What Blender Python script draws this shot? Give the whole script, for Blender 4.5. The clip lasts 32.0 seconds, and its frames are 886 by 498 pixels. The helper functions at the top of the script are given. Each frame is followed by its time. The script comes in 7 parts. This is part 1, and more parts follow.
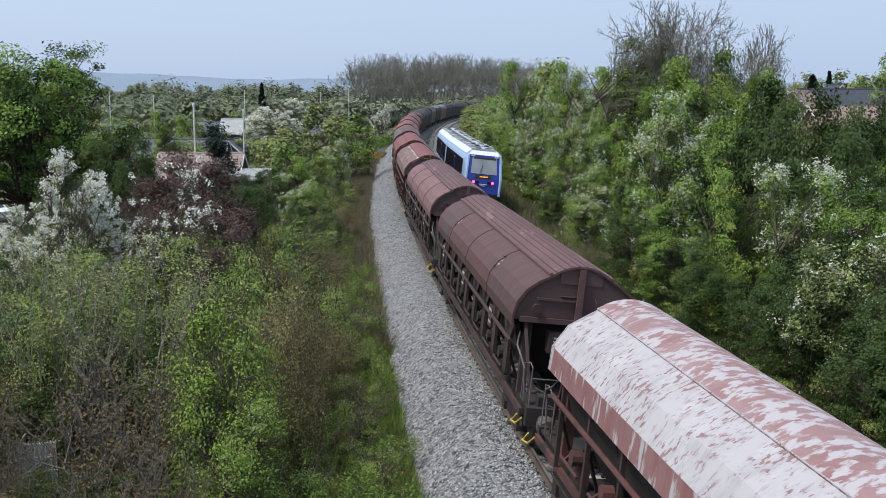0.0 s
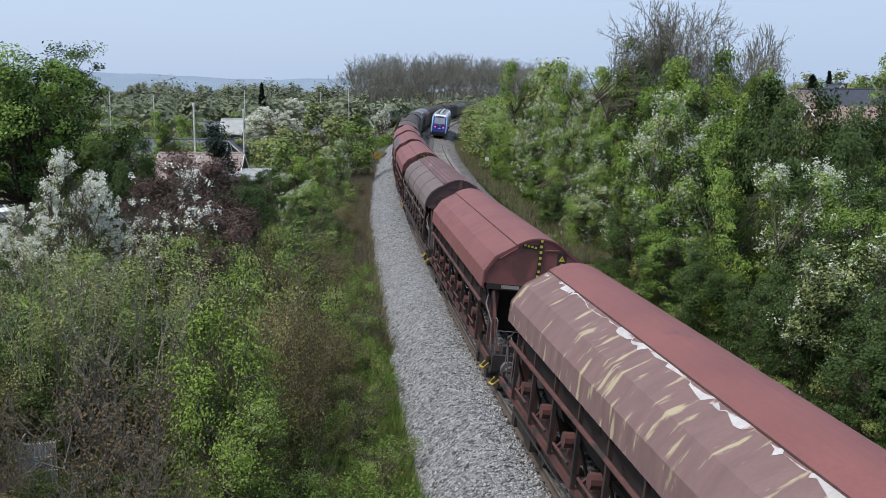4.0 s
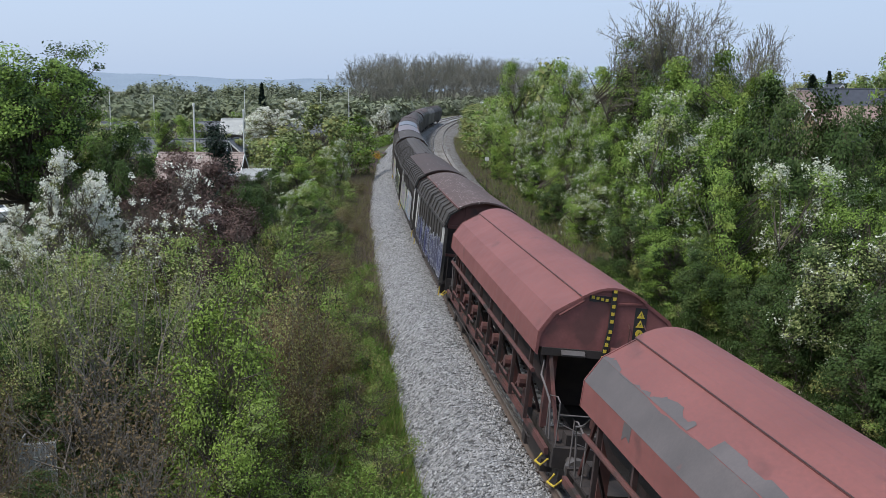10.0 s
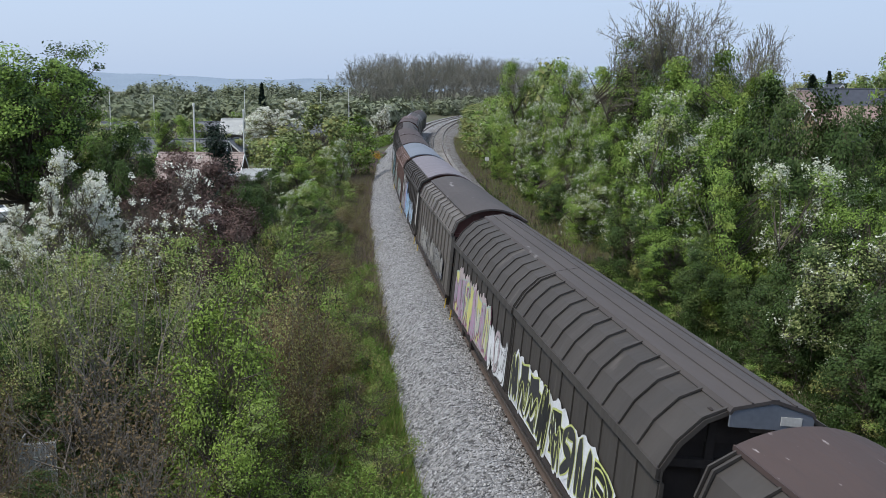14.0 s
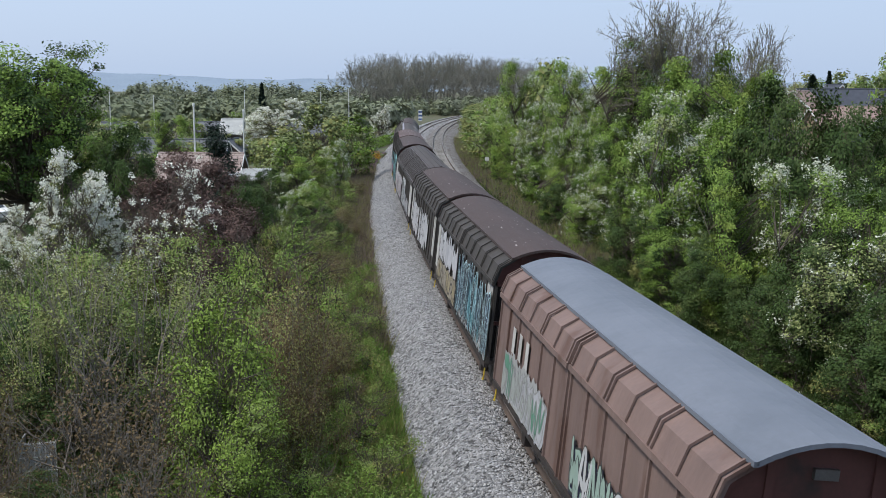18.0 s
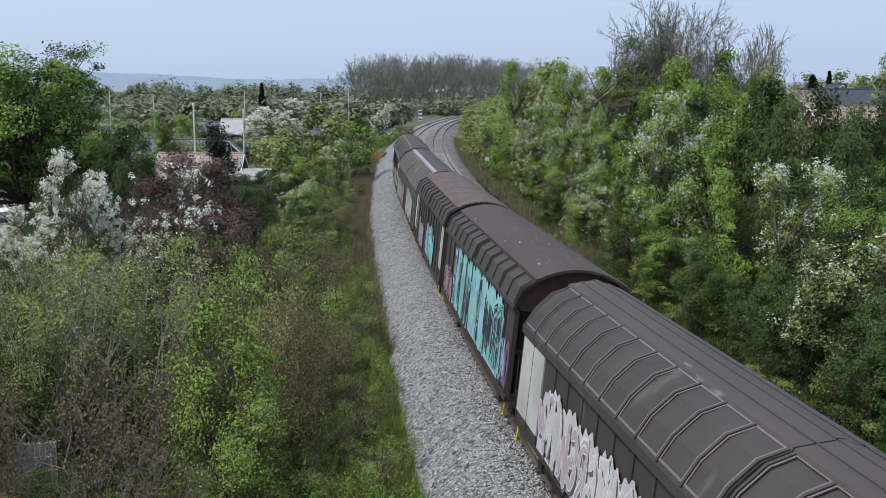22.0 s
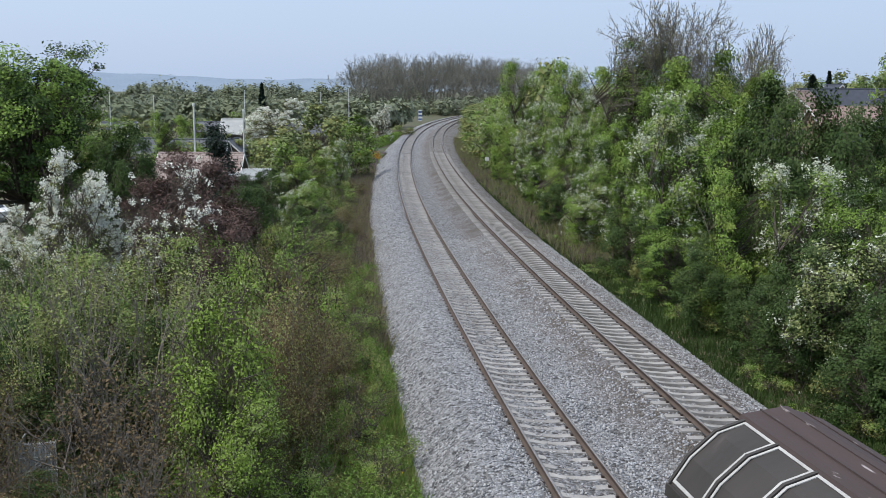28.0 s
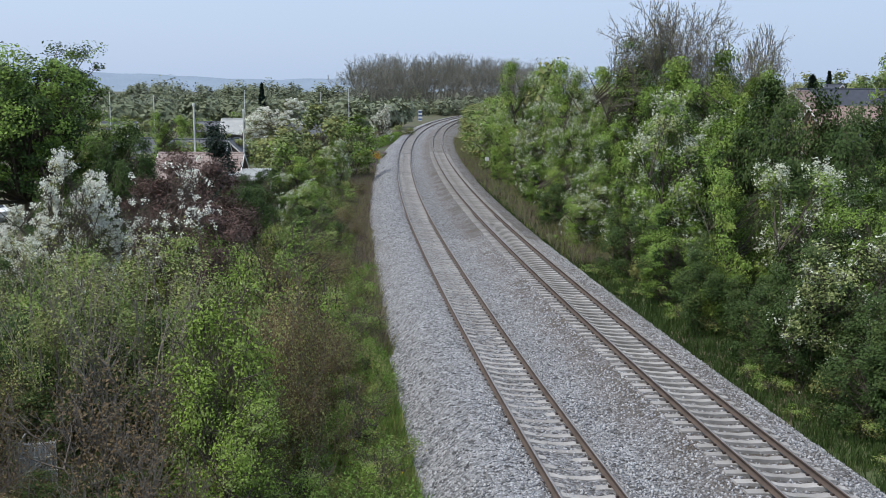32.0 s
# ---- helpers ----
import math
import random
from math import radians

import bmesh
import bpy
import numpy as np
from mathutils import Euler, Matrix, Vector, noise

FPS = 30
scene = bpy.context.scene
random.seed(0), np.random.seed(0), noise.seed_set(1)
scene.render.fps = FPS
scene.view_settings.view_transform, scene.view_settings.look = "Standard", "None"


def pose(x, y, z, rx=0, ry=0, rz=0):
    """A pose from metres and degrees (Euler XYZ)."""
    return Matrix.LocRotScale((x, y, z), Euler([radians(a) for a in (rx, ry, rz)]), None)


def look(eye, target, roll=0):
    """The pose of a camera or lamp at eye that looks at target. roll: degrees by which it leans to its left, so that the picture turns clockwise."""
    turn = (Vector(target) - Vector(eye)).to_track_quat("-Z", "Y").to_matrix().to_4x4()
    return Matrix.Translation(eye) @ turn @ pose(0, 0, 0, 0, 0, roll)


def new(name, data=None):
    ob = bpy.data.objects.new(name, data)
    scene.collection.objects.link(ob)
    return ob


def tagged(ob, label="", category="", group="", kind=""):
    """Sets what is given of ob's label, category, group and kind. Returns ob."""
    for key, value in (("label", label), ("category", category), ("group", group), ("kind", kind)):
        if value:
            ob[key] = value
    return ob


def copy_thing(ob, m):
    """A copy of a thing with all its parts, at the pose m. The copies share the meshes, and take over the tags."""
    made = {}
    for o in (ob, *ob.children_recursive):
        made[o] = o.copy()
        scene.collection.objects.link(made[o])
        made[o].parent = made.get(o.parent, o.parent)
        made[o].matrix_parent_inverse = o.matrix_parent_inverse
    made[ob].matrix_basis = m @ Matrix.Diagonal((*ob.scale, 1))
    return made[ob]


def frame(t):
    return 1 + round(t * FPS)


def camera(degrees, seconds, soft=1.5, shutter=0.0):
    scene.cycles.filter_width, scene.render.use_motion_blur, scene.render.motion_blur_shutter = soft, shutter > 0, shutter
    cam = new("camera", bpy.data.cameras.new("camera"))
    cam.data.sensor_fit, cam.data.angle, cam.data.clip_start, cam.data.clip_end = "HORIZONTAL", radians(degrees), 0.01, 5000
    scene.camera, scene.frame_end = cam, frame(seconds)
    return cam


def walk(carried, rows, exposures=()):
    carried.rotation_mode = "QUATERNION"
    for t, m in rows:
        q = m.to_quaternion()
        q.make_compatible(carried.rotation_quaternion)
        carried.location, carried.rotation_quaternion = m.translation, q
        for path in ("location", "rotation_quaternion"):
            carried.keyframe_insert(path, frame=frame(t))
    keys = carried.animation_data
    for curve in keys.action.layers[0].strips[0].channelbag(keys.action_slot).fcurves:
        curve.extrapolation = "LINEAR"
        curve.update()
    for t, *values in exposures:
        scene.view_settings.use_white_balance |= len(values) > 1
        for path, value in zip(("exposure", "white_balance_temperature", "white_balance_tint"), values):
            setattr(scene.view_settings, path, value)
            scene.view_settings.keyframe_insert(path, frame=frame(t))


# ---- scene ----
SPAN = 32.0
cam = camera(44.646, SPAN, soft=0.9)
EYE = (0.0, 0.0, 8.433)
VIEW = look(EYE, (0.0, math.cos(radians(8.47)), 8.433 - math.sin(radians(8.47))), 0.127)
walk(cam, [(0.0, VIEW), (SPAN, VIEW)])

# ---- light ----
world = bpy.data.worlds.new("world")
scene.world = world
world.use_nodes = True
wn, wl = world.node_tree.nodes, world.node_tree.links
sky = wn.new("ShaderNodeTexSky")
sky.sky_type = "NISHITA"
sky.sun_disc = False
sky.sun_elevation, sky.sun_rotation = radians(60), radians(-64)
sky.air_density, sky.dust_density, sky.ozone_density = 1.0, 3.0, 2.0
veil = wn.new("ShaderNodeMixRGB")
veil.inputs[0].default_value = 0.72
veil.inputs[2].default_value = (5.55, 7.05, 9.65, 1)
wl.new(sky.outputs[0], veil.inputs[1])
wl.new(veil.outputs[0], wn["Background"].inputs[0])
wn["Background"].inputs[1].default_value = 0.1
sun = new("sun", bpy.data.lights.new("sun", "SUN"))
sun.data.energy, sun.data.angle, sun.data.color = 3.2, radians(14), (1.0, 0.96, 0.9)
sun.matrix_world = look((0, 0, 60), (0.44 * 60, 0.23 * 60, 60 - 0.866 * 60))
scene.view_settings.exposure = 0.15

# ---- materials ----


def mat(name, c1, c2=None, rough=0.75, metal=0.0, scale=1.5, fine=30.0, bump=0.15, island=0.0, stretch=(1, 1, 1),
        stain=None, amount=0.5, stain_scale=0.8, thin=0.0, per_object=0.0,
        cover=None, cover_amount=0.5, cover_scale=1.0, dent=0.0):
    m = bpy.data.materials.new(name)
    m.use_nodes = True
    n, l = m.node_tree.nodes, m.node_tree.links
    p = n["Principled BSDF"]
    c2 = c2 or tuple(v * 0.75 for v in c1)
    co, mp = n.new("ShaderNodeTexCoord"), n.new("ShaderNodeMapping")
    mp.inputs["Scale"].default_value = stretch
    l.new(co.outputs["Object"], mp.inputs[0])

    def noisy(size, detail=6.0):
        t = n.new("ShaderNodeTexNoise")
        t.inputs["Scale"].default_value, t.inputs["Detail"].default_value = size, detail
        l.new(mp.outputs[0], t.inputs["Vector"])
        return t.outputs["Fac"]

    def ramp(src, a, b):
        r = n.new("ShaderNodeMapRange")
        r.inputs[1].default_value, r.inputs[2].default_value = a, b
        l.new(src, r.inputs[0])
        return r.outputs[0]

    def mix(fac, a, b, kind="MIX"):
        x = n.new("ShaderNodeMixRGB")
        x.blend_type = kind
        for i, v in ((0, fac), (1, a), (2, b)):
            if isinstance(v, (int, float)):
                x.inputs[i].default_value = v
            elif isinstance(v, tuple):
                x.inputs[i].default_value = (*v, 1)
            else:
                l.new(v, x.inputs[i])
        return x.outputs[0]

    col = mix(ramp(noisy(scale), 0.3, 0.7), tuple(c1), tuple(c2))
    grain = noisy(fine, 3.0)
    col = mix(0.35, col, mix(ramp(grain, 0.25, 0.75), (0.62, 0.62, 0.62), (1.25, 1.25, 1.25)), "MULTIPLY")
    if stain:
        edge = 0.72 - 0.42 * amount
        col = mix(ramp(noisy(stain_scale, 9.0), edge, edge + 0.07), col, tuple(stain))
    if cover:
        edge = 0.72 - 0.42 * cover_amount
        col = mix(ramp(noisy(cover_scale, 12.0), edge, edge + 0.12), col, tuple(cover))
    if island or per_object:
        g = n.new("ShaderNodeNewGeometry" if island else "ShaderNodeObjectInfo")
        h = n.new("ShaderNodeHueSaturation")
        k = island or per_object
        v = n.new("ShaderNodeMapRange")
        v.inputs[3].default_value, v.inputs[4].default_value = 1 - k, 1 + k
        l.new(g.outputs["Random Per Island" if island else "Random"], v.inputs[0])
        l.new(v.outputs[0], h.inputs["Value"])
        l.new(col, h.inputs["Color"])
        col = h.outputs[0]
    l.new(col, p.inputs["Base Color"])
    p.inputs["Specular IOR Level"].default_value = 0.15 if thin else 0.4
    p.inputs["Metallic"].default_value = metal
    l.new(ramp2(n, l, grain, rough), p.inputs["Roughness"])
    if bump:
        b = n.new("ShaderNodeBump")
        b.inputs["Strength"].default_value, b.inputs["Distance"].default_value = bump, 0.02
        l.new(grain, b.inputs["Height"])
        l.new(b.outputs[0], p.inputs["Normal"])
        if dent:
            w = n.new("ShaderNodeBump")
            w.inputs["Strength"].default_value, w.inputs["Distance"].default_value = dent, 0.12
            l.new(noisy(1.3, 2.0), w.inputs["Height"])
            l.new(w.outputs[0], b.inputs["Normal"])
    if thin:
        t, a = n.new("ShaderNodeBsdfTranslucent"), n.new("ShaderNodeMixShader")
        l.new(col, t.inputs[0])
        a.inputs[0].default_value = thin
        l.new(p.outputs[0], a.inputs[1])
        l.new(t.outputs[0], a.inputs[2])
        l.new(a.outputs[0], n["Material Output"].inputs[0])
    return m


def ramp2(n, l, src, rough):
    r = n.new("ShaderNodeMapRange")
    r.inputs[3].default_value, r.inputs[4].default_value = max(0.05, rough - 0.12), min(1, rough + 0.12)
    l.new(src, r.inputs[0])
    return r.outputs[0]


def glow(name, c, power):
    m = bpy.data.materials.new(name)
    m.use_nodes = True
    p = m.node_tree.nodes["Principled BSDF"]
    p.inputs["Base Color"].default_value = (*c, 1)
    p.inputs["Emission Color"].default_value = (*c, 1)
    p.inputs["Emission Strength"].default_value = power
    return m


def ballast_mat(name, c1, c2, c3, dust):
    """Crushed stone: cells of single stones, each of its own grey, over a slow change of dust."""
    m = mat(name, c1, c2, 0.9, scale=0.35, fine=45, bump=0)
    n, l = m.node_tree.nodes, m.node_tree.links
    p = n["Principled BSDF"]
    co = n["Texture Coordinate"]
    v = n.new("ShaderNodeTexVoronoi")
    v.inputs["Scale"].default_value = 12
    v.inputs["Randomness"].default_value = 1
    l.new(co.outputs["Object"], v.inputs["Vector"])
    e = n.new("ShaderNodeTexVoronoi")
    e.feature = "DISTANCE_TO_EDGE"
    e.inputs["Scale"].default_value = 12
    l.new(co.outputs["Object"], e.inputs["Vector"])
    s = n.new("ShaderNodeSeparateColor")
    l.new(v.outputs["Color"], s.inputs[0])
    stone = n.new("ShaderNodeValToRGB")
    for i, (at, c) in enumerate(((0.0, c3), (0.35, c2), (0.7, c1), (1.0, tuple(min(1, k * 1.35) for k in c1)))):
        k = stone.color_ramp.elements[i] if i < 2 else stone.color_ramp.elements.new(at)
        k.position, k.color = at, (*c, 1)
    l.new(s.outputs[0], stone.inputs[0])
    big = n.new("ShaderNodeTexNoise")
    big.inputs["Scale"].default_value, big.inputs["Detail"].default_value = 0.5, 7
    l.new(co.outputs["Object"], big.inputs["Vector"])
    r = n.new("ShaderNodeMapRange")
    r.inputs[1].default_value, r.inputs[2].default_value, r.inputs[3].default_value, r.inputs[4].default_value = 0.35, 0.65, 0.5, 1.0
    l.new(big.outputs[0], r.inputs[0])
    x = n.new("ShaderNodeMixRGB")
    x.inputs[2].default_value = (*dust, 1)
    at = n.new("ShaderNodeAttribute")
    at.attribute_name = "dust"
    k = n.new("ShaderNodeMath")
    k.operation = "MULTIPLY"
    l.new(r.outputs[0], k.inputs[0])
    l.new(at.outputs["Fac"], k.inputs[1])
    l.new(k.outputs[0], x.inputs[0])
    l.new(stone.outputs[0], x.inputs[1])
    l.new(x.outputs[0], p.inputs["Base Color"])
    h = n.new("ShaderNodeMapRange")
    h.inputs[2].default_value = 0.3
    l.new(e.outputs[0], h.inputs[0])
    b = n.new("ShaderNodeBump")
    b.inputs["Strength"].default_value, b.inputs["Distance"].default_value = 1.0, 0.07
    l.new(h.outputs[0], b.inputs["Height"])
    l.new(b.outputs[0], p.inputs["Normal"])
    return m


M = {}
M["ballast"] = ballast_mat("ballast_stone", (0.425, 0.43, 0.44), (0.255, 0.257, 0.263), (0.055, 0.055, 0.057), (0.15, 0.123, 0.1))
M["stone"] = mat("loose_stone", (0.37, 0.372, 0.378), (0.25, 0.25, 0.252), 0.95, scale=3, fine=60, island=0.4)
M["soil"] = mat("soil_and_litter", (0.11, 0.09, 0.06), (0.075, 0.08, 0.038), 0.95, scale=0.35, fine=9, bump=0.6,
                stain=(0.075, 0.095, 0.038), amount=0.5, stain_scale=0.12)
M["rail_side"] = mat("rusty_rail", (0.105, 0.075, 0.058), (0.075, 0.055, 0.044), 0.8, fine=60)
M["rail_top"] = mat("worn_rail_head", (0.36, 0.33, 0.31), (0.25, 0.225, 0.21), 0.45, 0.6, fine=50, bump=0.03)
M["sleeper"] = mat("concrete_sleeper", (0.36, 0.345, 0.325), (0.24, 0.225, 0.205), 0.9, scale=2, fine=50, per_object=0.18)
M["clip"] = mat("rail_clip", (0.08, 0.06, 0.05), rough=0.7, metal=0.4)
M["bark"] = mat("bark", (0.11, 0.09, 0.07), (0.06, 0.05, 0.04), 0.95, fine=20, bump=0.5)
M["bark_pale"] = mat("pale_bark", (0.34, 0.3, 0.26), (0.22, 0.19, 0.16), 0.95, fine=20, bump=0.5)
M["bark_grey"] = mat("grey_bark", (0.2, 0.18, 0.155), (0.12, 0.105, 0.09), 0.95, fine=20, bump=0.5)


def leaf_mat(name, c1, c2, island=0.36):
    return mat(name, c1, c2, 0.6, scale=0.45, fine=6, bump=0, island=island, thin=0.15)


M["leaf_green"] = leaf_mat("fresh_leaf", (0.214, 0.315, 0.063), (0.130, 0.214, 0.043))
# own dark green, lowered further to carry the shade at the hedge foot
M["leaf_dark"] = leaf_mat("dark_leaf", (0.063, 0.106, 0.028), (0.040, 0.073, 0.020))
M["leaf_lime"] = leaf_mat("lime_leaf", (0.266, 0.342, 0.072), (0.185, 0.264, 0.060))
M["leaf_olive"] = leaf_mat("olive_leaf", (0.272, 0.276, 0.096), (0.192, 0.204, 0.072))
M["leaf_brown"] = leaf_mat("brown_bud", (0.151, 0.108, 0.056), (0.108, 0.079, 0.043))
M["leaf_purple"] = leaf_mat("copper_leaf", (0.144, 0.094, 0.079), (0.096, 0.062, 0.055))
M["leaf_birch"] = leaf_mat("young_birch_leaf", (0.282, 0.304, 0.114), (0.202, 0.229, 0.079))
M["leaf_maple"] = leaf_mat("bright_maple_leaf", (0.214, 0.302, 0.055), (0.149, 0.228, 0.045))
M["leaf_bank"] = leaf_mat("soft_green_leaf", (0.235, 0.306, 0.090), (0.161, 0.222, 0.066))
M["leaf_mid"] = leaf_mat("pale_green_leaf", (0.205, 0.25, 0.095), (0.15, 0.19, 0.07), 0.25)
M["may"] = leaf_mat("cream_blossom", (0.62, 0.64, 0.52), (0.5, 0.53, 0.42), 0.2)
M["blossom"] = leaf_mat("white_blossom", (0.820, 0.820, 0.740), (0.700, 0.720, 0.620), 0.2)
M["needle"] = leaf_mat("needle", (0.02, 0.036, 0.024), (0.014, 0.026, 0.018))
M["grass"] = leaf_mat("grass_blade", (0.173, 0.275, 0.056), (0.133, 0.214, 0.046))
M["dry_grass"] = leaf_mat("dry_stalk", (0.27, 0.225, 0.18), (0.19, 0.155, 0.13))
M["dandelion"] = leaf_mat("yellow_flower", (0.7, 0.52, 0.02), (0.62, 0.42, 0.02), 0.2)
# distance haze is mixed into these three paler, greyer colours
M["hazy_leaf"] = leaf_mat("hazy_leaf", (0.210, 0.235, 0.160), (0.168, 0.189, 0.134), 0.14)
M["hazy_twig"] = leaf_mat("hazy_twig", (0.260, 0.252, 0.214), (0.202, 0.197, 0.168), 0.14)
M["hazy_green"] = leaf_mat("hazy_green", (0.210, 0.235, 0.143), (0.160, 0.185, 0.113), 0.14)
M["leaf_ivy"] = leaf_mat("ivy_leaf", (0.079, 0.112, 0.032), (0.051, 0.081, 0.023))
M["leaf_cream"] = leaf_mat("leaf_and_cream_bud", (0.290, 0.330, 0.132), (0.204, 0.240, 0.090))
# blue-grey base colour holds the haze of distance
M["hill"] = mat("hazy_wooded_hill", (0.22, 0.28, 0.35), (0.19, 0.245, 0.31), 1.0, scale=0.01, fine=0.2, bump=0)

# ---- geometry helpers ----


class Geo:
    """Gathers faces of one mesh; mi is the material slot of what is added."""

    def __init__(self):
        self.v, self.f, self.m, self.mi = [], [], [], 0

    def add(self, verts, faces):
        k = len(self.v)
        self.v += [tuple(p) for p in verts]
        self.f += [tuple(i + k for i in q) for q in faces]
        self.m += [self.mi] * len(faces)
        return self

    def box(self, x0, x1, y0, y1, z0, z1):
        p = [(x, y, z) for x in (x0, x1) for y in (y0, y1) for z in (z0, z1)]
        return self.add(p, [(0, 1, 3, 2), (4, 6, 7, 5), (0, 4, 5, 1), (2, 3, 7, 6), (0, 2, 6, 4), (1, 5, 7, 3)])

    def prism(self, prof, x0, x1, closed=True):
        """A profile of (y, z) drawn out along x."""
        n = len(prof)
        p = [(x, y, z) for x in (x0, x1) for y, z in prof]
        f = [(i, (i + 1) % n, (i + 1) % n + n, i + n) for i in range(n)]
        return self.add(p, f + [tuple(range(n))[::-1], tuple(range(n, 2 * n))] if closed else f)

    def shell(self, prof, x0, x1, t=0.04):
        """A bent sheet of thickness t along x, from an open profile of (y, z)."""
        inner = [(y * (1 - t / 1.6), z - t) for y, z in prof]
        return self.prism(list(prof) + inner[::-1], x0, x1)

    def tube(self, path, r, sides=6):
        path = [Vector(p) for p in path]
        rs = r if isinstance(r, (list, tuple)) else [r] * len(path)
        vs, fs = [], []
        for i, p in enumerate(path):
            d = (path[min(i + 1, len(path) - 1)] - path[max(i - 1, 0)]).normalized()
            a = d.orthogonal().normalized()
            b = d.cross(a)
            vs += [p + (a * math.cos(2 * math.pi * k / sides) + b * math.sin(2 * math.pi * k / sides)) * rs[i] for k in range(sides)]
        for i in range(len(path) - 1):
            fs += [(i * sides + k, i * sides + (k + 1) % sides, (i + 1) * sides + (k + 1) % sides, (i + 1) * sides + k) for k in range(sides)]
        fs += [tuple(range(sides))[::-1], tuple(range(len(vs) - sides, len(vs)))]
        return self.add(vs, fs)

    def wheel(self, x, y0, y1, z, r, sides=20):
        return self.tube([(x, y0, z), (x, y1, z)], r, sides)

    def mesh(self, name, *mats):
        me = bpy.data.meshes.new(name)
        me.from_pydata(self.v, [], self.f)
        for m in mats:
            me.materials.append(m)
        if len(mats) > 1:
            me.polygons.foreach_set("material_index", self.m)
        me.update()
        bm = bmesh.new()
        bm.from_mesh(me)
        bmesh.ops.recalc_face_normals(bm, faces=bm.faces)
        bm.to_mesh(me)
        bm.free()
        return me


def part(name, geo, mats, parent, label="", smooth=False, at=None):
    mats = mats if isinstance(mats, (list, tuple)) else [mats]
    me = geo.mesh(name, *mats) if isinstance(geo, Geo) else geo
    if smooth:
        me.polygons.foreach_set("use_smooth", [True] * len(me.polygons))
    ob = new(name, me)
    ob.parent = parent
    if at is not None:
        ob.matrix_basis = at
    if label:
        ob["label"] = label
    return ob


def raw_mesh(name, verts, faces, mats, index=None, smooth=False):
    """A mesh straight from arrays of vertices and of equal-sided faces."""
    verts, faces = np.asarray(verts, np.float32), np.asarray(faces, np.int32)
    me = bpy.data.meshes.new(name)
    n, k = faces.shape
    me.vertices.add(len(verts))
    me.vertices.foreach_set("co", verts.ravel())
    me.loops.add(n * k)
    me.loops.foreach_set("vertex_index", faces.ravel())
    me.polygons.add(n)
    me.polygons.foreach_set("loop_start", np.arange(0, n * k, k, dtype=np.int32))
    for m in mats:
        me.materials.append(m)
    if index is not None:
        me.polygons.foreach_set("material_index", np.asarray(index, np.int32))
    if smooth:
        me.polygons.foreach_set("use_smooth", np.ones(n, bool))
    me.update(calc_edges=True)
    return me


# ---- the line of the track ----
KNOTS = (-10, 20, 50, 80, 110, 150, 200, 260)
BEND = (0.00201632, 0.00130789, 0.00061609, 0.00094467, 0.00057012, 0.00072641, 0.00066607, 0.00115736)
ARC = np.arange(-10.0, 900.0, 1.0)
kk = np.interp(ARC, KNOTS, BEND)
HEAD = radians(-9.7845) + np.concatenate([[0], np.cumsum((kk[1:] + kk[:-1]) / 2)])
LX = 7.7257 + np.concatenate([[0], np.cumsum((np.sin(HEAD[1:]) + np.sin(HEAD[:-1])) / 2)])
LY = -10.0 + np.concatenate([[0], np.cumsum((np.cos(HEAD[1:]) + np.cos(HEAD[:-1])) / 2)])
GAP, RISE, CANT = 4.56, 0.08, radians(6.0)


def line(s):
    """Place and heading of the near track's centre line at arc length s."""
    s = np.asarray(s, float)
    x, y, h = (np.interp(s, ARC, a) for a in (LX, LY, HEAD))
    back = np.minimum(s + 10, 0)
    return x + back * math.sin(HEAD[0]), y + back * math.cos(HEAD[0]), h


def spot(s, o, z, track=0):
    """World points at arc s, o metres to the right of a track's centre, z above its rails, in the canted plane."""
    x, y, h = line(s)
    oo = track * GAP + o * math.cos(CANT) + z * math.sin(CANT)
    return np.stack([x + np.cos(h) * oo, y - np.sin(h) * oo, track * RISE - o * math.sin(CANT) + z * math.cos(CANT) + 0 * x], -1)


def on_track(s, length, track=0):
    """The pose of a vehicle whose middle is at arc s; its x axis runs away from the viewpoint, y to the left."""
    a, b = (Vector(spot(s + k * length, 0, 0, track)) for k in (-0.33, 0.33))
    d = b - a
    turn = Matrix.Rotation(math.atan2(d.y, d.x), 4, "Z") @ Matrix.Rotation(CANT, 4, "X")
    return Matrix.Translation((a + b) / 2) @ turn


def offset(x, y):
    """Metres to the right of the near track's centre line, for places beside it."""
    s = np.interp(y, LY[:560], ARC[:560])
    tx, ty, h = line(np.where(y < -10, -10 + (y + 10), s))
    return (x - tx) * np.cos(h) - (y - ty) * np.sin(h)


def ground_z(x, y):
    """Height of the ground."""
    x, y = np.asarray(x, float), np.asarray(y, float)
    o = offset(x, y)
    z = -0.95 - 0.25 * np.clip((-o - 6) / 12, 0, 1) + 0.3 * np.clip((o - GAP - 5) / 8, 0, 1)
    lump = 0.12 * np.sin(x * 0.9 + 1.3 * np.sin(y * 0.31)) * np.sin(y * 0.7 + np.sin(x * 0.4))
    z = z + lump * np.clip((np.abs(o - 2.3) - 6) / 4, 0, 1)
    # the country beyond falls away a little
    return z - 1.2 * np.clip((np.hypot(x, y) - 250) / 300, 0, 1)


def ribbon(s, prof, track=0):
    """Vertices and quads of a strip with cross profile (o, z) along the arcs s."""
    cols = [spot(s, o, z, track) for o, z in prof]
    v = np.stack(cols, 1)
    n, k = v.shape[:2]
    i = np.arange(n - 1)[:, None] * k + np.arange(k - 1)[None]
    f = np.stack([i, i + k, i + k + 1, i + 1], -1).reshape(-1, 4)
    return v.reshape(-1, 3), f


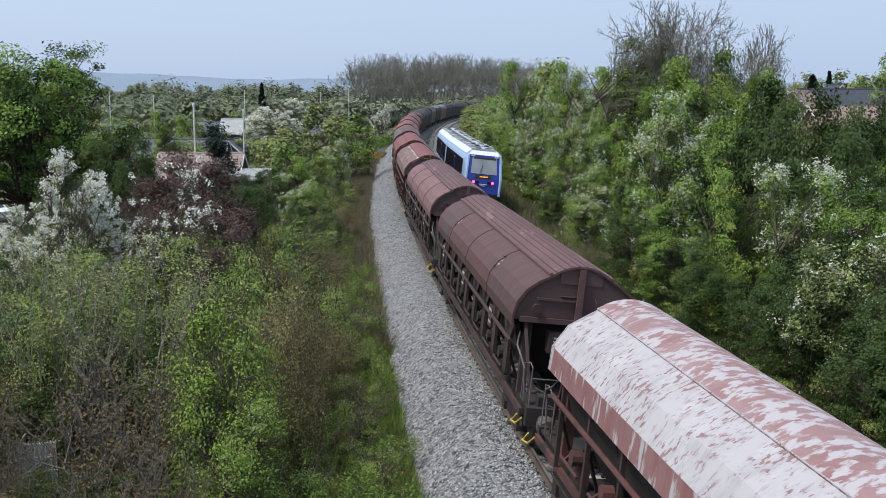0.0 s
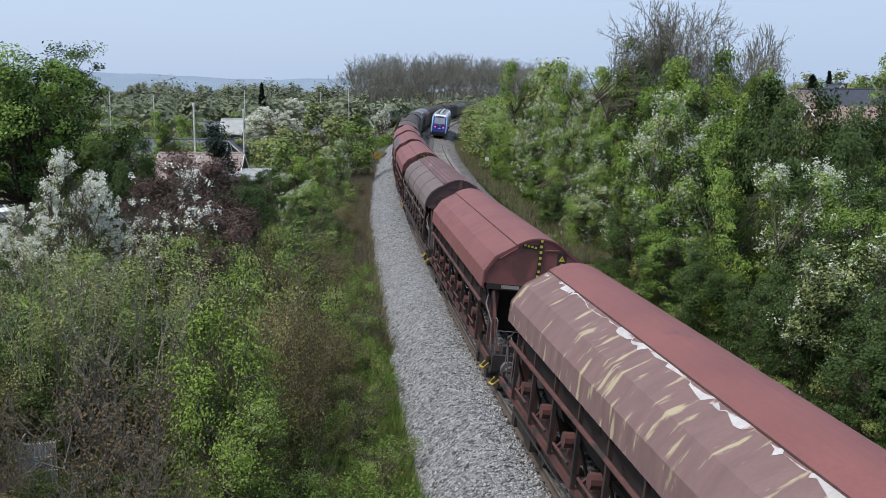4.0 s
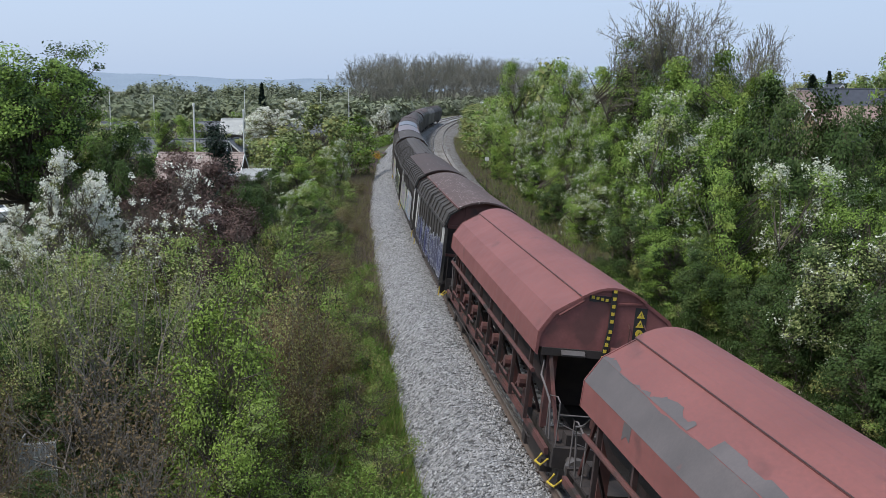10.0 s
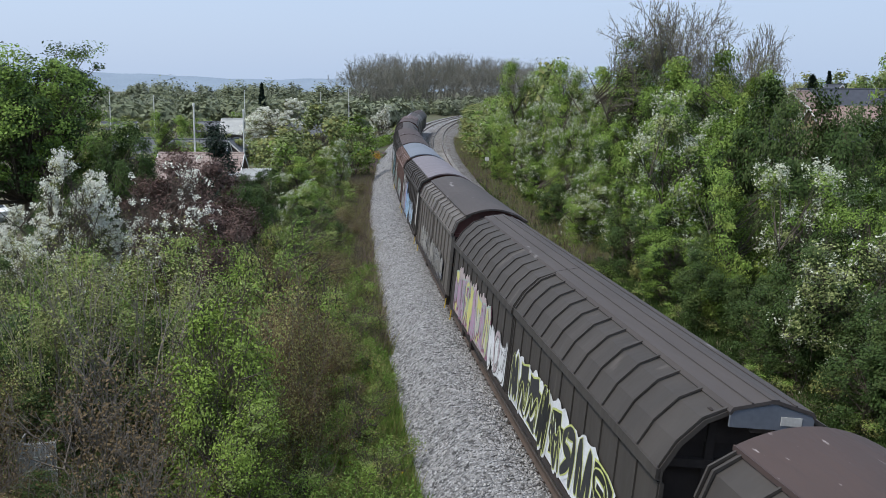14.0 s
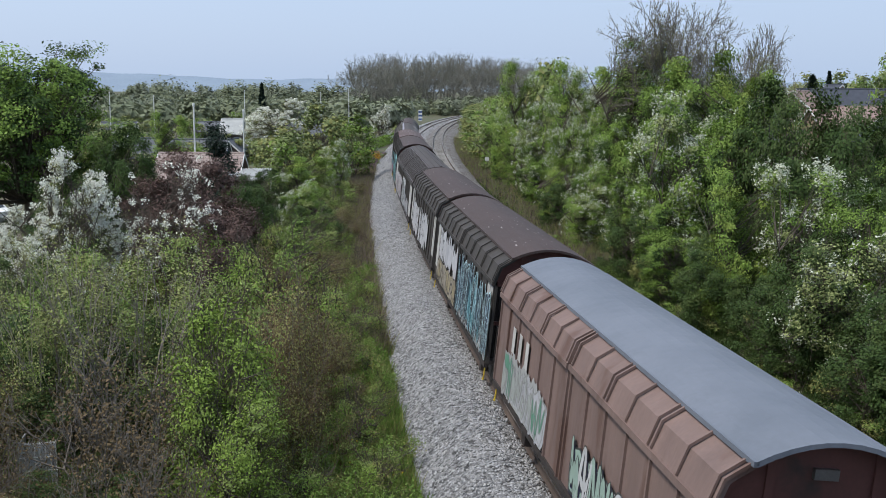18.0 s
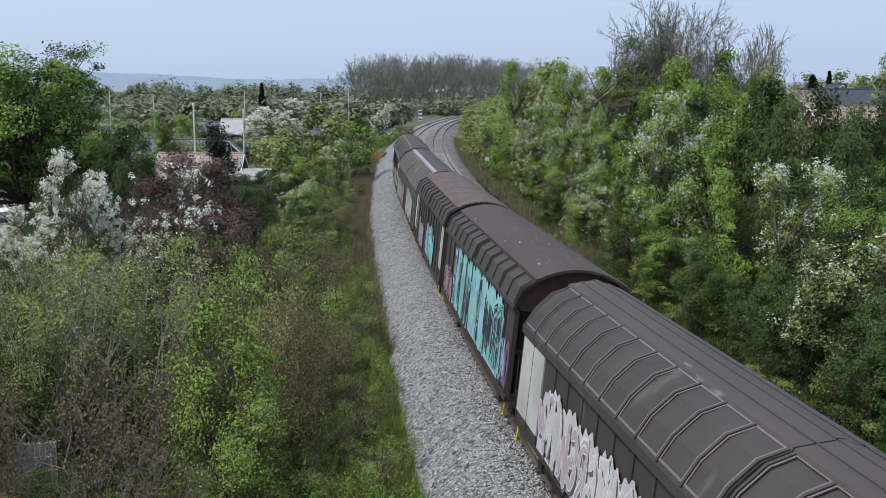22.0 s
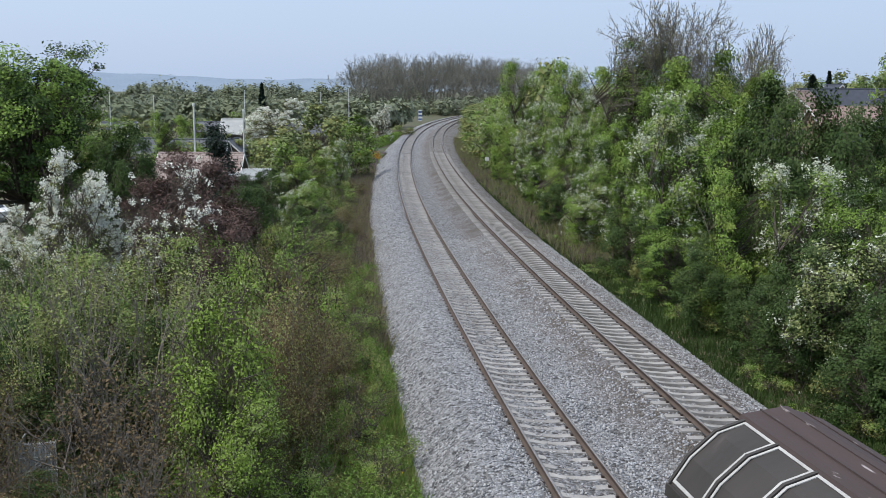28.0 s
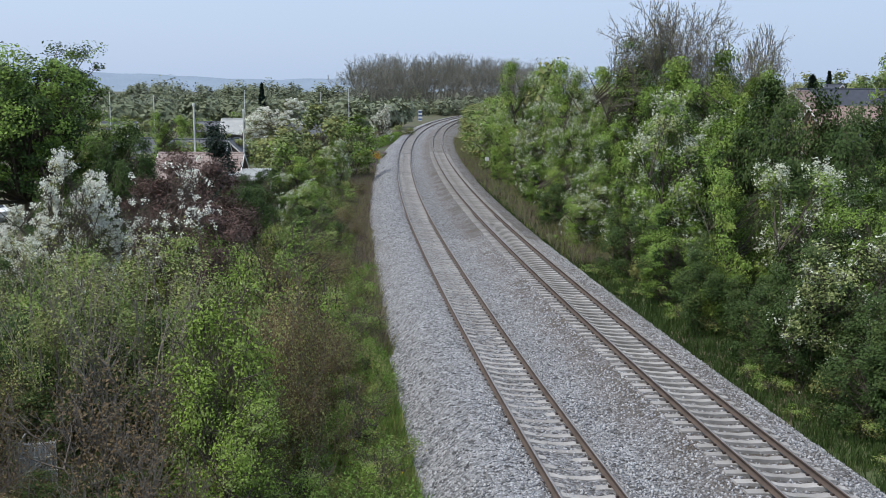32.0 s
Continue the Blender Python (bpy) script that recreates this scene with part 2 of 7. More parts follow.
# ---- ground, ballast, rails, sleepers ----
def axis(a, fine0, fine1, step, b):
    left = fine0 - np.cumsum(step * 1.18 ** np.arange(60))
    right = fine1 + np.cumsum(step * 1.18 ** np.arange(60))
    g = np.concatenate([left[left > a][::-1], np.arange(fine0, fine1 + 1e-6, step), right[right < b]])
    return np.concatenate([[a], g, [b]])


gx, gy = axis(-4500, -40, 40, 0.8, 4500), axis(-4500, -4, 130, 0.8, 4500)
X, Y = np.meshgrid(gx, gy)
Z = ground_z(X, Y)
idx = np.arange(X.size).reshape(X.shape)
quads = np.stack([idx[:-1, :-1], idx[:-1, 1:], idx[1:, 1:], idx[1:, :-1]], -1).reshape(-1, 4)
ground = new("ground", raw_mesh("ground", np.stack([X, Y, Z], -1).reshape(-1, 3), quads, [M["soil"]], smooth=True))
tagged(ground, "brown soil with leaf litter and low green weeds", "ground", kind="structure")

S_ALL = np.concatenate([np.arange(-450, -10, 10.0), np.arange(-10, 150, 0.5), np.arange(150, 700, 2.0)])
# one bed of crushed stone under both tracks: shoulders, canted crowns and the dip between them
bed = [(-3.6, -1.05), (-3.1, -0.8), (-2.65, -0.42), (-2.2, -0.12), (-1.7, 0.01), (-1.3, 0.0), (-0.95, -0.055), (-0.75, -0.128), (0.0, -0.24), (0.75, -0.29),
       (0.95, -0.262), (1.3, -0.3), (1.8, -0.35), (2.3, -0.33), (2.8, -0.2), (GAP - 1.3, -0.035), (GAP - 0.75, -0.095), (GAP, -0.225),
       (GAP + 0.75, -0.25), (GAP + 1.3, -0.31), (GAP + 2.0, -0.42), (GAP + 2.6, -0.78), (GAP + 3.2, -1.12)]
bx, by, bh = line(S_ALL)
rng = np.random.default_rng(5)
bv = np.stack([np.stack([bx + np.cos(bh) * o, by - np.sin(bh) * o, z + rng.normal(0, 0.014, len(bx))], -1) for o, z in bed], 1)
n, k = bv.shape[:2]
i = np.arange(n - 1)[:, None] * k + np.arange(k - 1)[None]
bf = np.stack([i, i + k, i + k + 1, i + 1], -1).reshape(-1, 4)[:, ::-1]
ballast = new("ballast", raw_mesh("ballast", bv.reshape(-1, 3), bf, [M["ballast"]], smooth=True))
dust = np.interp([o for o, z in bed], (-3.0, -1.3, -0.6, 0.6, 1.4, 2.0, GAP - 1.9, GAP - 1.2, GAP + 1.0, GAP + 2.0), (0.0, 0.1, 0.45, 0.45, 0.3, 0.4, 0.85, 1.0, 0.95, 0.7))
ballast.data.attributes.new("dust", "FLOAT", "POINT").data.foreach_set("value", np.tile(dust, n).astype(np.float32))
tagged(ballast, "bed of pale grey crushed stone ballast", "ballast", kind="structure")


# loose stones lying on the bed where it is seen from near
g = np.random.default_rng(9)
count = 52000
ss = 11 + 52 * g.uniform(0, 1, count) ** 1.25
oo = g.uniform(-3.6, GAP + 2.8, count)
keep = np.ones(count, bool)
for q in (-0.7535, 0.7535, GAP - 0.7535, GAP + 0.7535):
    keep &= np.abs(oo - q) > 0.12
inside = (np.abs(oo) < 0.8) | (np.abs(oo - GAP) < 0.8)
keep &= ~inside | (g.uniform(0, 1, count) < 0.35)
ss, oo = ss[keep], oo[keep]
sx, sy, sh = line(ss)
sz = np.interp(oo, [o for o, z in bed], [z for o, z in bed])
cen = np.stack([sx + np.cos(sh) * oo, sy - np.sin(sh) * oo, sz], 1)
octa = np.array([(1, 0, 0), (-1, 0, 0), (0, 1, 0), (0, -1, 0), (0, 0, 1), (0, 0, -1)], float)
rad = g.uniform(0.028, 0.058, (len(cen), 1, 3)) * g.uniform(0.7, 1.2, (len(cen), 6, 1))
a1, a2 = g.uniform(0, 6.3, len(cen)), g.uniform(-1, 1, len(cen))
pts = octa[None] * rad
ca, sa, cb, sb = np.cos(a1)[:, None], np.sin(a1)[:, None], np.cos(a2)[:, None], np.sin(a2)[:, None]
px, py, pz = pts[..., 0], pts[..., 1] * cb - pts[..., 2] * sb, pts[..., 1] * sb + pts[..., 2] * cb
pts = np.stack([px * ca - py * sa, px * sa + py * ca, pz], -1) + cen[:, None]
tri = np.array([(0, 2, 4), (2, 1, 4), (1, 3, 4), (3, 0, 4), (2, 0, 5), (1, 2, 5), (3, 1, 5), (0, 3, 5)])
stones = new("loose_stones", raw_mesh("loose_stones", pts.reshape(-1, 3), (tri[None] + 6 * np.arange(len(cen))[:, None, None]).reshape(-1, 3), [M["stone"]]))
tagged(stones, "sharp pale grey crushed stones", "ballast", kind="stuff")


def sleeper_mesh():
    g = Geo()
    xs = [(-1.3, 0.12, -0.215), (-0.95, 0.13, -0.19), (-0.55, 0.13, -0.185), (-0.25, 0.11, -0.225), (0.25, 0.11, -0.225), (0.55, 0.13, -0.185),
          (0.95, 0.13, -0.19), (1.3, 0.12, -0.215)]
    v = []
    for o, w, z in xs:
        v += [(-w - 0.02, -o, -0.4), (-w, -o, z), (w, -o, z), (w + 0.02, -o, -0.4)]
    f = [(0, 3, 2, 1), (28, 29, 30, 31)]
    for j in range(7):
        f += [(4 * j + q, 4 * j + q + 1, 4 * j + q + 5, 4 * j + q + 4) for q in range(3)]
    return g.add(v, f).mesh("sleeper", M["sleeper"])


def frame_at(s, track):
    x, y, h = line(s)
    p = spot(s, 0, 0, track)
    return Matrix.Translation(Vector(p)) @ Matrix.Rotation(math.pi / 2 - float(h), 4, "Z") @ Matrix.Rotation(CANT, 4, "X")


RAIL = [(-0.065, -0.17), (-0.06, -0.155), (-0.012, -0.13), (-0.01, -0.05), (-0.036, -0.04), (-0.036, -0.006), (-0.03, 0.0), (0.03, 0.0),
        (0.036, -0.006), (0.036, -0.04), (0.01, -0.05), (0.012, -0.13), (0.06, -0.155), (0.065, -0.17)]
SLEEPER = sleeper_mesh()


def track(number, t, sink):
    root = tagged(new("track_%d" % number), "railway track of brown steel rails on concrete sleepers", "railway track", kind="structure")
    for side in (-0.7535, 0.7535):
        v, f = ribbon(S_ALL, [(side + o, z) for o, z in RAIL], t)
        top = np.tile(np.arange(len(RAIL) - 1) == 6, len(S_ALL) - 1).astype(int)
        part("rail", raw_mesh("rail", v, f[:, ::-1], [M["rail_side"], M["rail_top"]], top), None, root)
    clips = Geo()
    far = Geo()
    for j in range(540):
        s = 8.0 + 0.6 * j
        m = frame_at(s, t) @ Matrix.Translation((0, 0, -sink))
        if j < 230:
            ob = part("sleeper", SLEEPER, None, root)
            ob.matrix_basis = m
        else:
            far.add([m @ Vector(p) for p in ((-0.13, 1.3, -0.2), (0.13, 1.3, -0.2), (0.13, -1.3, -0.2), (-0.13, -1.3, -0.2), (-0.15, 1.3, -0.35), (0.15, 1.3, -0.35),
                                             (0.15, -1.3, -0.35), (-0.15, -1.3, -0.35))], [(0, 1, 2, 3), (0, 4, 5, 1), (3, 2, 6, 7)])
        if j < 110:
            m = frame_at(s, t)
            for o in (-0.86, -0.645, 0.645, 0.86):
                k = [(x, -o + y, z) for x in (-0.035, 0.035) for y in (-0.03, 0.03) for z in (-0.2, -0.14)]
                clips.add([m @ Vector(p) for p in k], [(0, 1, 3, 2), (4, 6, 7, 5), (0, 4, 5, 1), (2, 3, 7, 6), (1, 5, 7, 3)])
    tagged(part("far_sleepers", far, M["sleeper"], root), kind="stuff")
    tagged(part("rail_clips", clips, M["clip"], root), kind="stuff")


track(1, 0, 0.0)
track(2, 1, 0.0)

# ---- plants ----
SIZE = {}


def leaf_quads(c, size, r, up=0.55, out=None):
    """Small leaves, each a quad at a centre of c, turned at random but mostly up and out of the clump."""
    n = len(c)
    nrm = r.normal(0, 0.55, (n, 3)) + (0, 0, up)
    if out is not None:
        nrm = nrm + 1.15 * out / (np.linalg.norm(out, axis=1)[:, None] + 1e-6)
    nrm /= np.linalg.norm(nrm, axis=1)[:, None]
    a = np.cross(nrm, r.normal(0, 1, (n, 3)))
    a /= np.linalg.norm(a, axis=1)[:, None] + 1e-9
    b = np.cross(nrm, a)
    s = (size * r.uniform(0.6, 1.3, n))[:, None]
    v = np.stack([c - a * s, c + b * s * 0.55, c + a * s, c - b * s * 0.55], 1)
    return v.reshape(-1, 3), np.arange(4 * n).reshape(-1, 4)


def sticks(segs, sides=4):
    """Tapered sticks from rows (p0, p1, r0, r1)."""
    p0, p1 = np.array([s[0] for s in segs], float), np.array([s[1] for s in segs], float)
    r0, r1 = np.array([s[2] for s in segs]), np.array([s[3] for s in segs])
    d = p1 - p0
    d /= np.linalg.norm(d, axis=1)[:, None] + 1e-9
    a = np.cross(d, np.where(np.abs(d[:, 2:3]) > 0.9, (1.0, 0, 0), (0, 0, 1.0)))
    a /= np.linalg.norm(a, axis=1)[:, None] + 1e-9
    b = np.cross(d, a)
    ring = []
    for q, rr in ((p0, r0), (p1, r1)):
        for k in range(sides):
            t = 2 * math.pi * k / sides
            ring.append(q + (a * math.cos(t) + b * math.sin(t)) * rr[:, None])
    v = np.stack(ring, 1).reshape(-1, 3)
    base = np.arange(len(segs))[:, None] * 2 * sides
    f = np.stack([base + np.array([k, (k + 1) % sides, sides + (k + 1) % sides, sides + k]) for k in range(sides)], 1)
    return v, f.reshape(-1, 4)


def plant(name, label, category, seed, h, r, base=0.0, clumps=60, per=90, leaf=0.09, clump_r=0.45, leaves=("leaf_green",), bark="bark",
          trunk=0.12, stems=1, twigs=0, twig_len=0.7, blossom=0.0, bloom=5, bloom_mat="may", bloom_at=None, crown="crown", hollow=0.45, lumps=0.35, squash=0.6, twig_r=0.012, petals=22):
    """A tree or shrub: stems, limbs out to every clump, fine twigs, and leaves in clumps within an uneven crown."""
    g = np.random.default_rng(seed)
    root = new(name)
    tagged(root, label, category)
    mid, half = (h + base) / 2, (h - base) / 2
    # the crown is a heap of boughs; each bough carries its clumps on its upper and outer side
    boughs = max(6, clumps // 10)
    t = (np.arange(boughs) + 0.5) / boughs
    a = 2.39996 * np.arange(boughs) + g.normal(0, 0.25, boughs)
    up = 0.8 - 1.6 * t
    wide = (1 - np.abs(up) ** 3) ** 0.5
    out = np.stack([wide * np.cos(a), wide * np.sin(a), up], 1)
    far = g.uniform(0.5, 0.5 + 0.3 * (1 + lumps), boughs)[:, None]
    far[g.uniform(0, 1, boughs) < hollow * 0.3] *= 0.55
    big = g.uniform(0.24, 0.4, boughs)
    own = g.integers(0, boughs, clumps)
    d = g.normal(0, 0.75, (clumps, 3)) + 0.75 * out[own] + (0, 0, 0.35)
    d /= np.linalg.norm(d, axis=1)[:, None]
    c = (out[own] * far[own] + d * (big[own] * g.uniform(0.7, 1.1, clumps))[:, None]) * (r, r, half)
    c *= (r - 0.6 * clump_r) / np.percentile(np.hypot(c[:, 0], c[:, 1]), 94)
    c[:, 2] *= (half - 0.4 * clump_r) / np.percentile(c[:, 2], 97)
    c[:, 2] = np.clip(c[:, 2], -half, half * g.uniform(0.88, 1.02, clumps))
    c[:, :2] *= np.minimum(1, 1.08 * r / (np.hypot(c[:, 0], c[:, 1]) + 1e-6))[:, None]
    c[:, 2] = np.maximum(c[:, 2] + mid, 0.15)
    segs = []
    feet = [np.array([g.normal(0, 0.12 * r), g.normal(0, 0.12 * r), -0.25]) if stems > 1 else np.array([0, 0, -0.25]) for _ in range(stems)]
    heads = []
    for q in feet:
        lean = np.array([g.normal(0, 0.16), g.normal(0, 0.16), 0]) * (1.6 if stems > 1 else 0.5)
        pts = [q]
        for k in range(1, 6):
            pts.append(q + lean * h * k / 5 * (0.6 + 0.1 * k) + (g.normal(0, 0.05), g.normal(0, 0.05), h * 0.86 * k / 5 + 0.2))
        rr = trunk * (1 if stems == 1 else 0.65)
        for k in range(5):
            segs.append((pts[k], pts[k + 1], rr * (1 - 0.18 * k), rr * (0.82 - 0.18 * k) + 0.005))
        heads.append(pts)
    for q in c:
        pts = heads[g.integers(len(heads))]
        lo = min(max(int(5 * (q[2] * 0.62) / (h * 0.9)), 0), 4)
        a = pts[lo] * 0.5 + pts[lo + 1] * 0.5
        m1 = a * 0.55 + q * 0.45 + g.normal(0, 0.1 * r, 3) * 0.5 - (0, 0, 0.05 * h * g.uniform(0, 1))
        w = trunk * 0.28 * (1 - 0.5 * q[2] / h) + 0.008
        segs += [(a, m1, w, w * 0.65), (m1, q, w * 0.65, w * 0.3)]
        for _ in range(twigs):
            e = d[g.integers(clumps)] * 0.35 + (q - (0, 0, mid * 0.8)) / (np.linalg.norm(q - (0, 0, mid * 0.8)) + 0.1) + g.normal(0, 0.35, 3)
            e /= np.linalg.norm(e)
            t0 = m1 + (q - m1) * g.uniform(0.2, 1)
            k1 = t0 + e * twig_len * 0.5
            k2 = k1 + (e + g.normal(0, 0.3, 3)) * twig_len * 0.5
            segs += [(t0, k1, twig_r * 1.4, twig_r), (k1, k2, twig_r, twig_r * 0.5)]
            for _ in range(2):
                segs.append((k1, k1 + (e + g.normal(0, 0.6, 3)) * twig_len * 0.45, twig_r * 0.8, twig_r * 0.4))
    v, f = sticks(segs, 4)
    part("trunk", raw_mesh("trunk", v, f, [M[bark]], smooth=True), None, root)
    if per:
        own = np.repeat(np.arange(clumps), per)
        pos = c[own] + np.clip(g.normal(0, 0.9, (len(own), 3)), -1.5, 1.5) * clump_r * g.uniform(0.5, 1.25, clumps)[own][:, None] * (1, 1, squash)
        pos[:, 2] = np.maximum(pos[:, 2], 0.06)
        slot = g.integers(0, len(leaves), clumps)[own]
        v, f = leaf_quads(pos, leaf, g, out=(pos - c[own]) + 0.35 * (pos - (0, 0, mid)) * (1, 1, 0.6))
        part(crown, raw_mesh(crown, v, f, [M[k] for k in leaves], slot), None, root)
    if blossom:
        pick = [j for j in range(clumps) if (g.uniform() < blossom if bloom_at is None else bloom_at(c[j] / (r, r, h)) and g.uniform() < blossom)]
        if pick:
            spr = np.repeat(np.array(pick), bloom)
            sc = c[spr] + g.normal(0, 1, (len(spr), 3)) * clump_r * 0.8
            own = np.repeat(np.arange(len(spr)), petals)
            along = g.normal(0, 1, (len(spr), 3)) * 0.12
            pos = sc[own] + along[own] * g.uniform(-1, 1, (len(own), 1)) + g.normal(0, 0.065, (len(own), 3))
            pos += (pos - (0, 0, mid)) / (np.linalg.norm(pos - (0, 0, mid), axis=1)[:, None] + 0.1) * 0.14
            v, f = leaf_quads(pos, 0.05, g)
            part("blossom", raw_mesh("blossom", v, f, [M[bloom_mat]]), None, root, "white blossom")
    return root


def branching(g, p, d, length, r, level, segs, tips, fork=3, lift=0.12, bend=0.38):
    """Forking branches, ever finer, that bend up a little; rows for sticks() go into segs."""
    p, d = np.array(p, float), np.array(d, float)
    for k in range(3):
        d = d + g.normal(0, 0.13, 3) + (0, 0, lift)
        d /= np.linalg.norm(d)
        q = p + d * length / 3
        segs.append((p, q, r * (1 - 0.17 * k), r * (0.83 - 0.17 * k)))
        p = q
        if level and k < 2 and g.uniform() < 0.75:
            e = d + g.normal(0, 0.5, 3)
            branching(g, p, e / np.linalg.norm(e), length * 0.6, r * 0.5, level - 1, segs, tips, fork, lift, bend)
    if level:
        for _ in range(fork):
            e = d + g.normal(0, bend, 3)
            branching(g, p, e / np.linalg.norm(e), length * g.uniform(0.6, 0.8), r * 0.55, level - 1, segs, tips, fork, lift, bend)
    else:
        tips.append(p)


def twiggy(name, label, category, seed, height, radius, stems=5, level=3, fork=2, per=30, spread=0.25, leaf=0.035, leaves=("leaf_birch",), bark="bark_grey", r=0.03, lean=0.3, thin=0.004):
    """A shrub or young tree of forking stems, with its small leaves in loose tufts at the twig ends."""
    g = np.random.default_rng(seed)
    root = tagged(new(name), label, category)
    segs, tips = [], []
    for k in range(stems):
        a = 2 * math.pi * (k + g.uniform(0, 0.7)) / stems
        d = np.array([math.cos(a) * lean, math.sin(a) * lean, 1.0])
        branching(g, (0.1 * radius * math.cos(a), 0.1 * radius * math.sin(a), -0.15), d / np.linalg.norm(d), height * 0.4, r, level, segs, tips, fork, 0.1)
    top = max(q[1][2] for q in segs)
    wide = np.percentile([math.hypot(q[1][0], q[1][1]) for q in segs], 96)
    k = np.array([radius / wide, radius / wide, height / top])
    v, f = sticks([(a * k, b * k, max(r0, thin), max(r1, thin * 0.7)) for a, b, r0, r1 in segs], 3)
    part("trunk", raw_mesh("trunk", v, f, [M[bark]]), None, root)
    mids = np.array([(q[0] + q[1]) / 2 for q in segs[len(segs) // 8:]])
    c = np.concatenate([np.array(tips), mids[g.permutation(len(mids))[:len(tips) // 2]]]) * k
    own = np.repeat(np.arange(len(c)), per)
    pos = c[own] + np.clip(g.normal(0, 0.8, (len(own), 3)), -1.6, 1.6) * spread
    pos[:, 2] = np.maximum(pos[:, 2], 0.05)
    v, f = leaf_quads(pos, leaf, g, out=(pos - c[own]) + 0.3 * (pos - (0, 0, height / 2)))
    part("crown", raw_mesh("crown", v, f, [M[q] for q in leaves], g.integers(0, len(leaves), len(c))[own]), None, root)
    SIZE[root.name] = (height, radius, [])
    return root


def bare_tree(label, seed, height, spread, x, y, stems=4, level=4, leaf=0.04, radius=3.0):
    """A leafless tree of several stems with fine twigs and a few opening buds."""
    g = np.random.default_rng(seed)
    root = tagged(new("bare_tree"), label, "tree")
    segs, tips = [((0, 0, -0.2), (0.1, 0, height * 0.22), 0.2, 0.17), ((0.1, 0, height * 0.22), (0, 0.1, height * 0.46), 0.17, 0.1)], []
    for k in range(stems):
        a = 2.4 * k + g.uniform(0, 0.6)
        d = np.array([math.cos(a) * spread, math.sin(a) * spread, 1.0])
        branching(g, (0.05, 0.05, height * (0.2 + 0.26 * k / stems)), d / np.linalg.norm(d), height * 0.24, 0.09, level, segs, tips, 2, 0.035, 0.44)
    segs = [(np.array(q[0]), np.array(q[1]), q[2], q[3]) for q in segs]
    top = max(s[1][2] for s in segs)
    z = height / top
    k = radius / np.percentile([math.hypot(q[1][0], q[1][1]) for q in segs], 97)
    segs = [(a * (k, k, z), b * (k, k, z), max(r0, 0.013), max(r1, 0.011)) for a, b, r0, r1 in segs]
    v, f = sticks(segs, 3)
    part("trunk", raw_mesh("trunk", v, f, [M["bark_grey"]]), None, root)
    t = np.repeat(np.array(tips) * (k, k, z), 3, 0)
    v, f = leaf_quads(t + g.normal(0, 0.12, t.shape), leaf, g)
    part("crown", raw_mesh("crown", v, f, [M["leaf_olive"]]), None, root, "opening olive buds")
    root.matrix_basis = pose(x, y, float(ground_z(x, y)))
    return root


def beside(s, o):
    """The place o metres right of the near track's centre at arc s."""
    x, y, h = line(s)
    return float(x + math.cos(h) * o), float(y - math.sin(h) * o)


R = random.Random(11)


def kind(*args, **kw):
    """A plant kind, remembered with its height and radius."""
    ob = plant(*args, **kw)
    SIZE[ob.name] = (args[4], args[5], [])
    return ob


def set_plant(ob, x, y, height, radius, label="", group=""):
    """Stand a plant of that kind at (x, y), grown to that height and radius; the first call moves the plant itself."""
    h0, r0, made = SIZE[ob.name]
    m = pose(x, y, float(ground_z(x, y)), 0, 0, R.uniform(0, 360)) @ Matrix.Diagonal((radius / r0, radius / r0, height / h0, 1))
    if made:
        c = copy_thing(ob, m @ Matrix.Diagonal((*(1 / v for v in ob.scale), 1)))
    else:
        c = ob
        ob.matrix_basis = m
    made.append(c)
    return tagged(c, label, group=group)


HEDGE = "trees along the railway"
haw = kind("hawthorn", "leafy green hawthorn tree with scattered white blossom", "tree", 21, 7.6, 2.6, 0.2, 190, 130, 0.066, 0.33,
           ("leaf_green", "leaf_dark", "leaf_green"), stems=4, trunk=0.1, blossom=0.4, bloom=4, bloom_at=lambda q: q[0] + 0.6 * q[2] > 0.72, lumps=0.6)
haw2 = kind("hawthorn", "green hawthorn tree with clusters of white blossom", "tree", 22, 7.6, 2.5, 0.3, 190, 120, 0.064, 0.33,
            ("leaf_green", "leaf_cream", "leaf_green"), stems=4, trunk=0.1, blossom=0.7, bloom=5, bloom_at=lambda q: q[0] + 0.5 * q[2] > 0.25, lumps=0.6)
field = kind("field_maple", "dense tree with fresh yellow-green leaves", "tree", 23, 7.6, 2.5, 0.3, 180, 130, 0.066, 0.33,
             ("leaf_lime", "leaf_green"), stems=3, trunk=0.12, lumps=0.5)
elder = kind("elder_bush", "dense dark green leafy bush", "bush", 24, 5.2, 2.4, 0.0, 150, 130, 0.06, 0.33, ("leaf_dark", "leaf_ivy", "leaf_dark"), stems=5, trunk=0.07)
low = kind("bramble_bush", "low dark green bramble bush", "bush", 25, 1.9, 1.5, 0.0, 60, 60, 0.06, 0.3, ("leaf_dark", "leaf_olive"), stems=5, trunk=0.03)
ivy = kind("ivy_tree", "tall tree overgrown with dark green ivy", "tree", 28, 12.7, 1.8, 1.0, 200, 120, 0.07, 0.33, ("leaf_ivy", "leaf_green", "leaf_ivy"), stems=2, trunk=0.16, twigs=1, lumps=0.3)
may = kind("blossoming_hawthorn", "hawthorn thick with clusters of white blossom", "tree", 29, 6.4, 1.5, 0.3, 110, 80, 0.055, 0.3,
           ("leaf_green", "leaf_cream"), stems=3, trunk=0.07, blossom=0.6, bloom=4, bloom_at=lambda q: q[2] > 0.5, lumps=0.5)
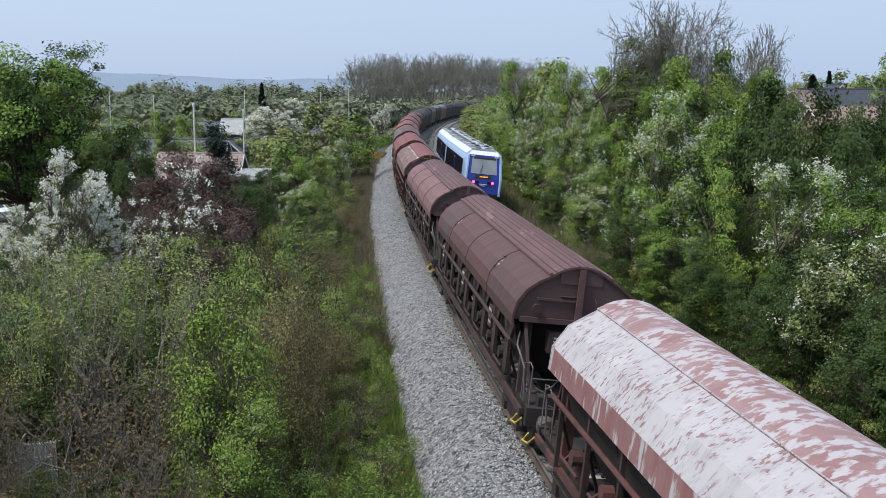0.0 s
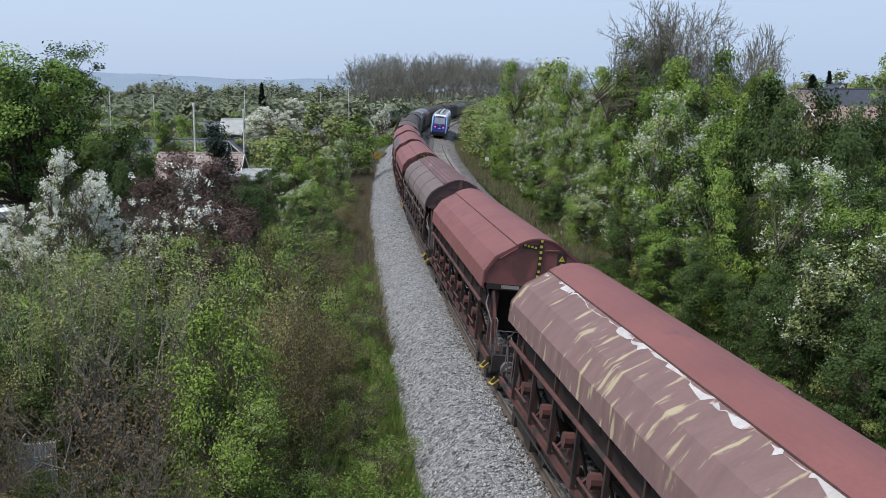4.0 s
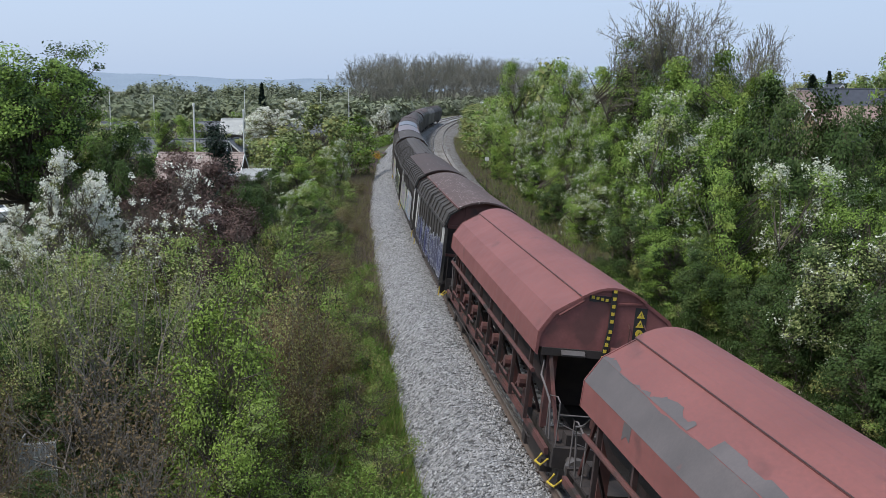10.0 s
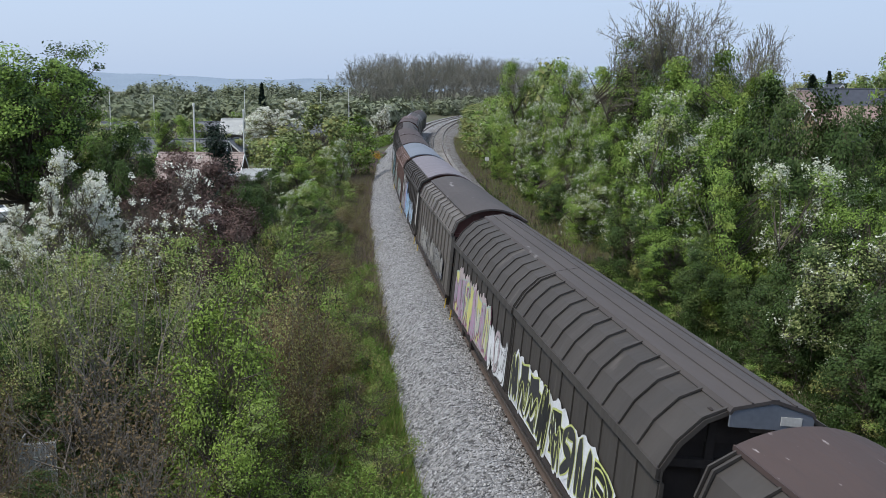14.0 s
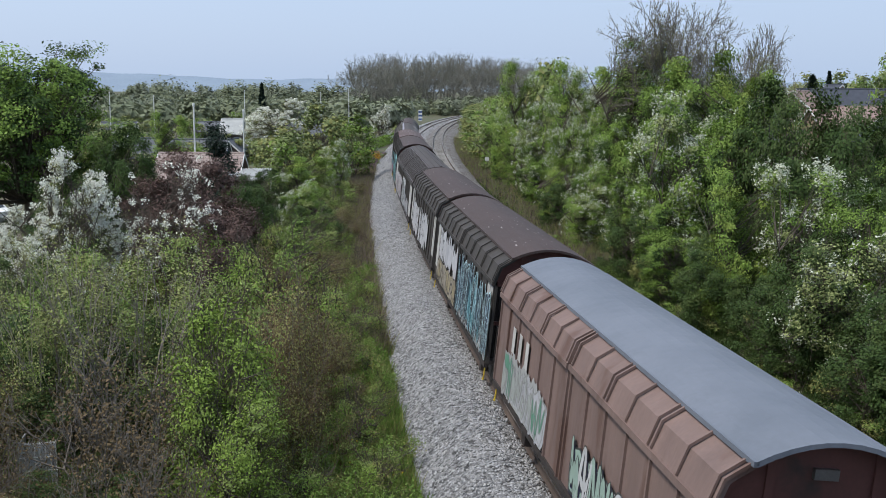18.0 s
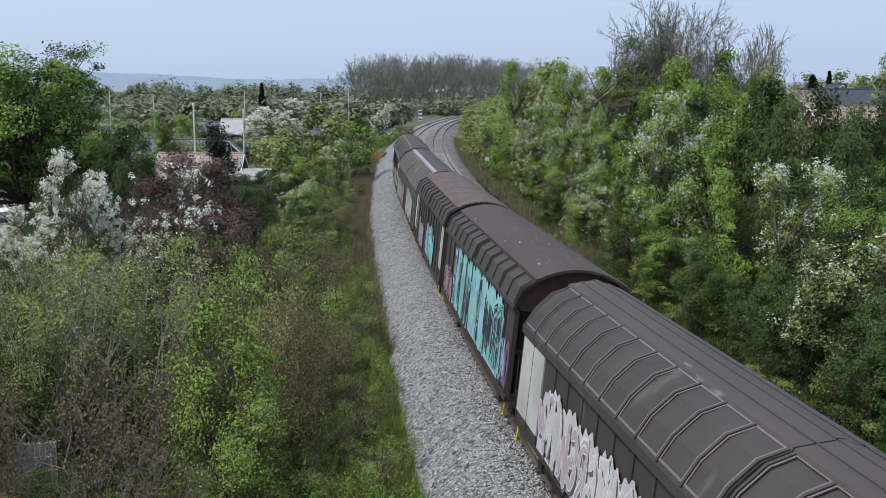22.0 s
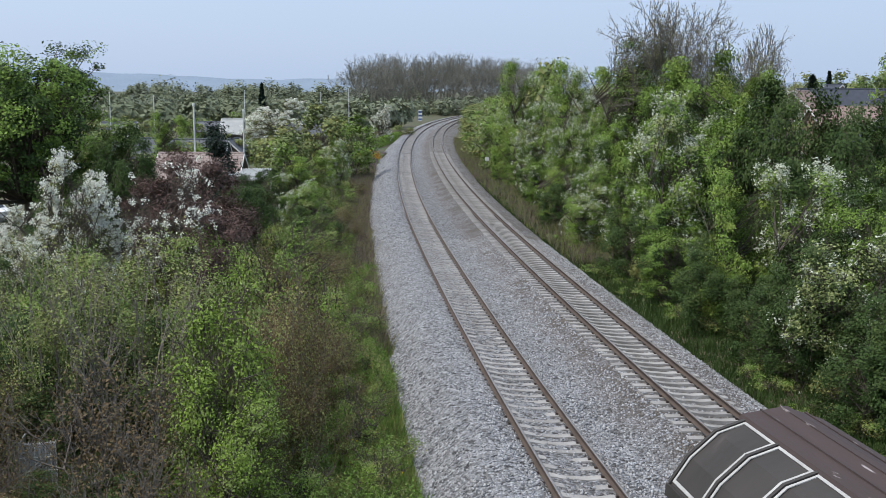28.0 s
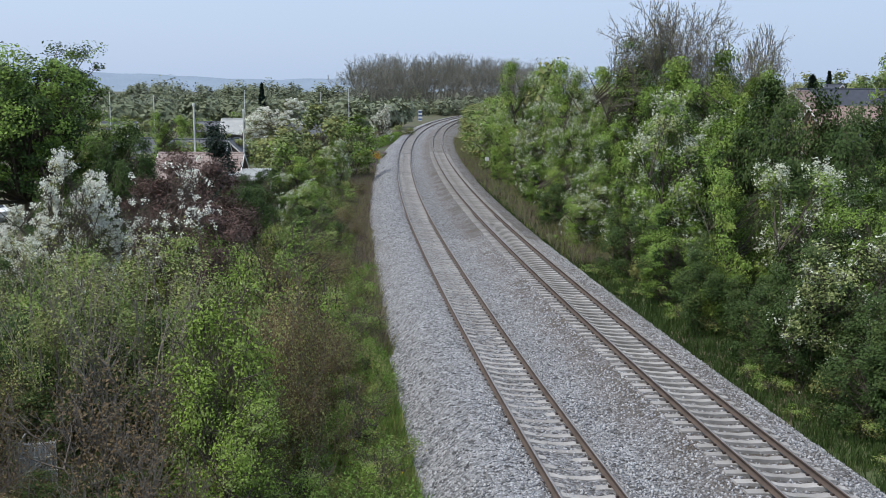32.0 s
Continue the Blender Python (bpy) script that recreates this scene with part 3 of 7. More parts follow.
spindle = kind("spindle_bush", "pale green bush with small cream flower clusters", "bush", 30, 4.8, 1.7, 0.0, 150, 110, 0.05, 0.28,
               ("leaf_ivy", "leaf_cream", "leaf_ivy"), stems=5, trunk=0.05, twigs=1, blossom=0.3, bloom=2)
far_a = kind("hedge_tree", "green hedge tree with white blossom", "tree", 26, 7.6, 2.6, 0.1, 70, 30, 0.2, 0.6, ("leaf_mid", "leaf_green"), stems=3, trunk=0.1, blossom=0.25, bloom=3)
far_b = kind("hedge_tree", "dense yellow-green leafy hedge tree", "tree", 27, 7.6, 2.5, 0.1, 70, 30, 0.2, 0.6, ("leaf_mid", "leaf_olive"), stems=3, trunk=0.1)

# the hedge along the far track, near to far
arc = np.linspace(0, 150, 600)
arc_x, arc_y, arc_h = line(arc)


def clear_of_track(x, y, r, h):
    """Push a plant back until a strip of grass stays free beside the far track."""
    return max(x, float(np.interp(y, arc_y - np.sin(arc_h) * GAP, arc_x + np.cos(arc_h) * GAP)) + 3.5 + 0.85 * r)



for k, x, y, hh, r in ((field, 8.2, 104, 11.6, 3.0), (far_b, 10.4, 100, 11.2, 2.9), (haw2, 6.6, 112, 7.6, 2.2), (haw2, 9.0, 94, 10.0, 2.5), (field, 11.4, 90, 11.1, 3.0), (haw2, 11.6, 80, 10.3, 2.5),
                       (ivy, 13.2, 72, 12.4, 2.3), (haw2, 9.4, 80, 8.0, 2.0), (haw2, 7.9, 90, 6.6, 2.0), (haw, 10.9, 70, 7.2, 2.0), (field, 15.9, 66, 11.2, 2.8), (haw, 17.6, 66, 9.8, 2.4),
                       (haw, 13.6, 66, 10.0, 2.1), (field, 18.0, 63, 10.0, 1.9), (haw2, 11.8, 52, 8.8, 2.7), (field, 10.7, 58, 6.6, 1.8), (haw, 13.8, 50, 8.6, 2.1),
                       (elder, 15.6, 48, 9.2, 2.6), (elder, 16.4, 44, 7.6, 2.3), (elder, 17.7, 46.5, 8.5, 2.4), (haw, 18.9, 45, 7.0, 1.9), (haw, 16.9, 56, 8.4, 2.0), (field, 11.5, 41, 6.3, 1.6),
                       (may, 13.1, 39, 6.5, 1.5), (haw, 14.6, 37, 5.8, 1.6), (elder, 11.9, 44, 4.6, 1.6), (haw, 10.9, 51, 5.0, 1.8), (haw, 10.2, 57, 4.4, 1.6),
                       (haw2, 9.2, 66, 5.2, 1.8), (field, 8.2, 74, 4.6, 1.8), (spindle, 12.2, 32.5, 4.6, 1.7), (elder, 12.6, 36.5, 4.3, 1.7), (elder, 12.6, 29, 4.0, 1.6),
                       (elder, 11.3, 34, 2.6, 1.2), (elder, 11.3, 39, 2.6, 1.2), (elder, 10.8, 46, 2.4, 1.2), (haw2, 6.9, 100, 5.4, 1.8), (haw, 6.1, 106, 4.0, 1.6),
                       (haw, 7.4, 84, 4.0, 1.6), (elder, 15.2, 33.5, 5.0, 1.9), (elder, 15.6, 30, 4.4, 1.8), (elder, 14.6, 43, 6.4, 2.0), (elder, 17.0, 40, 5.4, 1.9),
                       (haw, 16.0, 70, 9.4, 2.2), (field, 13.8, 85, 10.6, 3.0), (elder, 14.2, 58, 7.8, 2.2), (haw, 12.4, 61, 8.0, 2.0), (haw2, 10.6, 74, 8.4, 1.8)):
    set_plant(k, clear_of_track(x, y, r, hh), y, hh, r, group=HEDGE)
s = 118.0
while s < 340:
    for o in (6.7, 10.2):
        x, y = beside(s + R.uniform(-1, 1), GAP + o + R.uniform(-0.4, 0.6))
        hh = np.interp(s, (118, 140, 170, 340), (7.2, 6.8, 6.4, 6.0)) * R.uniform(0.85, 1.1) * (0.85 if o < 7 else 1.1)
        set_plant(R.choice((far_a, far_a, far_b)), x, y, hh, R.uniform(2.3, 2.9), group=HEDGE)
    s += 4.6
# dark brambles and elders along the hedge foot stand in for its shade
for j in range(64):
    u = R.uniform(24, 110)
    x, y = beside(u, GAP + R.uniform(4.9, 6.4))
    set_plant(low, x, y, R.uniform(0.7, 1.7), R.uniform(0.6, 1.2))
for k, x, y, hh, r in ((elder, 10.6, 28.5, 2.8, 1.5), (elder, 11.6, 33, 3.4, 1.6), (elder, 9.7, 35.5, 3.0, 1.5), (elder, 9.0, 41, 3.2, 1.6), (elder, 12.6, 27, 3.2, 1.6), (haw, 8.0, 46, 3.6, 1.5), (elder, 7.4, 53, 3.4, 1.6), (haw2, 6.0, 63, 3.6, 1.6), (elder, 5.4, 71, 3.2, 1.6)):
    set_plant(k, clear_of_track(x, y, r, hh), y, hh, r, group=HEDGE)

# tall bare trees behind the hedge
bare_tree("tall bare tree with fine grey branches", 31, 16.6, 0.6, 14.6, 70, 9, 5, radius=5.2)
bare_tree("bare tree with fine grey twigs and opening buds", 33, 13.4, 0.6, 19.0, 71, 6, 5, radius=3.6)
bare_tree("smaller bare tree with fine grey twigs", 34, 11.6, 0.55, 20.4, 68, 5, 5, radius=2.6)
bare_tree("slender bare tree with fine grey twigs", 35, 13.0, 0.55, 11.6, 78, 4, 5, radius=3.0)

# the bank beside the near track
birch = twiggy("birch", "slender young birch with sparse yellow-green leaves", "tree", 41, 6.6, 1.9, 6, 3, 2, 26, 0.2, 0.034, ("leaf_birch", "leaf_bank", "leaf_birch"), bark="bark_pale", r=0.045, lean=0.3, thin=0.007)
maple = kind("young_maple", "bright yellow-green young maple shrub", "bush", 42, 4.7, 1.5, 0.2, 130, 85, 0.042, 0.29, ("leaf_maple", "leaf_bank", "leaf_maple"), stems=4, trunk=0.05, twigs=1)
bud = twiggy("budding_shrub", "twiggy brown shrub just coming into leaf", "bush", 43, 2.9, 1.5, 8, 3, 2, 22, 0.2, 0.03, ("leaf_brown", "leaf_brown", "leaf_olive"), r=0.016, lean=0.45)
hazel = twiggy("bare_shrub", "open shrub of bare grey branches with a few leaves", "bush", 49, 3.4, 1.7, 7, 4, 2, 3, 0.2, 0.028, ("leaf_brown", "leaf_brown"), bark="bark_grey", r=0.045, lean=0.75, thin=0.006)
sloe = kind("green_shrub", "loose green shrub with small leaves", "bush", 44, 2.6, 1.6, 0.0, 90, 85, 0.036, 0.27, ("leaf_bank", "leaf_olive", "leaf_green"), stems=6, trunk=0.03, twigs=1)
cherry = kind("blossom_tree", "cherry tree covered in white blossom", "tree", 45, 6.6, 2.1, 0.8, 90, 30, 0.055, 0.3, ("leaf_olive",), trunk=0.09, stems=3, twigs=3, blossom=1.0, bloom=4, bloom_mat="blossom", petals=44)
thin = kind("blossom_tree", "open cherry tree with thin white blossom", "tree", 48, 5.5, 1.9, 0.6, 60, 8, 0.05, 0.5, ("leaf_purple", "leaf_olive"), trunk=0.07, stems=3, twigs=5, blossom=0.75, bloom=2, bloom_mat="blossom", twig_r=0.009, petals=36)
copper = kind("copper_tree", "dark copper-leaved plum tree", "tree", 46, 6.4, 2.5, 0.3, 130, 90, 0.08, 0.42, ("leaf_purple",), trunk=0.1, stems=3, twigs=2)
chestnut = kind("chestnut_tree", "large round tree with dense green leaves", "tree", 47, 11.8, 4.2, 3.2, 400, 110, 0.095, 0.46, ("leaf_green", "leaf_dark"), trunk=0.3, stems=1)
BANK = "shrubs on the bank"
# dark elders added as an underlayer, in place of shade between the thin shrubs
for x, y, hh, r in ((-8.5, 28.5, 3.4, 1.7), (-11.2, 28.6, 3.6, 1.8), (-6.0, 25.6, 2.4, 1.3), (-9.4, 26.6, 2.6, 1.5), (-12.6, 24.6, 2.4, 1.5), (-6.8, 22.6, 1.3, 1.2), (-8.6, 22.8, 1.0, 1.1)):
    set_plant(elder, x, y, hh, r, group=BANK)
set_plant(chestnut, -24.0, 62, 11.9, 4.5)
set_plant(elder, -17.6, 60, 7.2, 2.0, "dark green leafy bush with thin white blossom")
set_plant(birch, -7.7, 25.5, 6.3, 2.2)
set_plant(birch, -9.6, 26.5, 6.0, 1.7)
set_plant(hazel, -7.4, 23.4, 4.3, 2.5)
set_plant(bud, -11.6, 25.2, 3.0, 1.6)
set_plant(bud, -8.6, 20.6, 1.6, 1.3)
set_plant(hazel, -10.2, 21.4, 3.4, 1.8)
set_plant(hazel, -5.9, 19.6, 3.4, 1.6)
set_plant(maple, -4.85, 22.8, 5.3, 1.35)
set_plant(maple, -4.0, 20.6, 3.3, 1.0)
set_plant(maple, -4.6, 21.6, 4.1, 1.1)
set_plant(cherry, -15.4, 45, 6.7, 1.9)
set_plant(cherry, -16.6, 42, 3.6, 1.3)
set_plant(cherry, -17.5, 44, 4.4, 1.4)
set_plant(thin, -11.9, 46, 5.7, 2.0)
set_plant(copper, -12.0, 52, 6.3, 2.5)
set_plant(copper, -14.2, 54, 5.0, 1.8)
set_plant(copper, -9.6, 47, 4.2, 1.8)
set_plant(copper, -9.3, 43.5, 3.0, 1.5)
set_plant(copper, -10.4, 49, 4.4, 1.8)
for k, x, y, hh, r in ((bud, -3.75, 26, 4.4, 1.25), (bud, -3.1, 23.8, 3.2, 1.1), (bud, -4.2, 29, 3.8, 1.3), (sloe, -5.8, 37, 4.2, 1.8), (sloe, -4.0, 34.5, 3.0, 1.5), (bud, -5.3, 31.5, 3.3, 1.5),
                       (bud, -3.6, 31, 2.6, 1.3), (sloe, -2.3, 27, 1.7, 1.0), (sloe, -1.6, 23, 1.5, 0.9), (sloe, -3.2, 21.5, 1.9, 1.1), (sloe, -1.0, 20, 1.0, 0.8),
                       (sloe, -4.9, 18.6, 1.6, 1.1), (bud, -7.4, 18.6, 1.5, 1.2), (bud, -3.8, 34, 1.5, 1.2), (bud, -4.9, 44, 1.7, 1.4), (bud, -6.0, 52, 1.7, 1.5), (bud, -2.6, 30, 1.3, 1.0), (bud, -6.6, 58, 1.6, 1.4), (bud, -10.8, 24.0, 2.8, 1.4), (sloe, -10.5, 30, 3.8, 1.7), (sloe, -12.8, 31, 4.2, 1.8),
                       (sloe, -8.2, 31, 3.2, 1.6), (sloe, -11.8, 37, 3.9, 1.9), (elder, -14.8, 38, 3.6, 1.7), (sloe, -8.9, 41, 3.8, 1.9), (bud, -7.0, 43, 3.2, 1.7),
                       (bud, -4.6, 40, 2.2, 1.4), (sloe, -3.2, 38, 1.6, 1.1), (sloe, -6.8, 50, 3.4, 1.8), (bud, -5.2, 47, 2.2, 1.5), (elder, -10.4, 57, 4.2, 1.8),
                       (haw2, -8.1, 62, 4.3, 1.8), (elder, -6.8, 58, 3.0, 1.6), (sloe, -5.6, 55, 2.2, 1.4), (haw, -19.9, 64, 7.0, 1.9), (elder, -19.8, 57, 5.0, 2.0),
                       (field, -24.3, 96, 7.5, 1.8), (far_b, -11.4, 105, 7.7, 2.6), (far_a, -9.0, 110, 6.6, 2.6), (far_b, -15.3, 100, 6.0, 2.7), (far_a, -13.2, 92, 5.2, 2.2),
                       (haw2, -9.2, 91, 5.0, 1.8), (field, -10.2, 80, 4.4, 2.0), (elder, -12.6, 76, 3.6, 1.9), (far_a, -11.2, 122, 5.2, 2.2), (elder, -24.5, 50, 4.0, 2.2),
                       (bud, -5.8, 64, 1.8, 1.4), (bud, -6.4, 70, 2.0, 1.4), (sloe, -7.2, 74, 2.6, 1.5), (sloe, -7.8, 82, 2.4, 1.5), (bud, -7.4, 90, 2.0, 1.4),
                       (elder, -20, 50, 3.2, 1.8), (sloe, -17.2, 39, 3.0, 1.7), (elder, -14.4, 79, 3.2, 1.7), (sloe, -16.0, 80, 2.6, 1.6), (far_a, -40, 128, 4.4, 2.6), (far_b, -44, 140, 4.6, 2.8), (far_a, -37, 135, 4.0, 2.6), (far_b, -27.6, 116, 3.9, 2.4), (far_a, -31.5, 122, 3.4, 2.4), (far_b, -45, 138, 4.8, 3.0), (far_a, -47, 155, 5.2, 3.2), (far_b, -33, 112, 3.4, 2.2), (sloe, -14.2, 27, 3.4, 1.7), (sloe, -7.4, 27.5, 2.6, 1.5), (sloe, -6.2, 28.5, 3.2, 1.3)):
    set_plant(k, x, y, hh, r, group=BANK)
white_tree = set_plant(cherry, -23.2, 150, 7.6, 4.6, "wide old fruit tree covered in white blossom")
set_plant(cherry, -10.6, 185, 6.2, 2.0, "rounded tree with pale blossom")
set_plant(far_b, -7.4, 200, 2.6, 2.4)
set_plant(far_a, -12.5, 160, 4.0, 3.0)
set_plant(far_a, -14.5, 140, 4.4, 2.6)


def conifer(label, x, y, height, radius, seed):
    """A dark evergreen: a straight trunk with drooping whorls of needle sprays."""
    g = np.random.default_rng(seed)
    root = tagged(new("conifer"), label, "tree")
    n = 2600
    t = g.uniform(0, 1, n) ** 0.8
    a = g.uniform(0, 2 * math.pi, n)
    ring = np.abs(np.sin(t * 16)) * 0.35 + 0.65
    rr = radius * (1 - t) ** 0.8 * ring * g.uniform(0.35, 1.05, n)
    p = np.stack([rr * np.cos(a), rr * np.sin(a), 0.3 + t * (height - 0.3) - rr * 0.15], 1)
    v, f = leaf_quads(p, 0.16 * radius + 0.06, g)
    part("crown", raw_mesh("crown", v, f, [M["needle"]]), None, root)
    v, f = sticks([((0, 0, -0.2), (0, 0, height), 0.05 * radius + 0.08, 0.02)], 6)
    part("trunk", raw_mesh("trunk", v, f, [M["bark"]]), None, root)
    root.matrix_basis = pose(x, y, float(ground_z(x, y)))


conifer("tall narrow dark conifer", -43.3, 260, 10.8, 1.8, 81)
set_plant(kind("evergreen", "dark bulky evergreen beside a roof", "tree", 82, 6.2, 1.1, 0.2, 70, 110, 0.08, 0.36, ("needle",), trunk=0.1), -15.5, 74, 7.0, 1.25)
conifer("dark conifer behind the houses", 57.5, 170, 11.2, 2.6, 83)
conifer("small dark conifer behind the houses", 67.1, 190, 12.2, 1.6, 84)

# trees behind the houses
for j in range(16):
    x, y = 70 + 2.6 * j + R.uniform(-1, 1), R.uniform(205, 265)
    set_plant(R.choice((far_a, far_b)), x, y, R.uniform(9.0, 12.0) - float(ground_z(x, y)), R.uniform(3.6, 5.0))
set_plant(far_a, 52.8, 130, 12.6, 2.6, "tall pale-green birch beside the houses")

herb = kind("weed_clump", "leafy fresh green weeds on the verge", "plant", 91, 0.9, 0.6, 0.0, 34, 46, 0.03, 0.16, ("leaf_olive", "leaf_bank", "grass", "leaf_bank"), stems=5, trunk=0.01)
for j in range(150):
    u = 11 + 42 * R.random() ** 1.1
    x, y = beside(u, -R.uniform(3.7, 6.6))
    set_plant(herb, x, y, R.uniform(0.5, 1.4), R.uniform(0.35, 0.7))
for j in range(26):
    u = R.uniform(16, 70)
    x, y = beside(u, GAP + R.uniform(3.3, 5.2))
    set_plant(herb, x, y, R.uniform(0.3, 0.7), R.uniform(0.4, 0.8))

# twiggy scrub, weeds and grass along the verges
def tufts(name, label, count, place, blade, height, mats, seed, kind_name):
    g = np.random.default_rng(seed)
    pts = place(g, count)
    per = 7
    own = np.repeat(np.arange(count), per)
    p = pts[own] + g.normal(0, 0.07, (len(own), 3)) * (1, 1, 0)
    hgt = height * g.uniform(0.4, 1.2, count)[own] * g.uniform(0.6, 1.1, len(own))
    a = g.uniform(0, 2 * math.pi, len(own))
    side = np.stack([np.cos(a), np.sin(a), 0 * a], 1) * blade
    lean = g.normal(0, 0.28, (len(own), 3)) * (1, 1, 0)
    top = p + (lean + (0, 0, 1)) * hgt[:, None]
    v = np.stack([p - side, p + side, top + side * 0.3, top - side * 0.3], 1).reshape(-1, 3)
    f = np.arange(4 * len(own)).reshape(-1, 4)
    slot = g.integers(0, len(mats), count)[own]
    ob = new(name, raw_mesh(name, v, f, [M[k] for k in mats], slot))
    return tagged(ob, label, kind_name, kind="stuff")


def strip(s0, s1, o0, o1, power=1.0):
    def place(g, n):
        s = s0 + (s1 - s0) * g.uniform(0, 1, n) ** power
        o = g.uniform(o0, o1, n)
        x, y, h = line(s)
        x, y = x + np.cos(h) * o, y - np.sin(h) * o
        return np.stack([x, y, ground_z(x, y) - 0.03], 1)
    return place


tufts("grass", "long fresh green grass on the verge", 10000, strip(8, 50, -6.0, -3.45, 1.1), 0.014, 0.45, ("grass", "grass", "leaf_olive"), 61, "grass")
# dark leaf colours put the hedge's shade into this grass
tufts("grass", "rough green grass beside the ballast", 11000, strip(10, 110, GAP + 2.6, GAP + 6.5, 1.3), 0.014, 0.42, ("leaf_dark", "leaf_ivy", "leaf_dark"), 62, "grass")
tufts("weeds", "brown dead stalks and twigs on the verge", 20000, strip(38, 125, -8.2, -3.35, 1.2), 0.013, 0.8, ("dry_grass", "leaf_purple", "dry_grass", "leaf_olive"), 63, "weeds")
tufts("weeds", "dry brown stalks below the hedge", 9000, strip(56, 200, GAP + 2.8, GAP + 6.2, 1.2), 0.014, 0.7, ("dry_grass", "dry_grass", "leaf_olive", "leaf_bank", "leaf_purple"), 64, "weeds")
tufts("undergrowth", "mixed green and brown undergrowth", 14000, strip(12, 75, -17, -5, 1.0), 0.022, 0.6, ("leaf_olive", "grass", "leaf_brown", "leaf_green"), 65, "undergrowth")
g = np.random.default_rng(66)
p = np.repeat(strip(12, 40, -5.2, -3.7)(g, 60), 3, 0) + (0, 0, 0.38)
v, f = leaf_quads(p + g.normal(0, 0.06, p.shape), 0.04, g)
tagged(new("dandelions", raw_mesh("dandelions", v, f, [M["dandelion"]])), "small yellow flowers in the grass", "flowers", kind="stuff")

# a clipped garden hedge and flower beds far along the near verge
def garden_hedge(x0, y0, x1, y1, h, w, seed):
    g = np.random.default_rng(seed)
    root = tagged(new("garden_hedge"), "low clipped green garden hedge", "hedge")
    n = 5200
    t, q, z = g.uniform(0, 1, n), g.uniform(-1, 1, n), g.uniform(0, 1, n)
    face = g.integers(0, 3, n)
    q = np.where(face == 0, np.sign(q), q) * w / 2
    z = np.where(face == 1, 1.0, z) * h
    L = math.hypot(x1 - x0, y1 - y0)
    nx, ny = (y1 - y0) / L, -(x1 - x0) / L
    p = np.stack([t * (x1 - x0) + nx * q, t * (y1 - y0) + ny * q, z], 1) + g.normal(0, 0.05, (n, 3))
    v, f = leaf_quads(p, 0.11, g)
    part("crown", raw_mesh("crown", v, f, [M["leaf_green"]]), None, root)
    v, f = sticks([((u * (x1 - x0), u * (y1 - y0), -0.3), (u * (x1 - x0), u * (y1 - y0), h * 0.9), 0.05, 0.02) for u in np.linspace(0.02, 0.98, 14)], 4)
    part("trunk", raw_mesh("trunk", v, f, [M["bark"]]), None, root)
    root.matrix_basis = pose(x0, y0, float(ground_z(x0, y0)))


garden_hedge(-13.6, 142, -10.8, 166, 1.7, 1.0, 95)
garden_hedge(-10.6, 170, -8.2, 196, 1.5, 1.0, 96)
M["leaf_orange"] = leaf_mat("orange_flower", (0.55, 0.26, 0.05), (0.5, 0.36, 0.06), 0.25)
M["leaf_heather"] = leaf_mat("mauve_flower", (0.22, 0.14, 0.19), (0.16, 0.11, 0.13), 0.25)
azalea = kind("flowering_bush", "low garden bush with orange flowers", "bush", 97, 1.2, 0.9, 0.0, 24, 60, 0.07, 0.22, ("leaf_orange", "leaf_mid", "leaf_orange"), stems=4, trunk=0.02)
heather = kind("heather_bush", "low mauve heather bush", "bush", 98, 0.9, 0.8, 0.0, 24, 60, 0.06, 0.2, ("leaf_heather", "leaf_mid"), stems=4, trunk=0.02)
for k, x, y in ((azalea, -9.6, 133), (azalea, -9.0, 139), (azalea, -10.4, 136), (heather, -8.6, 131), (heather, -8.4, 144), (heather, -8.9, 127)):
    set_plant(k, x, y, R.uniform(1.0, 1.5), R.uniform(0.8, 1.1))

# far woods, their foliage paled and greyed in place of distance haze
def woods(name, label, seed, spots, leaf, per, mats, kind_name="wood", stick=0.0):
    """Far trees: trunks, limbs and clumped foliage of many trees in one mesh; spots are (x, y, radius, height)."""
    g = np.random.default_rng(seed)
    vs, fs, sl, base = [], [], [], 0
    for x, y, r, h in spots:
        z0 = float(ground_z(x, y))
        c = g.normal(0, 1, (26, 3))
        c /= np.linalg.norm(c, axis=1)[:, None]
        c = c * (r, r, h * 0.46) * g.uniform(0.35, 1, (26, 1)) + (x, y, z0 + h * 0.5)
        own = np.repeat(np.arange(26), per)
        p = c[own] + g.normal(0, 1, (len(own), 3)) * (r * 0.26, r * 0.26, h * 0.08)
        p[:, 2] = np.maximum(p[:, 2], z0 + 0.2)
        v, f = leaf_quads(p, leaf, g, out=p - (x, y, z0 + 0.4 * h))
        vs.append(v), fs.append(f + base), sl.append(np.full(len(f), g.integers(0, len(mats) - 1)))
        base += len(v)
        segs = [((x, y, z0), (x, y, z0 + h * 0.75), 0.012 * h, 0.006 * h)]
        for q in c:
            a = np.array([x, y, z0 + h * g.uniform(0.25, 0.6)])
            segs.append((a, q, 0.005 * h, 0.003 * h))
            for _ in range(int(stick)):
                segs.append((q, q + g.normal(0, 1, 3) * (r * 0.25, r * 0.25, h * 0.09) + (0, 0, 0.05 * h), 0.05, 0.025))
        v, f = sticks(segs, 3)
        vs.append(v), fs.append(f + base), sl.append(np.full(len(f), len(mats) - 1))
        base += len(v)
    ob = new(name, raw_mesh(name, np.concatenate(vs), np.concatenate(fs), [M[k] for k in mats], np.concatenate(sl)))
    return tagged(ob, label, kind_name, kind="stuff")


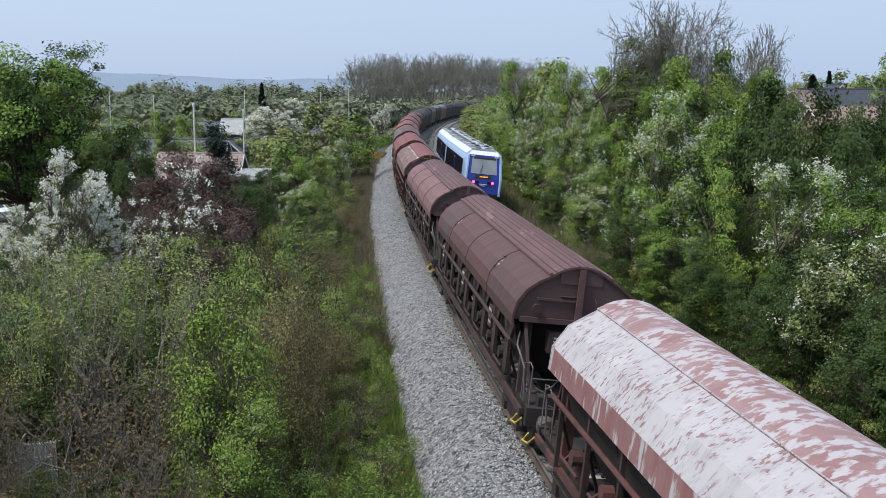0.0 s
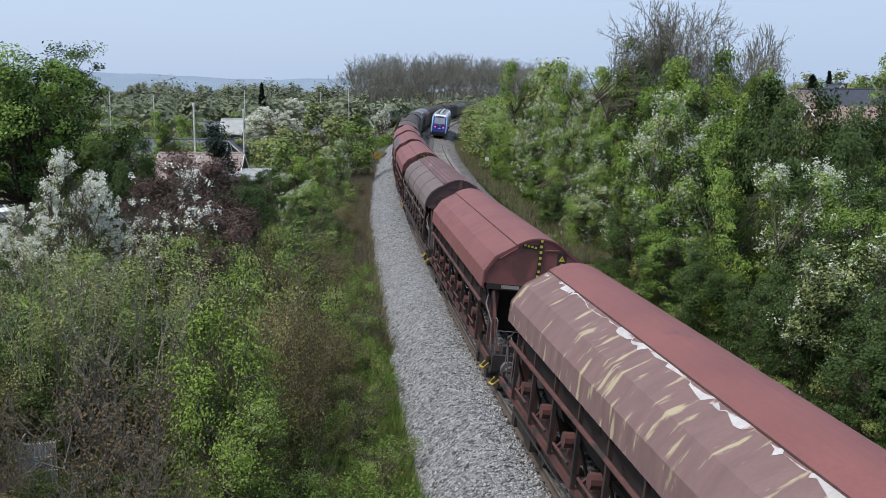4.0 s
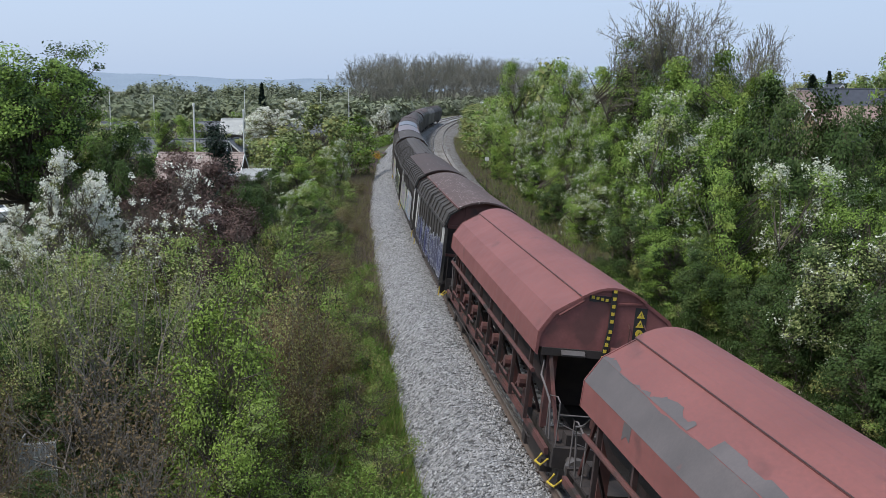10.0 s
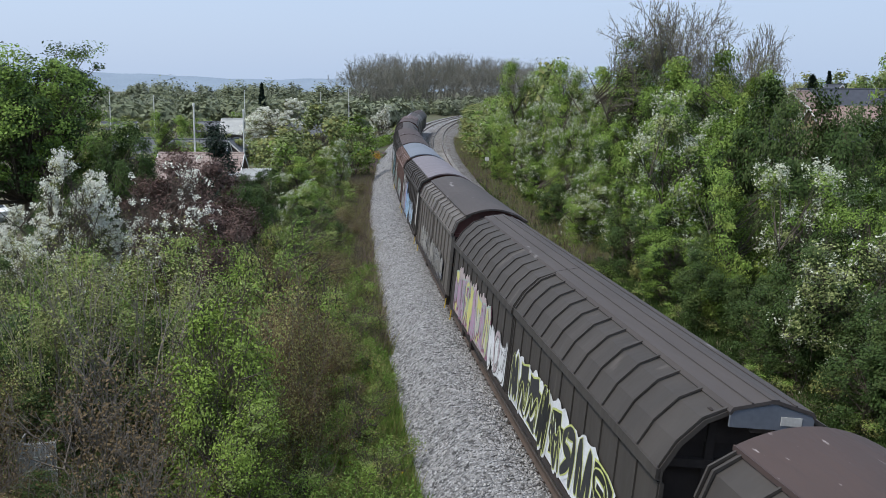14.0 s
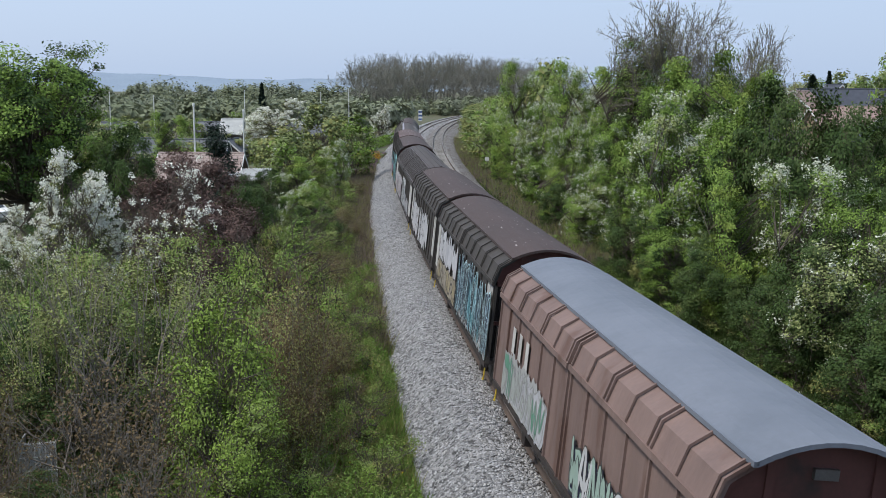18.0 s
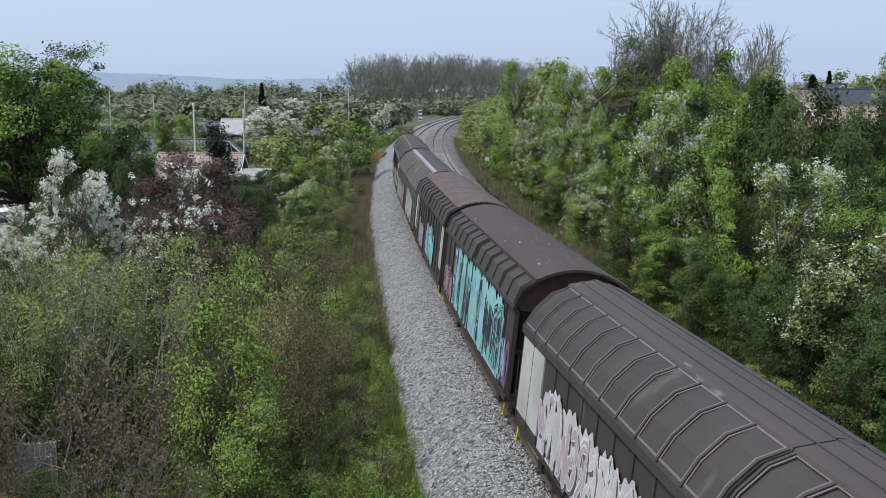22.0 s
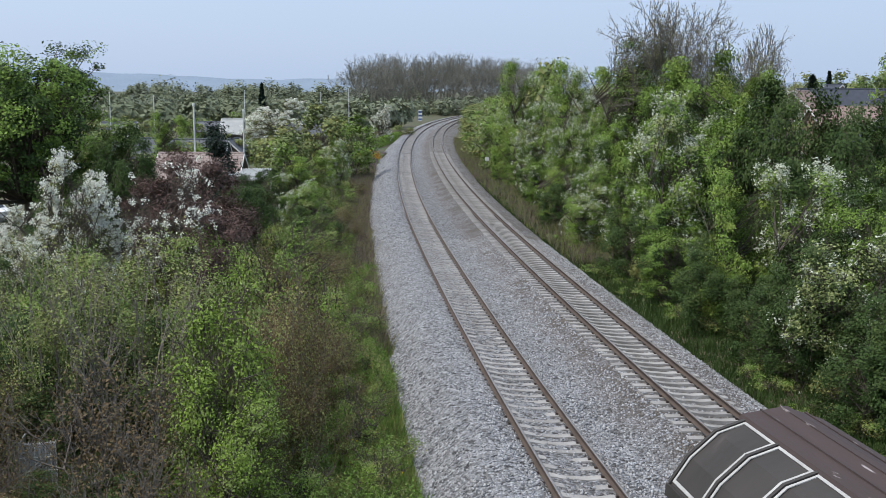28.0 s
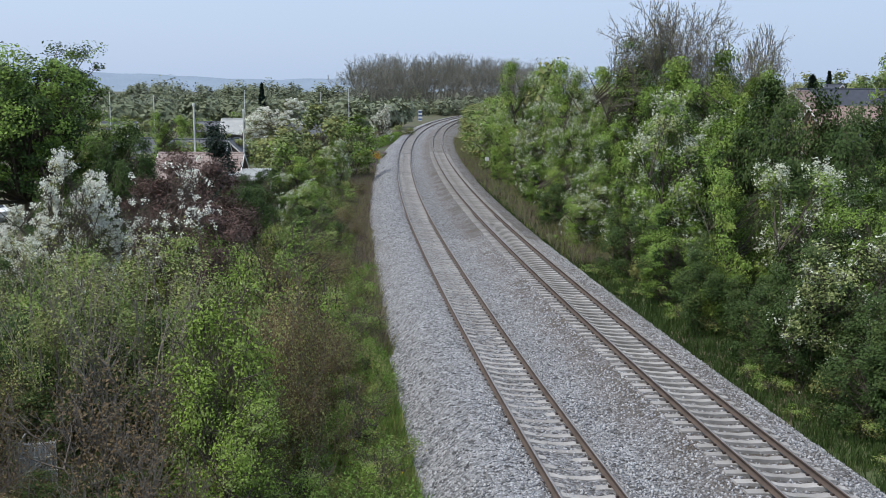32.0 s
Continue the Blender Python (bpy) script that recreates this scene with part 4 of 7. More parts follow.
def bare_wood(name, label, seed, spots, mats):
    """Many bare trees in one mesh, grown from a few forms turned and scaled."""
    g = np.random.default_rng(seed)
    forms = []
    for k in range(5):
        segs, tips = [((0, 0, -0.3), (0, 0, 7), 0.3, 0.22)], []
        for z in (4.5, 6.5, 7):
            e = g.normal(0, 0.55, 3) + (0, 0, 0.9)
            branching(g, (0, 0, z), e / np.linalg.norm(e), 5.6, 0.14, 3, segs, tips, 2, 0.06)
        segs = [(a, b, max(r0, 0.05), max(r1, 0.045)) for a, b, r0, r1 in segs]
        v, f = sticks(segs, 3)
        top = v[:, 2].max()
        forms.append((v / top, f, np.array(tips) / top))
    vs, fs, sl, base = [], [], [], 0
    for x, y, r, h in spots:
        v, f, tips = forms[g.integers(5)]
        a = g.uniform(0, 6.3)
        turn = np.array([[math.cos(a), -math.sin(a), 0], [math.sin(a), math.cos(a), 0], [0, 0, 1]])
        z0 = float(ground_z(x, y))
        k = (h * r, h * r, h)
        vs.append(v @ turn.T * k + (x, y, z0)), fs.append(f + base), sl.append(np.zeros(len(f)))
        base += len(v)
        p = np.repeat(tips @ turn.T * k + (x, y, z0), 2, 0)
        v, f = leaf_quads(p + g.normal(0, 0.5, p.shape), 0.16, g)
        vs.append(v), fs.append(f + base), sl.append(np.full(len(f), 1 + g.integers(len(mats) - 1)))
        base += len(v)
    ob = new(name, raw_mesh(name, np.concatenate(vs), np.concatenate(fs), [M[k] for k in mats], np.concatenate(sl)))
    return tagged(ob, label, "wood", kind="stuff")


g = np.random.default_rng(71)
spots = []
for j in range(150):
    u = j / 149
    d = 430 + 110 * g.uniform(0, 1) + 30 * u
    spots.append((-38 + u * 92 + g.normal(0, 2), d, g.uniform(0.8, 1.1), (g.uniform(21, 26) - 7 * max(0, u - 0.5)) * d / 480))
spots.append((-32, 420, 1.35, 22.0))
bare_wood("bare_wood", "stand of tall bare grey-brown trees", 72, spots, ("hazy_twig", "hazy_twig", "hazy_leaf"))
spots = [(-44 + 110 * g.uniform(0, 1), 400 + 60 * g.uniform(0, 1), g.uniform(2.5, 4.5), g.uniform(3.5, 8)) for j in range(120)]
woods("far_scrub", "scrub at the edge of a wood, paled for haze", 75, spots, 0.6, 14, ("hazy_leaf", "hazy_green", "hazy_leaf", "hazy_twig"))
spots = []
for j in range(440):
    d = 230 + 640 * g.uniform(0, 1) ** 1.1
    u = g.uniform(-0.46, -0.02)
    spots.append((u * d, d, g.uniform(2.6, 6.5), g.uniform(4.0, 8.0) + (g.uniform(0, 9) if d > 480 else 0)))
woods("far_trees", "distant trees in early spring green", 73, spots, 0.7, 24, ("hazy_leaf", "hazy_green", "hazy_green", "hazy_twig"))
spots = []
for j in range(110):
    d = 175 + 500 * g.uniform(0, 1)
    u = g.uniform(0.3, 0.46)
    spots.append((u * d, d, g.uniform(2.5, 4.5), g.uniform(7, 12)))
woods("far_trees", "distant garden trees in early spring green", 74, spots, 0.5, 16, ("hazy_leaf", "hazy_green", "hazy_twig", "hazy_twig"))
for j in range(46):
    d = R.uniform(100, 235)
    x = -R.uniform(0.085, 0.34) * d
    set_plant(R.choice((far_b, far_b, far_a)), x, d, R.uniform(1.8, 3.4) + 0.006 * d, R.uniform(1.5, 2.5), "rounded green garden shrub in spring leaf", "garden shrubs")

# wooded hills on the skyline, with distance haze in their colour
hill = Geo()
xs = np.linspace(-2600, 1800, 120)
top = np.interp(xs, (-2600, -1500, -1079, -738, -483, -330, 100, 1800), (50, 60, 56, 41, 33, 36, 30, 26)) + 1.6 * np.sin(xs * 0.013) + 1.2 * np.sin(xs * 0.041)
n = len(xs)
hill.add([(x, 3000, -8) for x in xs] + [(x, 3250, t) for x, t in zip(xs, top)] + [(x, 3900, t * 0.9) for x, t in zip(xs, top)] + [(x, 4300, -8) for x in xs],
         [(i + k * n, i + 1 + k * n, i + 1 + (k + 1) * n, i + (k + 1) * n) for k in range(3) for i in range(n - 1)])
tagged(new("backdrop", hill.mesh("backdrop", M["hill"])), "wooded hills on the horizon, coloured blue-grey for haze", "hills", kind="structure")

# ---- houses and small things ----
M["tile_pink"] = mat("faded_red_tile", (0.36, 0.29, 0.26), (0.27, 0.21, 0.19), 0.85, scale=1.5, fine=12, bump=0.1)
M["tile_orange"] = mat("orange_tile", (0.3, 0.215, 0.185), (0.24, 0.17, 0.15), 0.85, scale=1.5, fine=12, bump=0.1)
M["slate"] = mat("dark_slate_roof", (0.06, 0.068, 0.088), (0.045, 0.05, 0.066), 0.8, scale=1.5, fine=12, bump=0.1)
M["grey_roof"] = mat("pale_grey_roof", (0.42, 0.43, 0.42), (0.33, 0.34, 0.33), 0.8, scale=1.5, fine=12, bump=0.1)
M["felt"] = mat("dark_roofing_felt", (0.13, 0.14, 0.155), (0.1, 0.105, 0.12), 0.8, scale=1.2, fine=10)
M["brick"] = mat("yellow_brown_brick", (0.28, 0.2, 0.14), (0.22, 0.155, 0.11), 0.9, scale=2, fine=14)
M["timber"] = mat("dark_timber_wall", (0.1, 0.08, 0.07), (0.07, 0.055, 0.05), 0.85, fine=20)
M["blue_wall"] = mat("blue_painted_boards", (0.08, 0.13, 0.28), (0.06, 0.1, 0.22), 0.7, fine=20)
M["glass"] = mat("window_glass", (0.05, 0.06, 0.07), (0.04, 0.045, 0.05), 0.1, bump=0)
M["trim"] = mat("white_trim", (0.72, 0.72, 0.7), (0.6, 0.6, 0.58), 0.6, fine=30, bump=0.02)


def tiles(geo, x0, x1, y0, z0, y1, z1, rows, cols):
    """Rows of lapped tiles with rolled edges on one slope."""
    for r in range(rows):
        a, b = r / rows, (r + 1.12) / rows
        ya, za, yb, zb = y0 + (y1 - y0) * a, z0 + (z1 - z0) * a, y0 + (y1 - y0) * b, z0 + (z1 - z0) * b
        for c in range(cols):
            xa, xb = x0 + (x1 - x0) * c / cols, x0 + (x1 - x0) * (c + 1) / cols
            m = xa + (xb - xa) * 0.35
            geo.add([(xa, ya, za + 0.06), (m, ya, za + 0.11), (xb, ya, za + 0.06), (xa, yb, zb + 0.02), (m, yb, zb + 0.07), (xb, yb, zb + 0.02), (xa, ya, za), (m, ya, za + 0.03), (xb, ya, za)],
                    [(0, 1, 4, 3), (1, 2, 5, 4), (6, 7, 1, 0), (7, 8, 2, 1)])


def house(label, x, y, turn, lx, ly, wall_h, ridge_h, wall, roof, tiled=(0, 0), trim=True, windows=2, chimney=False, over=0.35):
    """A gabled house: ridge along its x axis, gables at both ends."""
    root = tagged(new("house"), label, "house")
    root.matrix_basis = pose(x, y, float(ground_z(x, y)) - 0.1, 0, 0, turn)
    a, b = lx / 2, ly / 2
    prof = [(-b, 0), (b, 0), (b, wall_h), (0, ridge_h - 0.12), (-b, wall_h)]
    part("wall", Geo().prism(prof, -a, a), wall, root)
    k = (ridge_h - wall_h) / b
    for s in (-1, 1):
        e = b + over
        g = Geo().prism([(0, ridge_h), (s * e, ridge_h - k * e), (s * e, ridge_h - k * e - 0.12), (0, ridge_h - 0.12)], -a - over, a + over)
        if tiled[0] and s < 0:
            tiles(g, -a - over, a + over, s * e, ridge_h - k * e, 0, ridge_h, *tiled)
        r = part("roof", g, roof, root)
        if trim:
            for q in (-1, 1):
                xx = q * (a + over)
                part("bargeboard", Geo().prism([(0, ridge_h + 0.05), (s * e, ridge_h - k * e + 0.05), (s * e, ridge_h - k * e - 0.18), (0, ridge_h - 0.18)], min(xx, xx + q * 0.05), max(xx, xx + q * 0.05)), M["trim"], r)
    part("ridge_cap", Geo().tube([(-a - over, 0, ridge_h + 0.02), (a + over, 0, ridge_h + 0.02)], 0.11, 8), roof, root)
    for j in range(windows):
        wx = -a + (j + 0.5) * lx / windows
        w = part("window", Geo().box(wx - 0.55, wx + 0.55, -b - 0.03, -b + 0.02, 0.95, min(2.0, wall_h - 0.15)), M["trim"], root)
        part("pane", Geo().box(wx - 0.47, wx + 0.47, -b - 0.045, -b - 0.034, 1.03, min(1.92, wall_h - 0.23)), M["glass"], w)
    if chimney:
        part("chimney", Geo().box(a * 0.4, a * 0.4 + 0.5, -0.25, 0.25, ridge_h - 0.4, ridge_h + 0.8).box(a * 0.4 - 0.05, a * 0.4 + 0.55, -0.3, 0.3, ridge_h + 0.7, ridge_h + 0.82), M["brick"], root)
    return root


house("garden house with a faded pink tiled roof", -18.9, 84.5, 0, 6.0, 4.4, 3.0, 4.6, M["timber"], M["tile_pink"], (9, 22))
house("dark garden shed with a felt roof", -34.2, 121, 10, 4.6, 4.0, 2.4, 4.1, M["timber"], M["felt"])
house("small cabin with a white-trimmed gable", -27.4, 141, 82, 4.2, 3.0, 1.9, 3.2, M["timber"], M["felt"])
house("low garden house with blue boards and a dark roof", -29.5, 128, 2, 7.5, 4.2, 2.3, 3.7, M["blue_wall"], M["felt"], windows=3)
house("garden house with a pale grey roof", -31.2, 161, 0, 2.6, 4.0, 3.4, 5.2, M["timber"], M["grey_roof"])
house("dark timber cabin with a low roof", -46.4, 151, -18, 5.4, 4.4, 2.2, 3.4, M["timber"], M["felt"])
house("dark timber cabin among trees", -52.5, 176, 12, 5.0, 4.4, 2.6, 4.2, M["blue_wall"], M["felt"])
house("small timber cabin with a dark felt roof", -40.0, 190, 0, 6, 4, 2.4, 3.8, M["timber"], M["felt"])
house("low cabin with a dark roof", -22.5, 175, 8, 6.5, 4.4, 2.4, 4.0, M["timber"], M["felt"])
house("brick house with a wide dark slate roof", 59.5, 156, -4, 17, 8.0, 6.2, 9.1, M["brick"], M["slate"], windows=5)
house("brick house with a white-trimmed slate gable", 58.0, 162, 86, 8, 6.6, 7.0, 9.9, M["brick"], M["slate"])
house("house with a faded brown tiled roof", 44.5, 136, 62, 12, 5.4, 6.6, 8.9, M["brick"], M["tile_orange"], (7, 26))
house("long house with a faded brown tiled roof", 46.5, 117, 4, 14, 5.0, 5.6, 7.3, M["brick"], M["tile_orange"], (7, 30), windows=4)
house("house with a dark slate gable and white bargeboards", 42.5, 103, 80, 6.5, 5.4, 4.4, 6.5, M["brick"], M["slate"])


def garden_frame(x, y):
    """A lean-to of white frames and corrugated sheets."""
    root = tagged(new("greenhouse"), "white-framed garden lean-to with pale corrugated sheets", "greenhouse")
    root.matrix_basis = pose(x, y, float(ground_z(x, y)), 0, 0, -6)
    for px in (-1.5, 0, 1.5):
        for py, hh in ((-1.2, 2.7), (1.2, 3.3)):
            part("post", Geo().box(px - 0.05, px + 0.05, py - 0.05, py + 0.05, -0.1, hh), M["trim"], root)
    for k in range(15):
        xa = -1.65 + 0.22 * k
        g = Geo().prism([(-1.4, 2.66), (-1.4, 2.74), (1.4, 3.44), (1.4, 3.36)], xa, xa + 0.13)
        g.prism([(-1.4, 2.63), (-1.4, 2.69), (1.4, 3.39), (1.4, 3.33)], xa + 0.13, xa + 0.22)
        part("roof_sheet", g, M["grey_roof"], root)
    part("front_wall", Geo().box(-1.5, 1.5, -1.22, -1.18, 0, 1.5), M["timber"], root)
    part("window", Geo().box(-1.4, 1.4, -1.21, -1.19, 1.55, 2.5), M["glass"], root)
    for px in (-0.75, 0.75):
        part("gable_frame", Geo().tube([(px - 0.6, -1.5, 2.3), (px, -1.5, 3.0), (px + 0.6, -1.5, 2.3)], 0.06, 4), M["trim"], root)


garden_frame(-14.9, 82)


def pole(x, y, height, lamp=True):
    root = tagged(new("lamp_post"), "slim pale grey lamp post", "lamp post", "lamp posts of the gardens")
    root.matrix_basis = pose(x, y, float(ground_z(x, y)))
    part("shaft", Geo().tube([(0, 0, -0.2), (0, 0, height * 0.5), (0, 0, height)], [0.08, 0.07, 0.06], 8), M["trim"], root)
    if lamp:
        part("lantern", Geo().tube([(0, 0, height), (0, 0, height + 0.12), (0, 0, height + 0.3)], [0.08, 0.11, 0.08], 8), M["trim"], root)


for x, y, hh in ((-20.2, 88, 8.2), (-39.9, 150, 8.4), (-52.1, 170, 8.6), (-22.1, 120, 7.1), (-19.1, 220, 9.0), (-36.5, 200, 9.0), (-27.0, 240, 8.5), (-30.2, 96, 3.2)):
    pole(x, y, hh, hh > 4)


def marker(x, y, label, w, hh, top):
    root = tagged(new("track_sign"), label, "railway sign")
    root.matrix_basis = pose(x, y, float(ground_z(x, y)))
    part("post", Geo().tube([(0, 0, -0.2), (0, 0, top)], 0.03, 6), M["timber"], root)
    part("plate", Geo().box(-w / 2, w / 2, -0.06, -0.04, top - hh, top), M["trim"], root)
    return root


marker(3.85, 95, "small white lineside plate on a post", 0.34, 0.3, 3.4)
board = marker(-5.4, 255, "blue and white striped lineside board", 0.9, 2.6, 4.4)
for k in range(3):
    part("stripe", Geo().box(-0.43, 0.43, -0.075, -0.061, 2.0 + 0.85 * k, 2.42 + 0.85 * k), M["blue_wall"], board)

crate = tagged(new("wire_crate"), "weathered white wire crate full of twigs", "crate")
crate.matrix_basis = pose(-9.6, 24.6, float(ground_z(-9.6, 24.6)), 0, 0, 12)
part("liner", Geo().box(-0.42, 0.42, -0.02, 0.02, 0, 1.1).box(-0.42, -0.39, -0.02, 0.8, 0, 1.1), M["grey_roof"], crate)
for k in range(8):
    part("wire", Geo().tube([(-0.42 + 0.12 * k, -0.05, 0), (-0.42 + 0.12 * k, -0.05, 1.15)], 0.012, 5), M["trim"], crate)
for k in range(4):
    part("wire", Geo().tube([(-0.44, -0.06, 0.1 + 0.33 * k), (0.44, -0.06, 0.1 + 0.33 * k)], 0.012, 5), M["trim"], crate)

car = tagged(new("car"), "white parked hatchback car", "car")
car.matrix_basis = pose(-33.6, 79, float(ground_z(-33.6, 79)), 0, 0, -35)
side = [(-2.0, 0.35), (2.0, 0.35), (2.05, 0.75), (1.2, 0.92), (0.45, 1.42), (-1.3, 1.45), (-1.95, 0.95)]
body = Geo()
body.add([(a, s * 0.85, z) for s in (-1, 1) for a, z in side], [tuple(range(7)), tuple(range(13, 6, -1))] + [(i, (i + 1) % 7, (i + 1) % 7 + 7, i + 7) for i in range(7)])
part("body", body, M["trim"], car)
part("windscreen", Geo().add([(1.14, -0.72, 0.97), (1.14, 0.72, 0.97), (0.5, 0.66, 1.4), (0.5, -0.66, 1.4), (1.16, -0.72, 0.99), (1.16, 0.72, 0.99), (0.52, 0.66, 1.42), (0.52, -0.66, 1.42)], [(0, 1, 2, 3), (4, 7, 6, 5), (0, 4, 5, 1), (2, 6, 7, 3)]), M["glass"], car)
for s in (-1, 1):
    part("side_window", Geo().add([(1.0, s * 0.858, 0.97), (0.42, s * 0.858, 1.36), (-1.2, s * 0.858, 1.38), (-1.7, s * 0.858, 0.97), (1.0, s * 0.84, 0.97), (0.42, s * 0.84, 1.36), (-1.2, s * 0.84, 1.38), (-1.7, s * 0.84, 0.97)], [(0, 1, 2, 3), (4, 7, 6, 5)]), M["glass"], car)
    for a in (-1.25, 1.25):
        part("wheel", Geo().wheel(a, s * 0.72, s * 0.88, 0.31, 0.31, 16), M["rail_side"], car)
    part("headlight", Geo().box(1.95, 2.04, s * 0.6 - 0.15, s * 0.6 + 0.15, 0.62, 0.76), M["glass"], car)

# ---- wagons ----
M["red"] = mat("red_paint", (0.22, 0.08, 0.072), (0.165, 0.06, 0.055), 0.66, scale=0.5, fine=18, bump=0.05, stain=(0.12, 0.05, 0.046), amount=0.24, stretch=(0.6, 1, 1), dent=0.45)
M["primer"] = mat("grey_primer", (0.115, 0.1, 0.1), (0.085, 0.076, 0.076), 0.7, scale=1.2, fine=20, bump=0.05, stain=(0.15, 0.07, 0.065), amount=0.12, stain_scale=1.5)
M["peel"] = mat("peeling_white_paint", (0.55, 0.53, 0.52), (0.4, 0.38, 0.37), 0.8, scale=2, fine=20, bump=0.1, stain=(0.28, 0.15, 0.14), amount=0.35, stain_scale=2.5)
M["seam"] = mat("dark_seam", (0.06, 0.036, 0.034), (0.04, 0.026, 0.025), 0.8, bump=0.02)
M["hose"] = mat("grey_rubber_hose", (0.16, 0.14, 0.135), (0.1, 0.09, 0.085), 0.6, bump=0.02)
M["red_pale"] = mat("chalky_red_paint", (0.2, 0.122, 0.114), (0.155, 0.092, 0.086), 0.75, scale=1.1, fine=18, bump=0.06, stain=(0.37, 0.31, 0.2), amount=0.34, stain_scale=1.5, stretch=(2.6, 0.8, 0.8), dent=0.50)
M["white_red"] = mat("white_crust_on_red", (0.47, 0.45, 0.46), (0.36, 0.34, 0.35), 0.9, scale=1.4, fine=9, bump=0.5, stain=(0.24, 0.15, 0.148), amount=0.42, stain_scale=7.5, stretch=(1.7, 0.9, 0.9), cover=(0.42, 0.4, 0.41), cover_amount=0.56, cover_scale=1.1, dent=0.50)
M["white_low"] = mat("red_with_white_runs", (0.22, 0.095, 0.09), (0.26, 0.14, 0.135), 0.85, scale=1.6, fine=12, bump=0.3, stain=(0.42, 0.39, 0.39), amount=0.42, stain_scale=1.9, stretch=(2.4, 1, 0.6))
M["white_roof"] = mat("red_roof_with_white_crust", (0.25, 0.13, 0.128), (0.33, 0.23, 0.23), 0.9, scale=0.9, fine=10, bump=0.4, stain=(0.42, 0.39, 0.4), amount=0.56, stain_scale=4.5, stretch=(1.4, 0.9, 0.8), cover=(0.27, 0.165, 0.16), cover_amount=0.42, cover_scale=0.6, dent=0.60)
M["brown"] = mat("brown_paint", (0.112, 0.05, 0.045), (0.075, 0.045, 0.042), 0.65, scale=0.35, fine=16, bump=0.06, stain=(0.08, 0.065, 0.062), amount=0.42, stain_scale=0.35, dent=0.45)
M["taupe"] = mat("dusty_brown_paint", (0.165, 0.128, 0.118), (0.125, 0.095, 0.088), 0.75, scale=0.5, fine=16, bump=0.06, stain=(0.1, 0.07, 0.065), amount=0.2, stretch=(1.5, 0.7, 0.7), dent=0.50)
M["rose"] = mat("dusty_rose_paint", (0.225, 0.122, 0.116), (0.17, 0.092, 0.088), 0.72, scale=0.7, fine=16, bump=0.06, stain=(0.1, 0.062, 0.058), amount=0.3, stain_scale=1.9, dent=0.50)
M["roof_red"] = mat("ribbed_red_roof", (0.15, 0.08, 0.077), (0.115, 0.062, 0.06), 0.68, scale=0.8, fine=14, bump=0.08, stain=(0.22, 0.13, 0.125), amount=0.25, stain_scale=1.5, stretch=(0.5, 2, 1), dent=0.35)
M["under"] = mat("grimy_underframe", (0.022, 0.018, 0.017), (0.042, 0.032, 0.028), 0.85, scale=3, fine=25, bump=0.2)
M["under_red"] = mat("grimy_red_frame", (0.12, 0.045, 0.039), (0.065, 0.031, 0.028), 0.8, scale=2, fine=25, bump=0.2, stain=(0.035, 0.025, 0.022), amount=0.45)
# darker than the end frames, for parts below the side sheets
M["under_side"] = mat("dark_side_frame", (0.06, 0.033, 0.03), (0.035, 0.024, 0.022), 0.8, scale=2, fine=25, bump=0.2, stain=(0.025, 0.02, 0.018), amount=0.4)
M["under_brown"] = mat("grimy_brown_frame", (0.075, 0.042, 0.038), (0.045, 0.03, 0.028), 0.8, scale=2, fine=25, bump=0.2, stain=(0.03, 0.023, 0.021), amount=0.4)
M["brown_end"] = mat("dark_brown_end_paint", (0.12, 0.07, 0.064), (0.085, 0.052, 0.049), 0.7, scale=0.8, fine=18, bump=0.08)
M["steel"] = mat("dull_steel", (0.22, 0.21, 0.2), (0.14, 0.12, 0.11), 0.5, 0.7)
M["tyre"] = mat("worn_wheel", (0.12, 0.1, 0.09), (0.08, 0.065, 0.06), 0.6, 0.5)
M["yellow"] = mat("yellow_paint", (0.62, 0.46, 0.05), (0.5, 0.36, 0.04), 0.6, fine=40, bump=0.02)
M["black"] = mat("black_paint", (0.02, 0.02, 0.02), (0.03, 0.028, 0.026), 0.6, bump=0.02)
M["white"] = mat("white_paint", (0.7, 0.7, 0.68), (0.55, 0.55, 0.52), 0.6, scale=2, fine=30, bump=0.03)
M["van"] = mat("grey_brown_paint", (0.054, 0.047, 0.041), (0.039, 0.034, 0.03), 0.75, scale=0.7, fine=14, bump=0.06, stretch=(1.6, 1, 0.5), stain=(0.085, 0.074, 0.066), amount=0.22, dent=0.30)
M["van_red"] = mat("brown_red_paint", (0.15, 0.056, 0.046), (0.1, 0.045, 0.038), 0.65, scale=0.8, fine=16, bump=0.06, stain=(0.05, 0.035, 0.03), amount=0.35)
M["van_rust"] = mat("faded_brick_paint", (0.2, 0.135, 0.115), (0.145, 0.098, 0.085), 0.7, scale=0.9, fine=16, bump=0.06, stretch=(1.6, 1, 0.5), stain=(0.12, 0.07, 0.055), amount=0.35, dent=0.35)
M["van_beige"] = mat("grey_beige_paint", (0.14, 0.125, 0.11), (0.1, 0.09, 0.08), 0.65, scale=0.7, fine=16, bump=0.05, stretch=(1.6, 1, 0.5), stain=(0.09, 0.075, 0.065), amount=0.3, dent=0.35)
M["cap"] = mat("brown_roof_paint", (0.064, 0.042, 0.037), (0.05, 0.035, 0.031), 0.74, scale=0.5, fine=12, bump=0.05, stain=(0.34, 0.3, 0.29), amount=0.14, stain_scale=4.5, stretch=(0.45, 2.4, 1), dent=0.35)
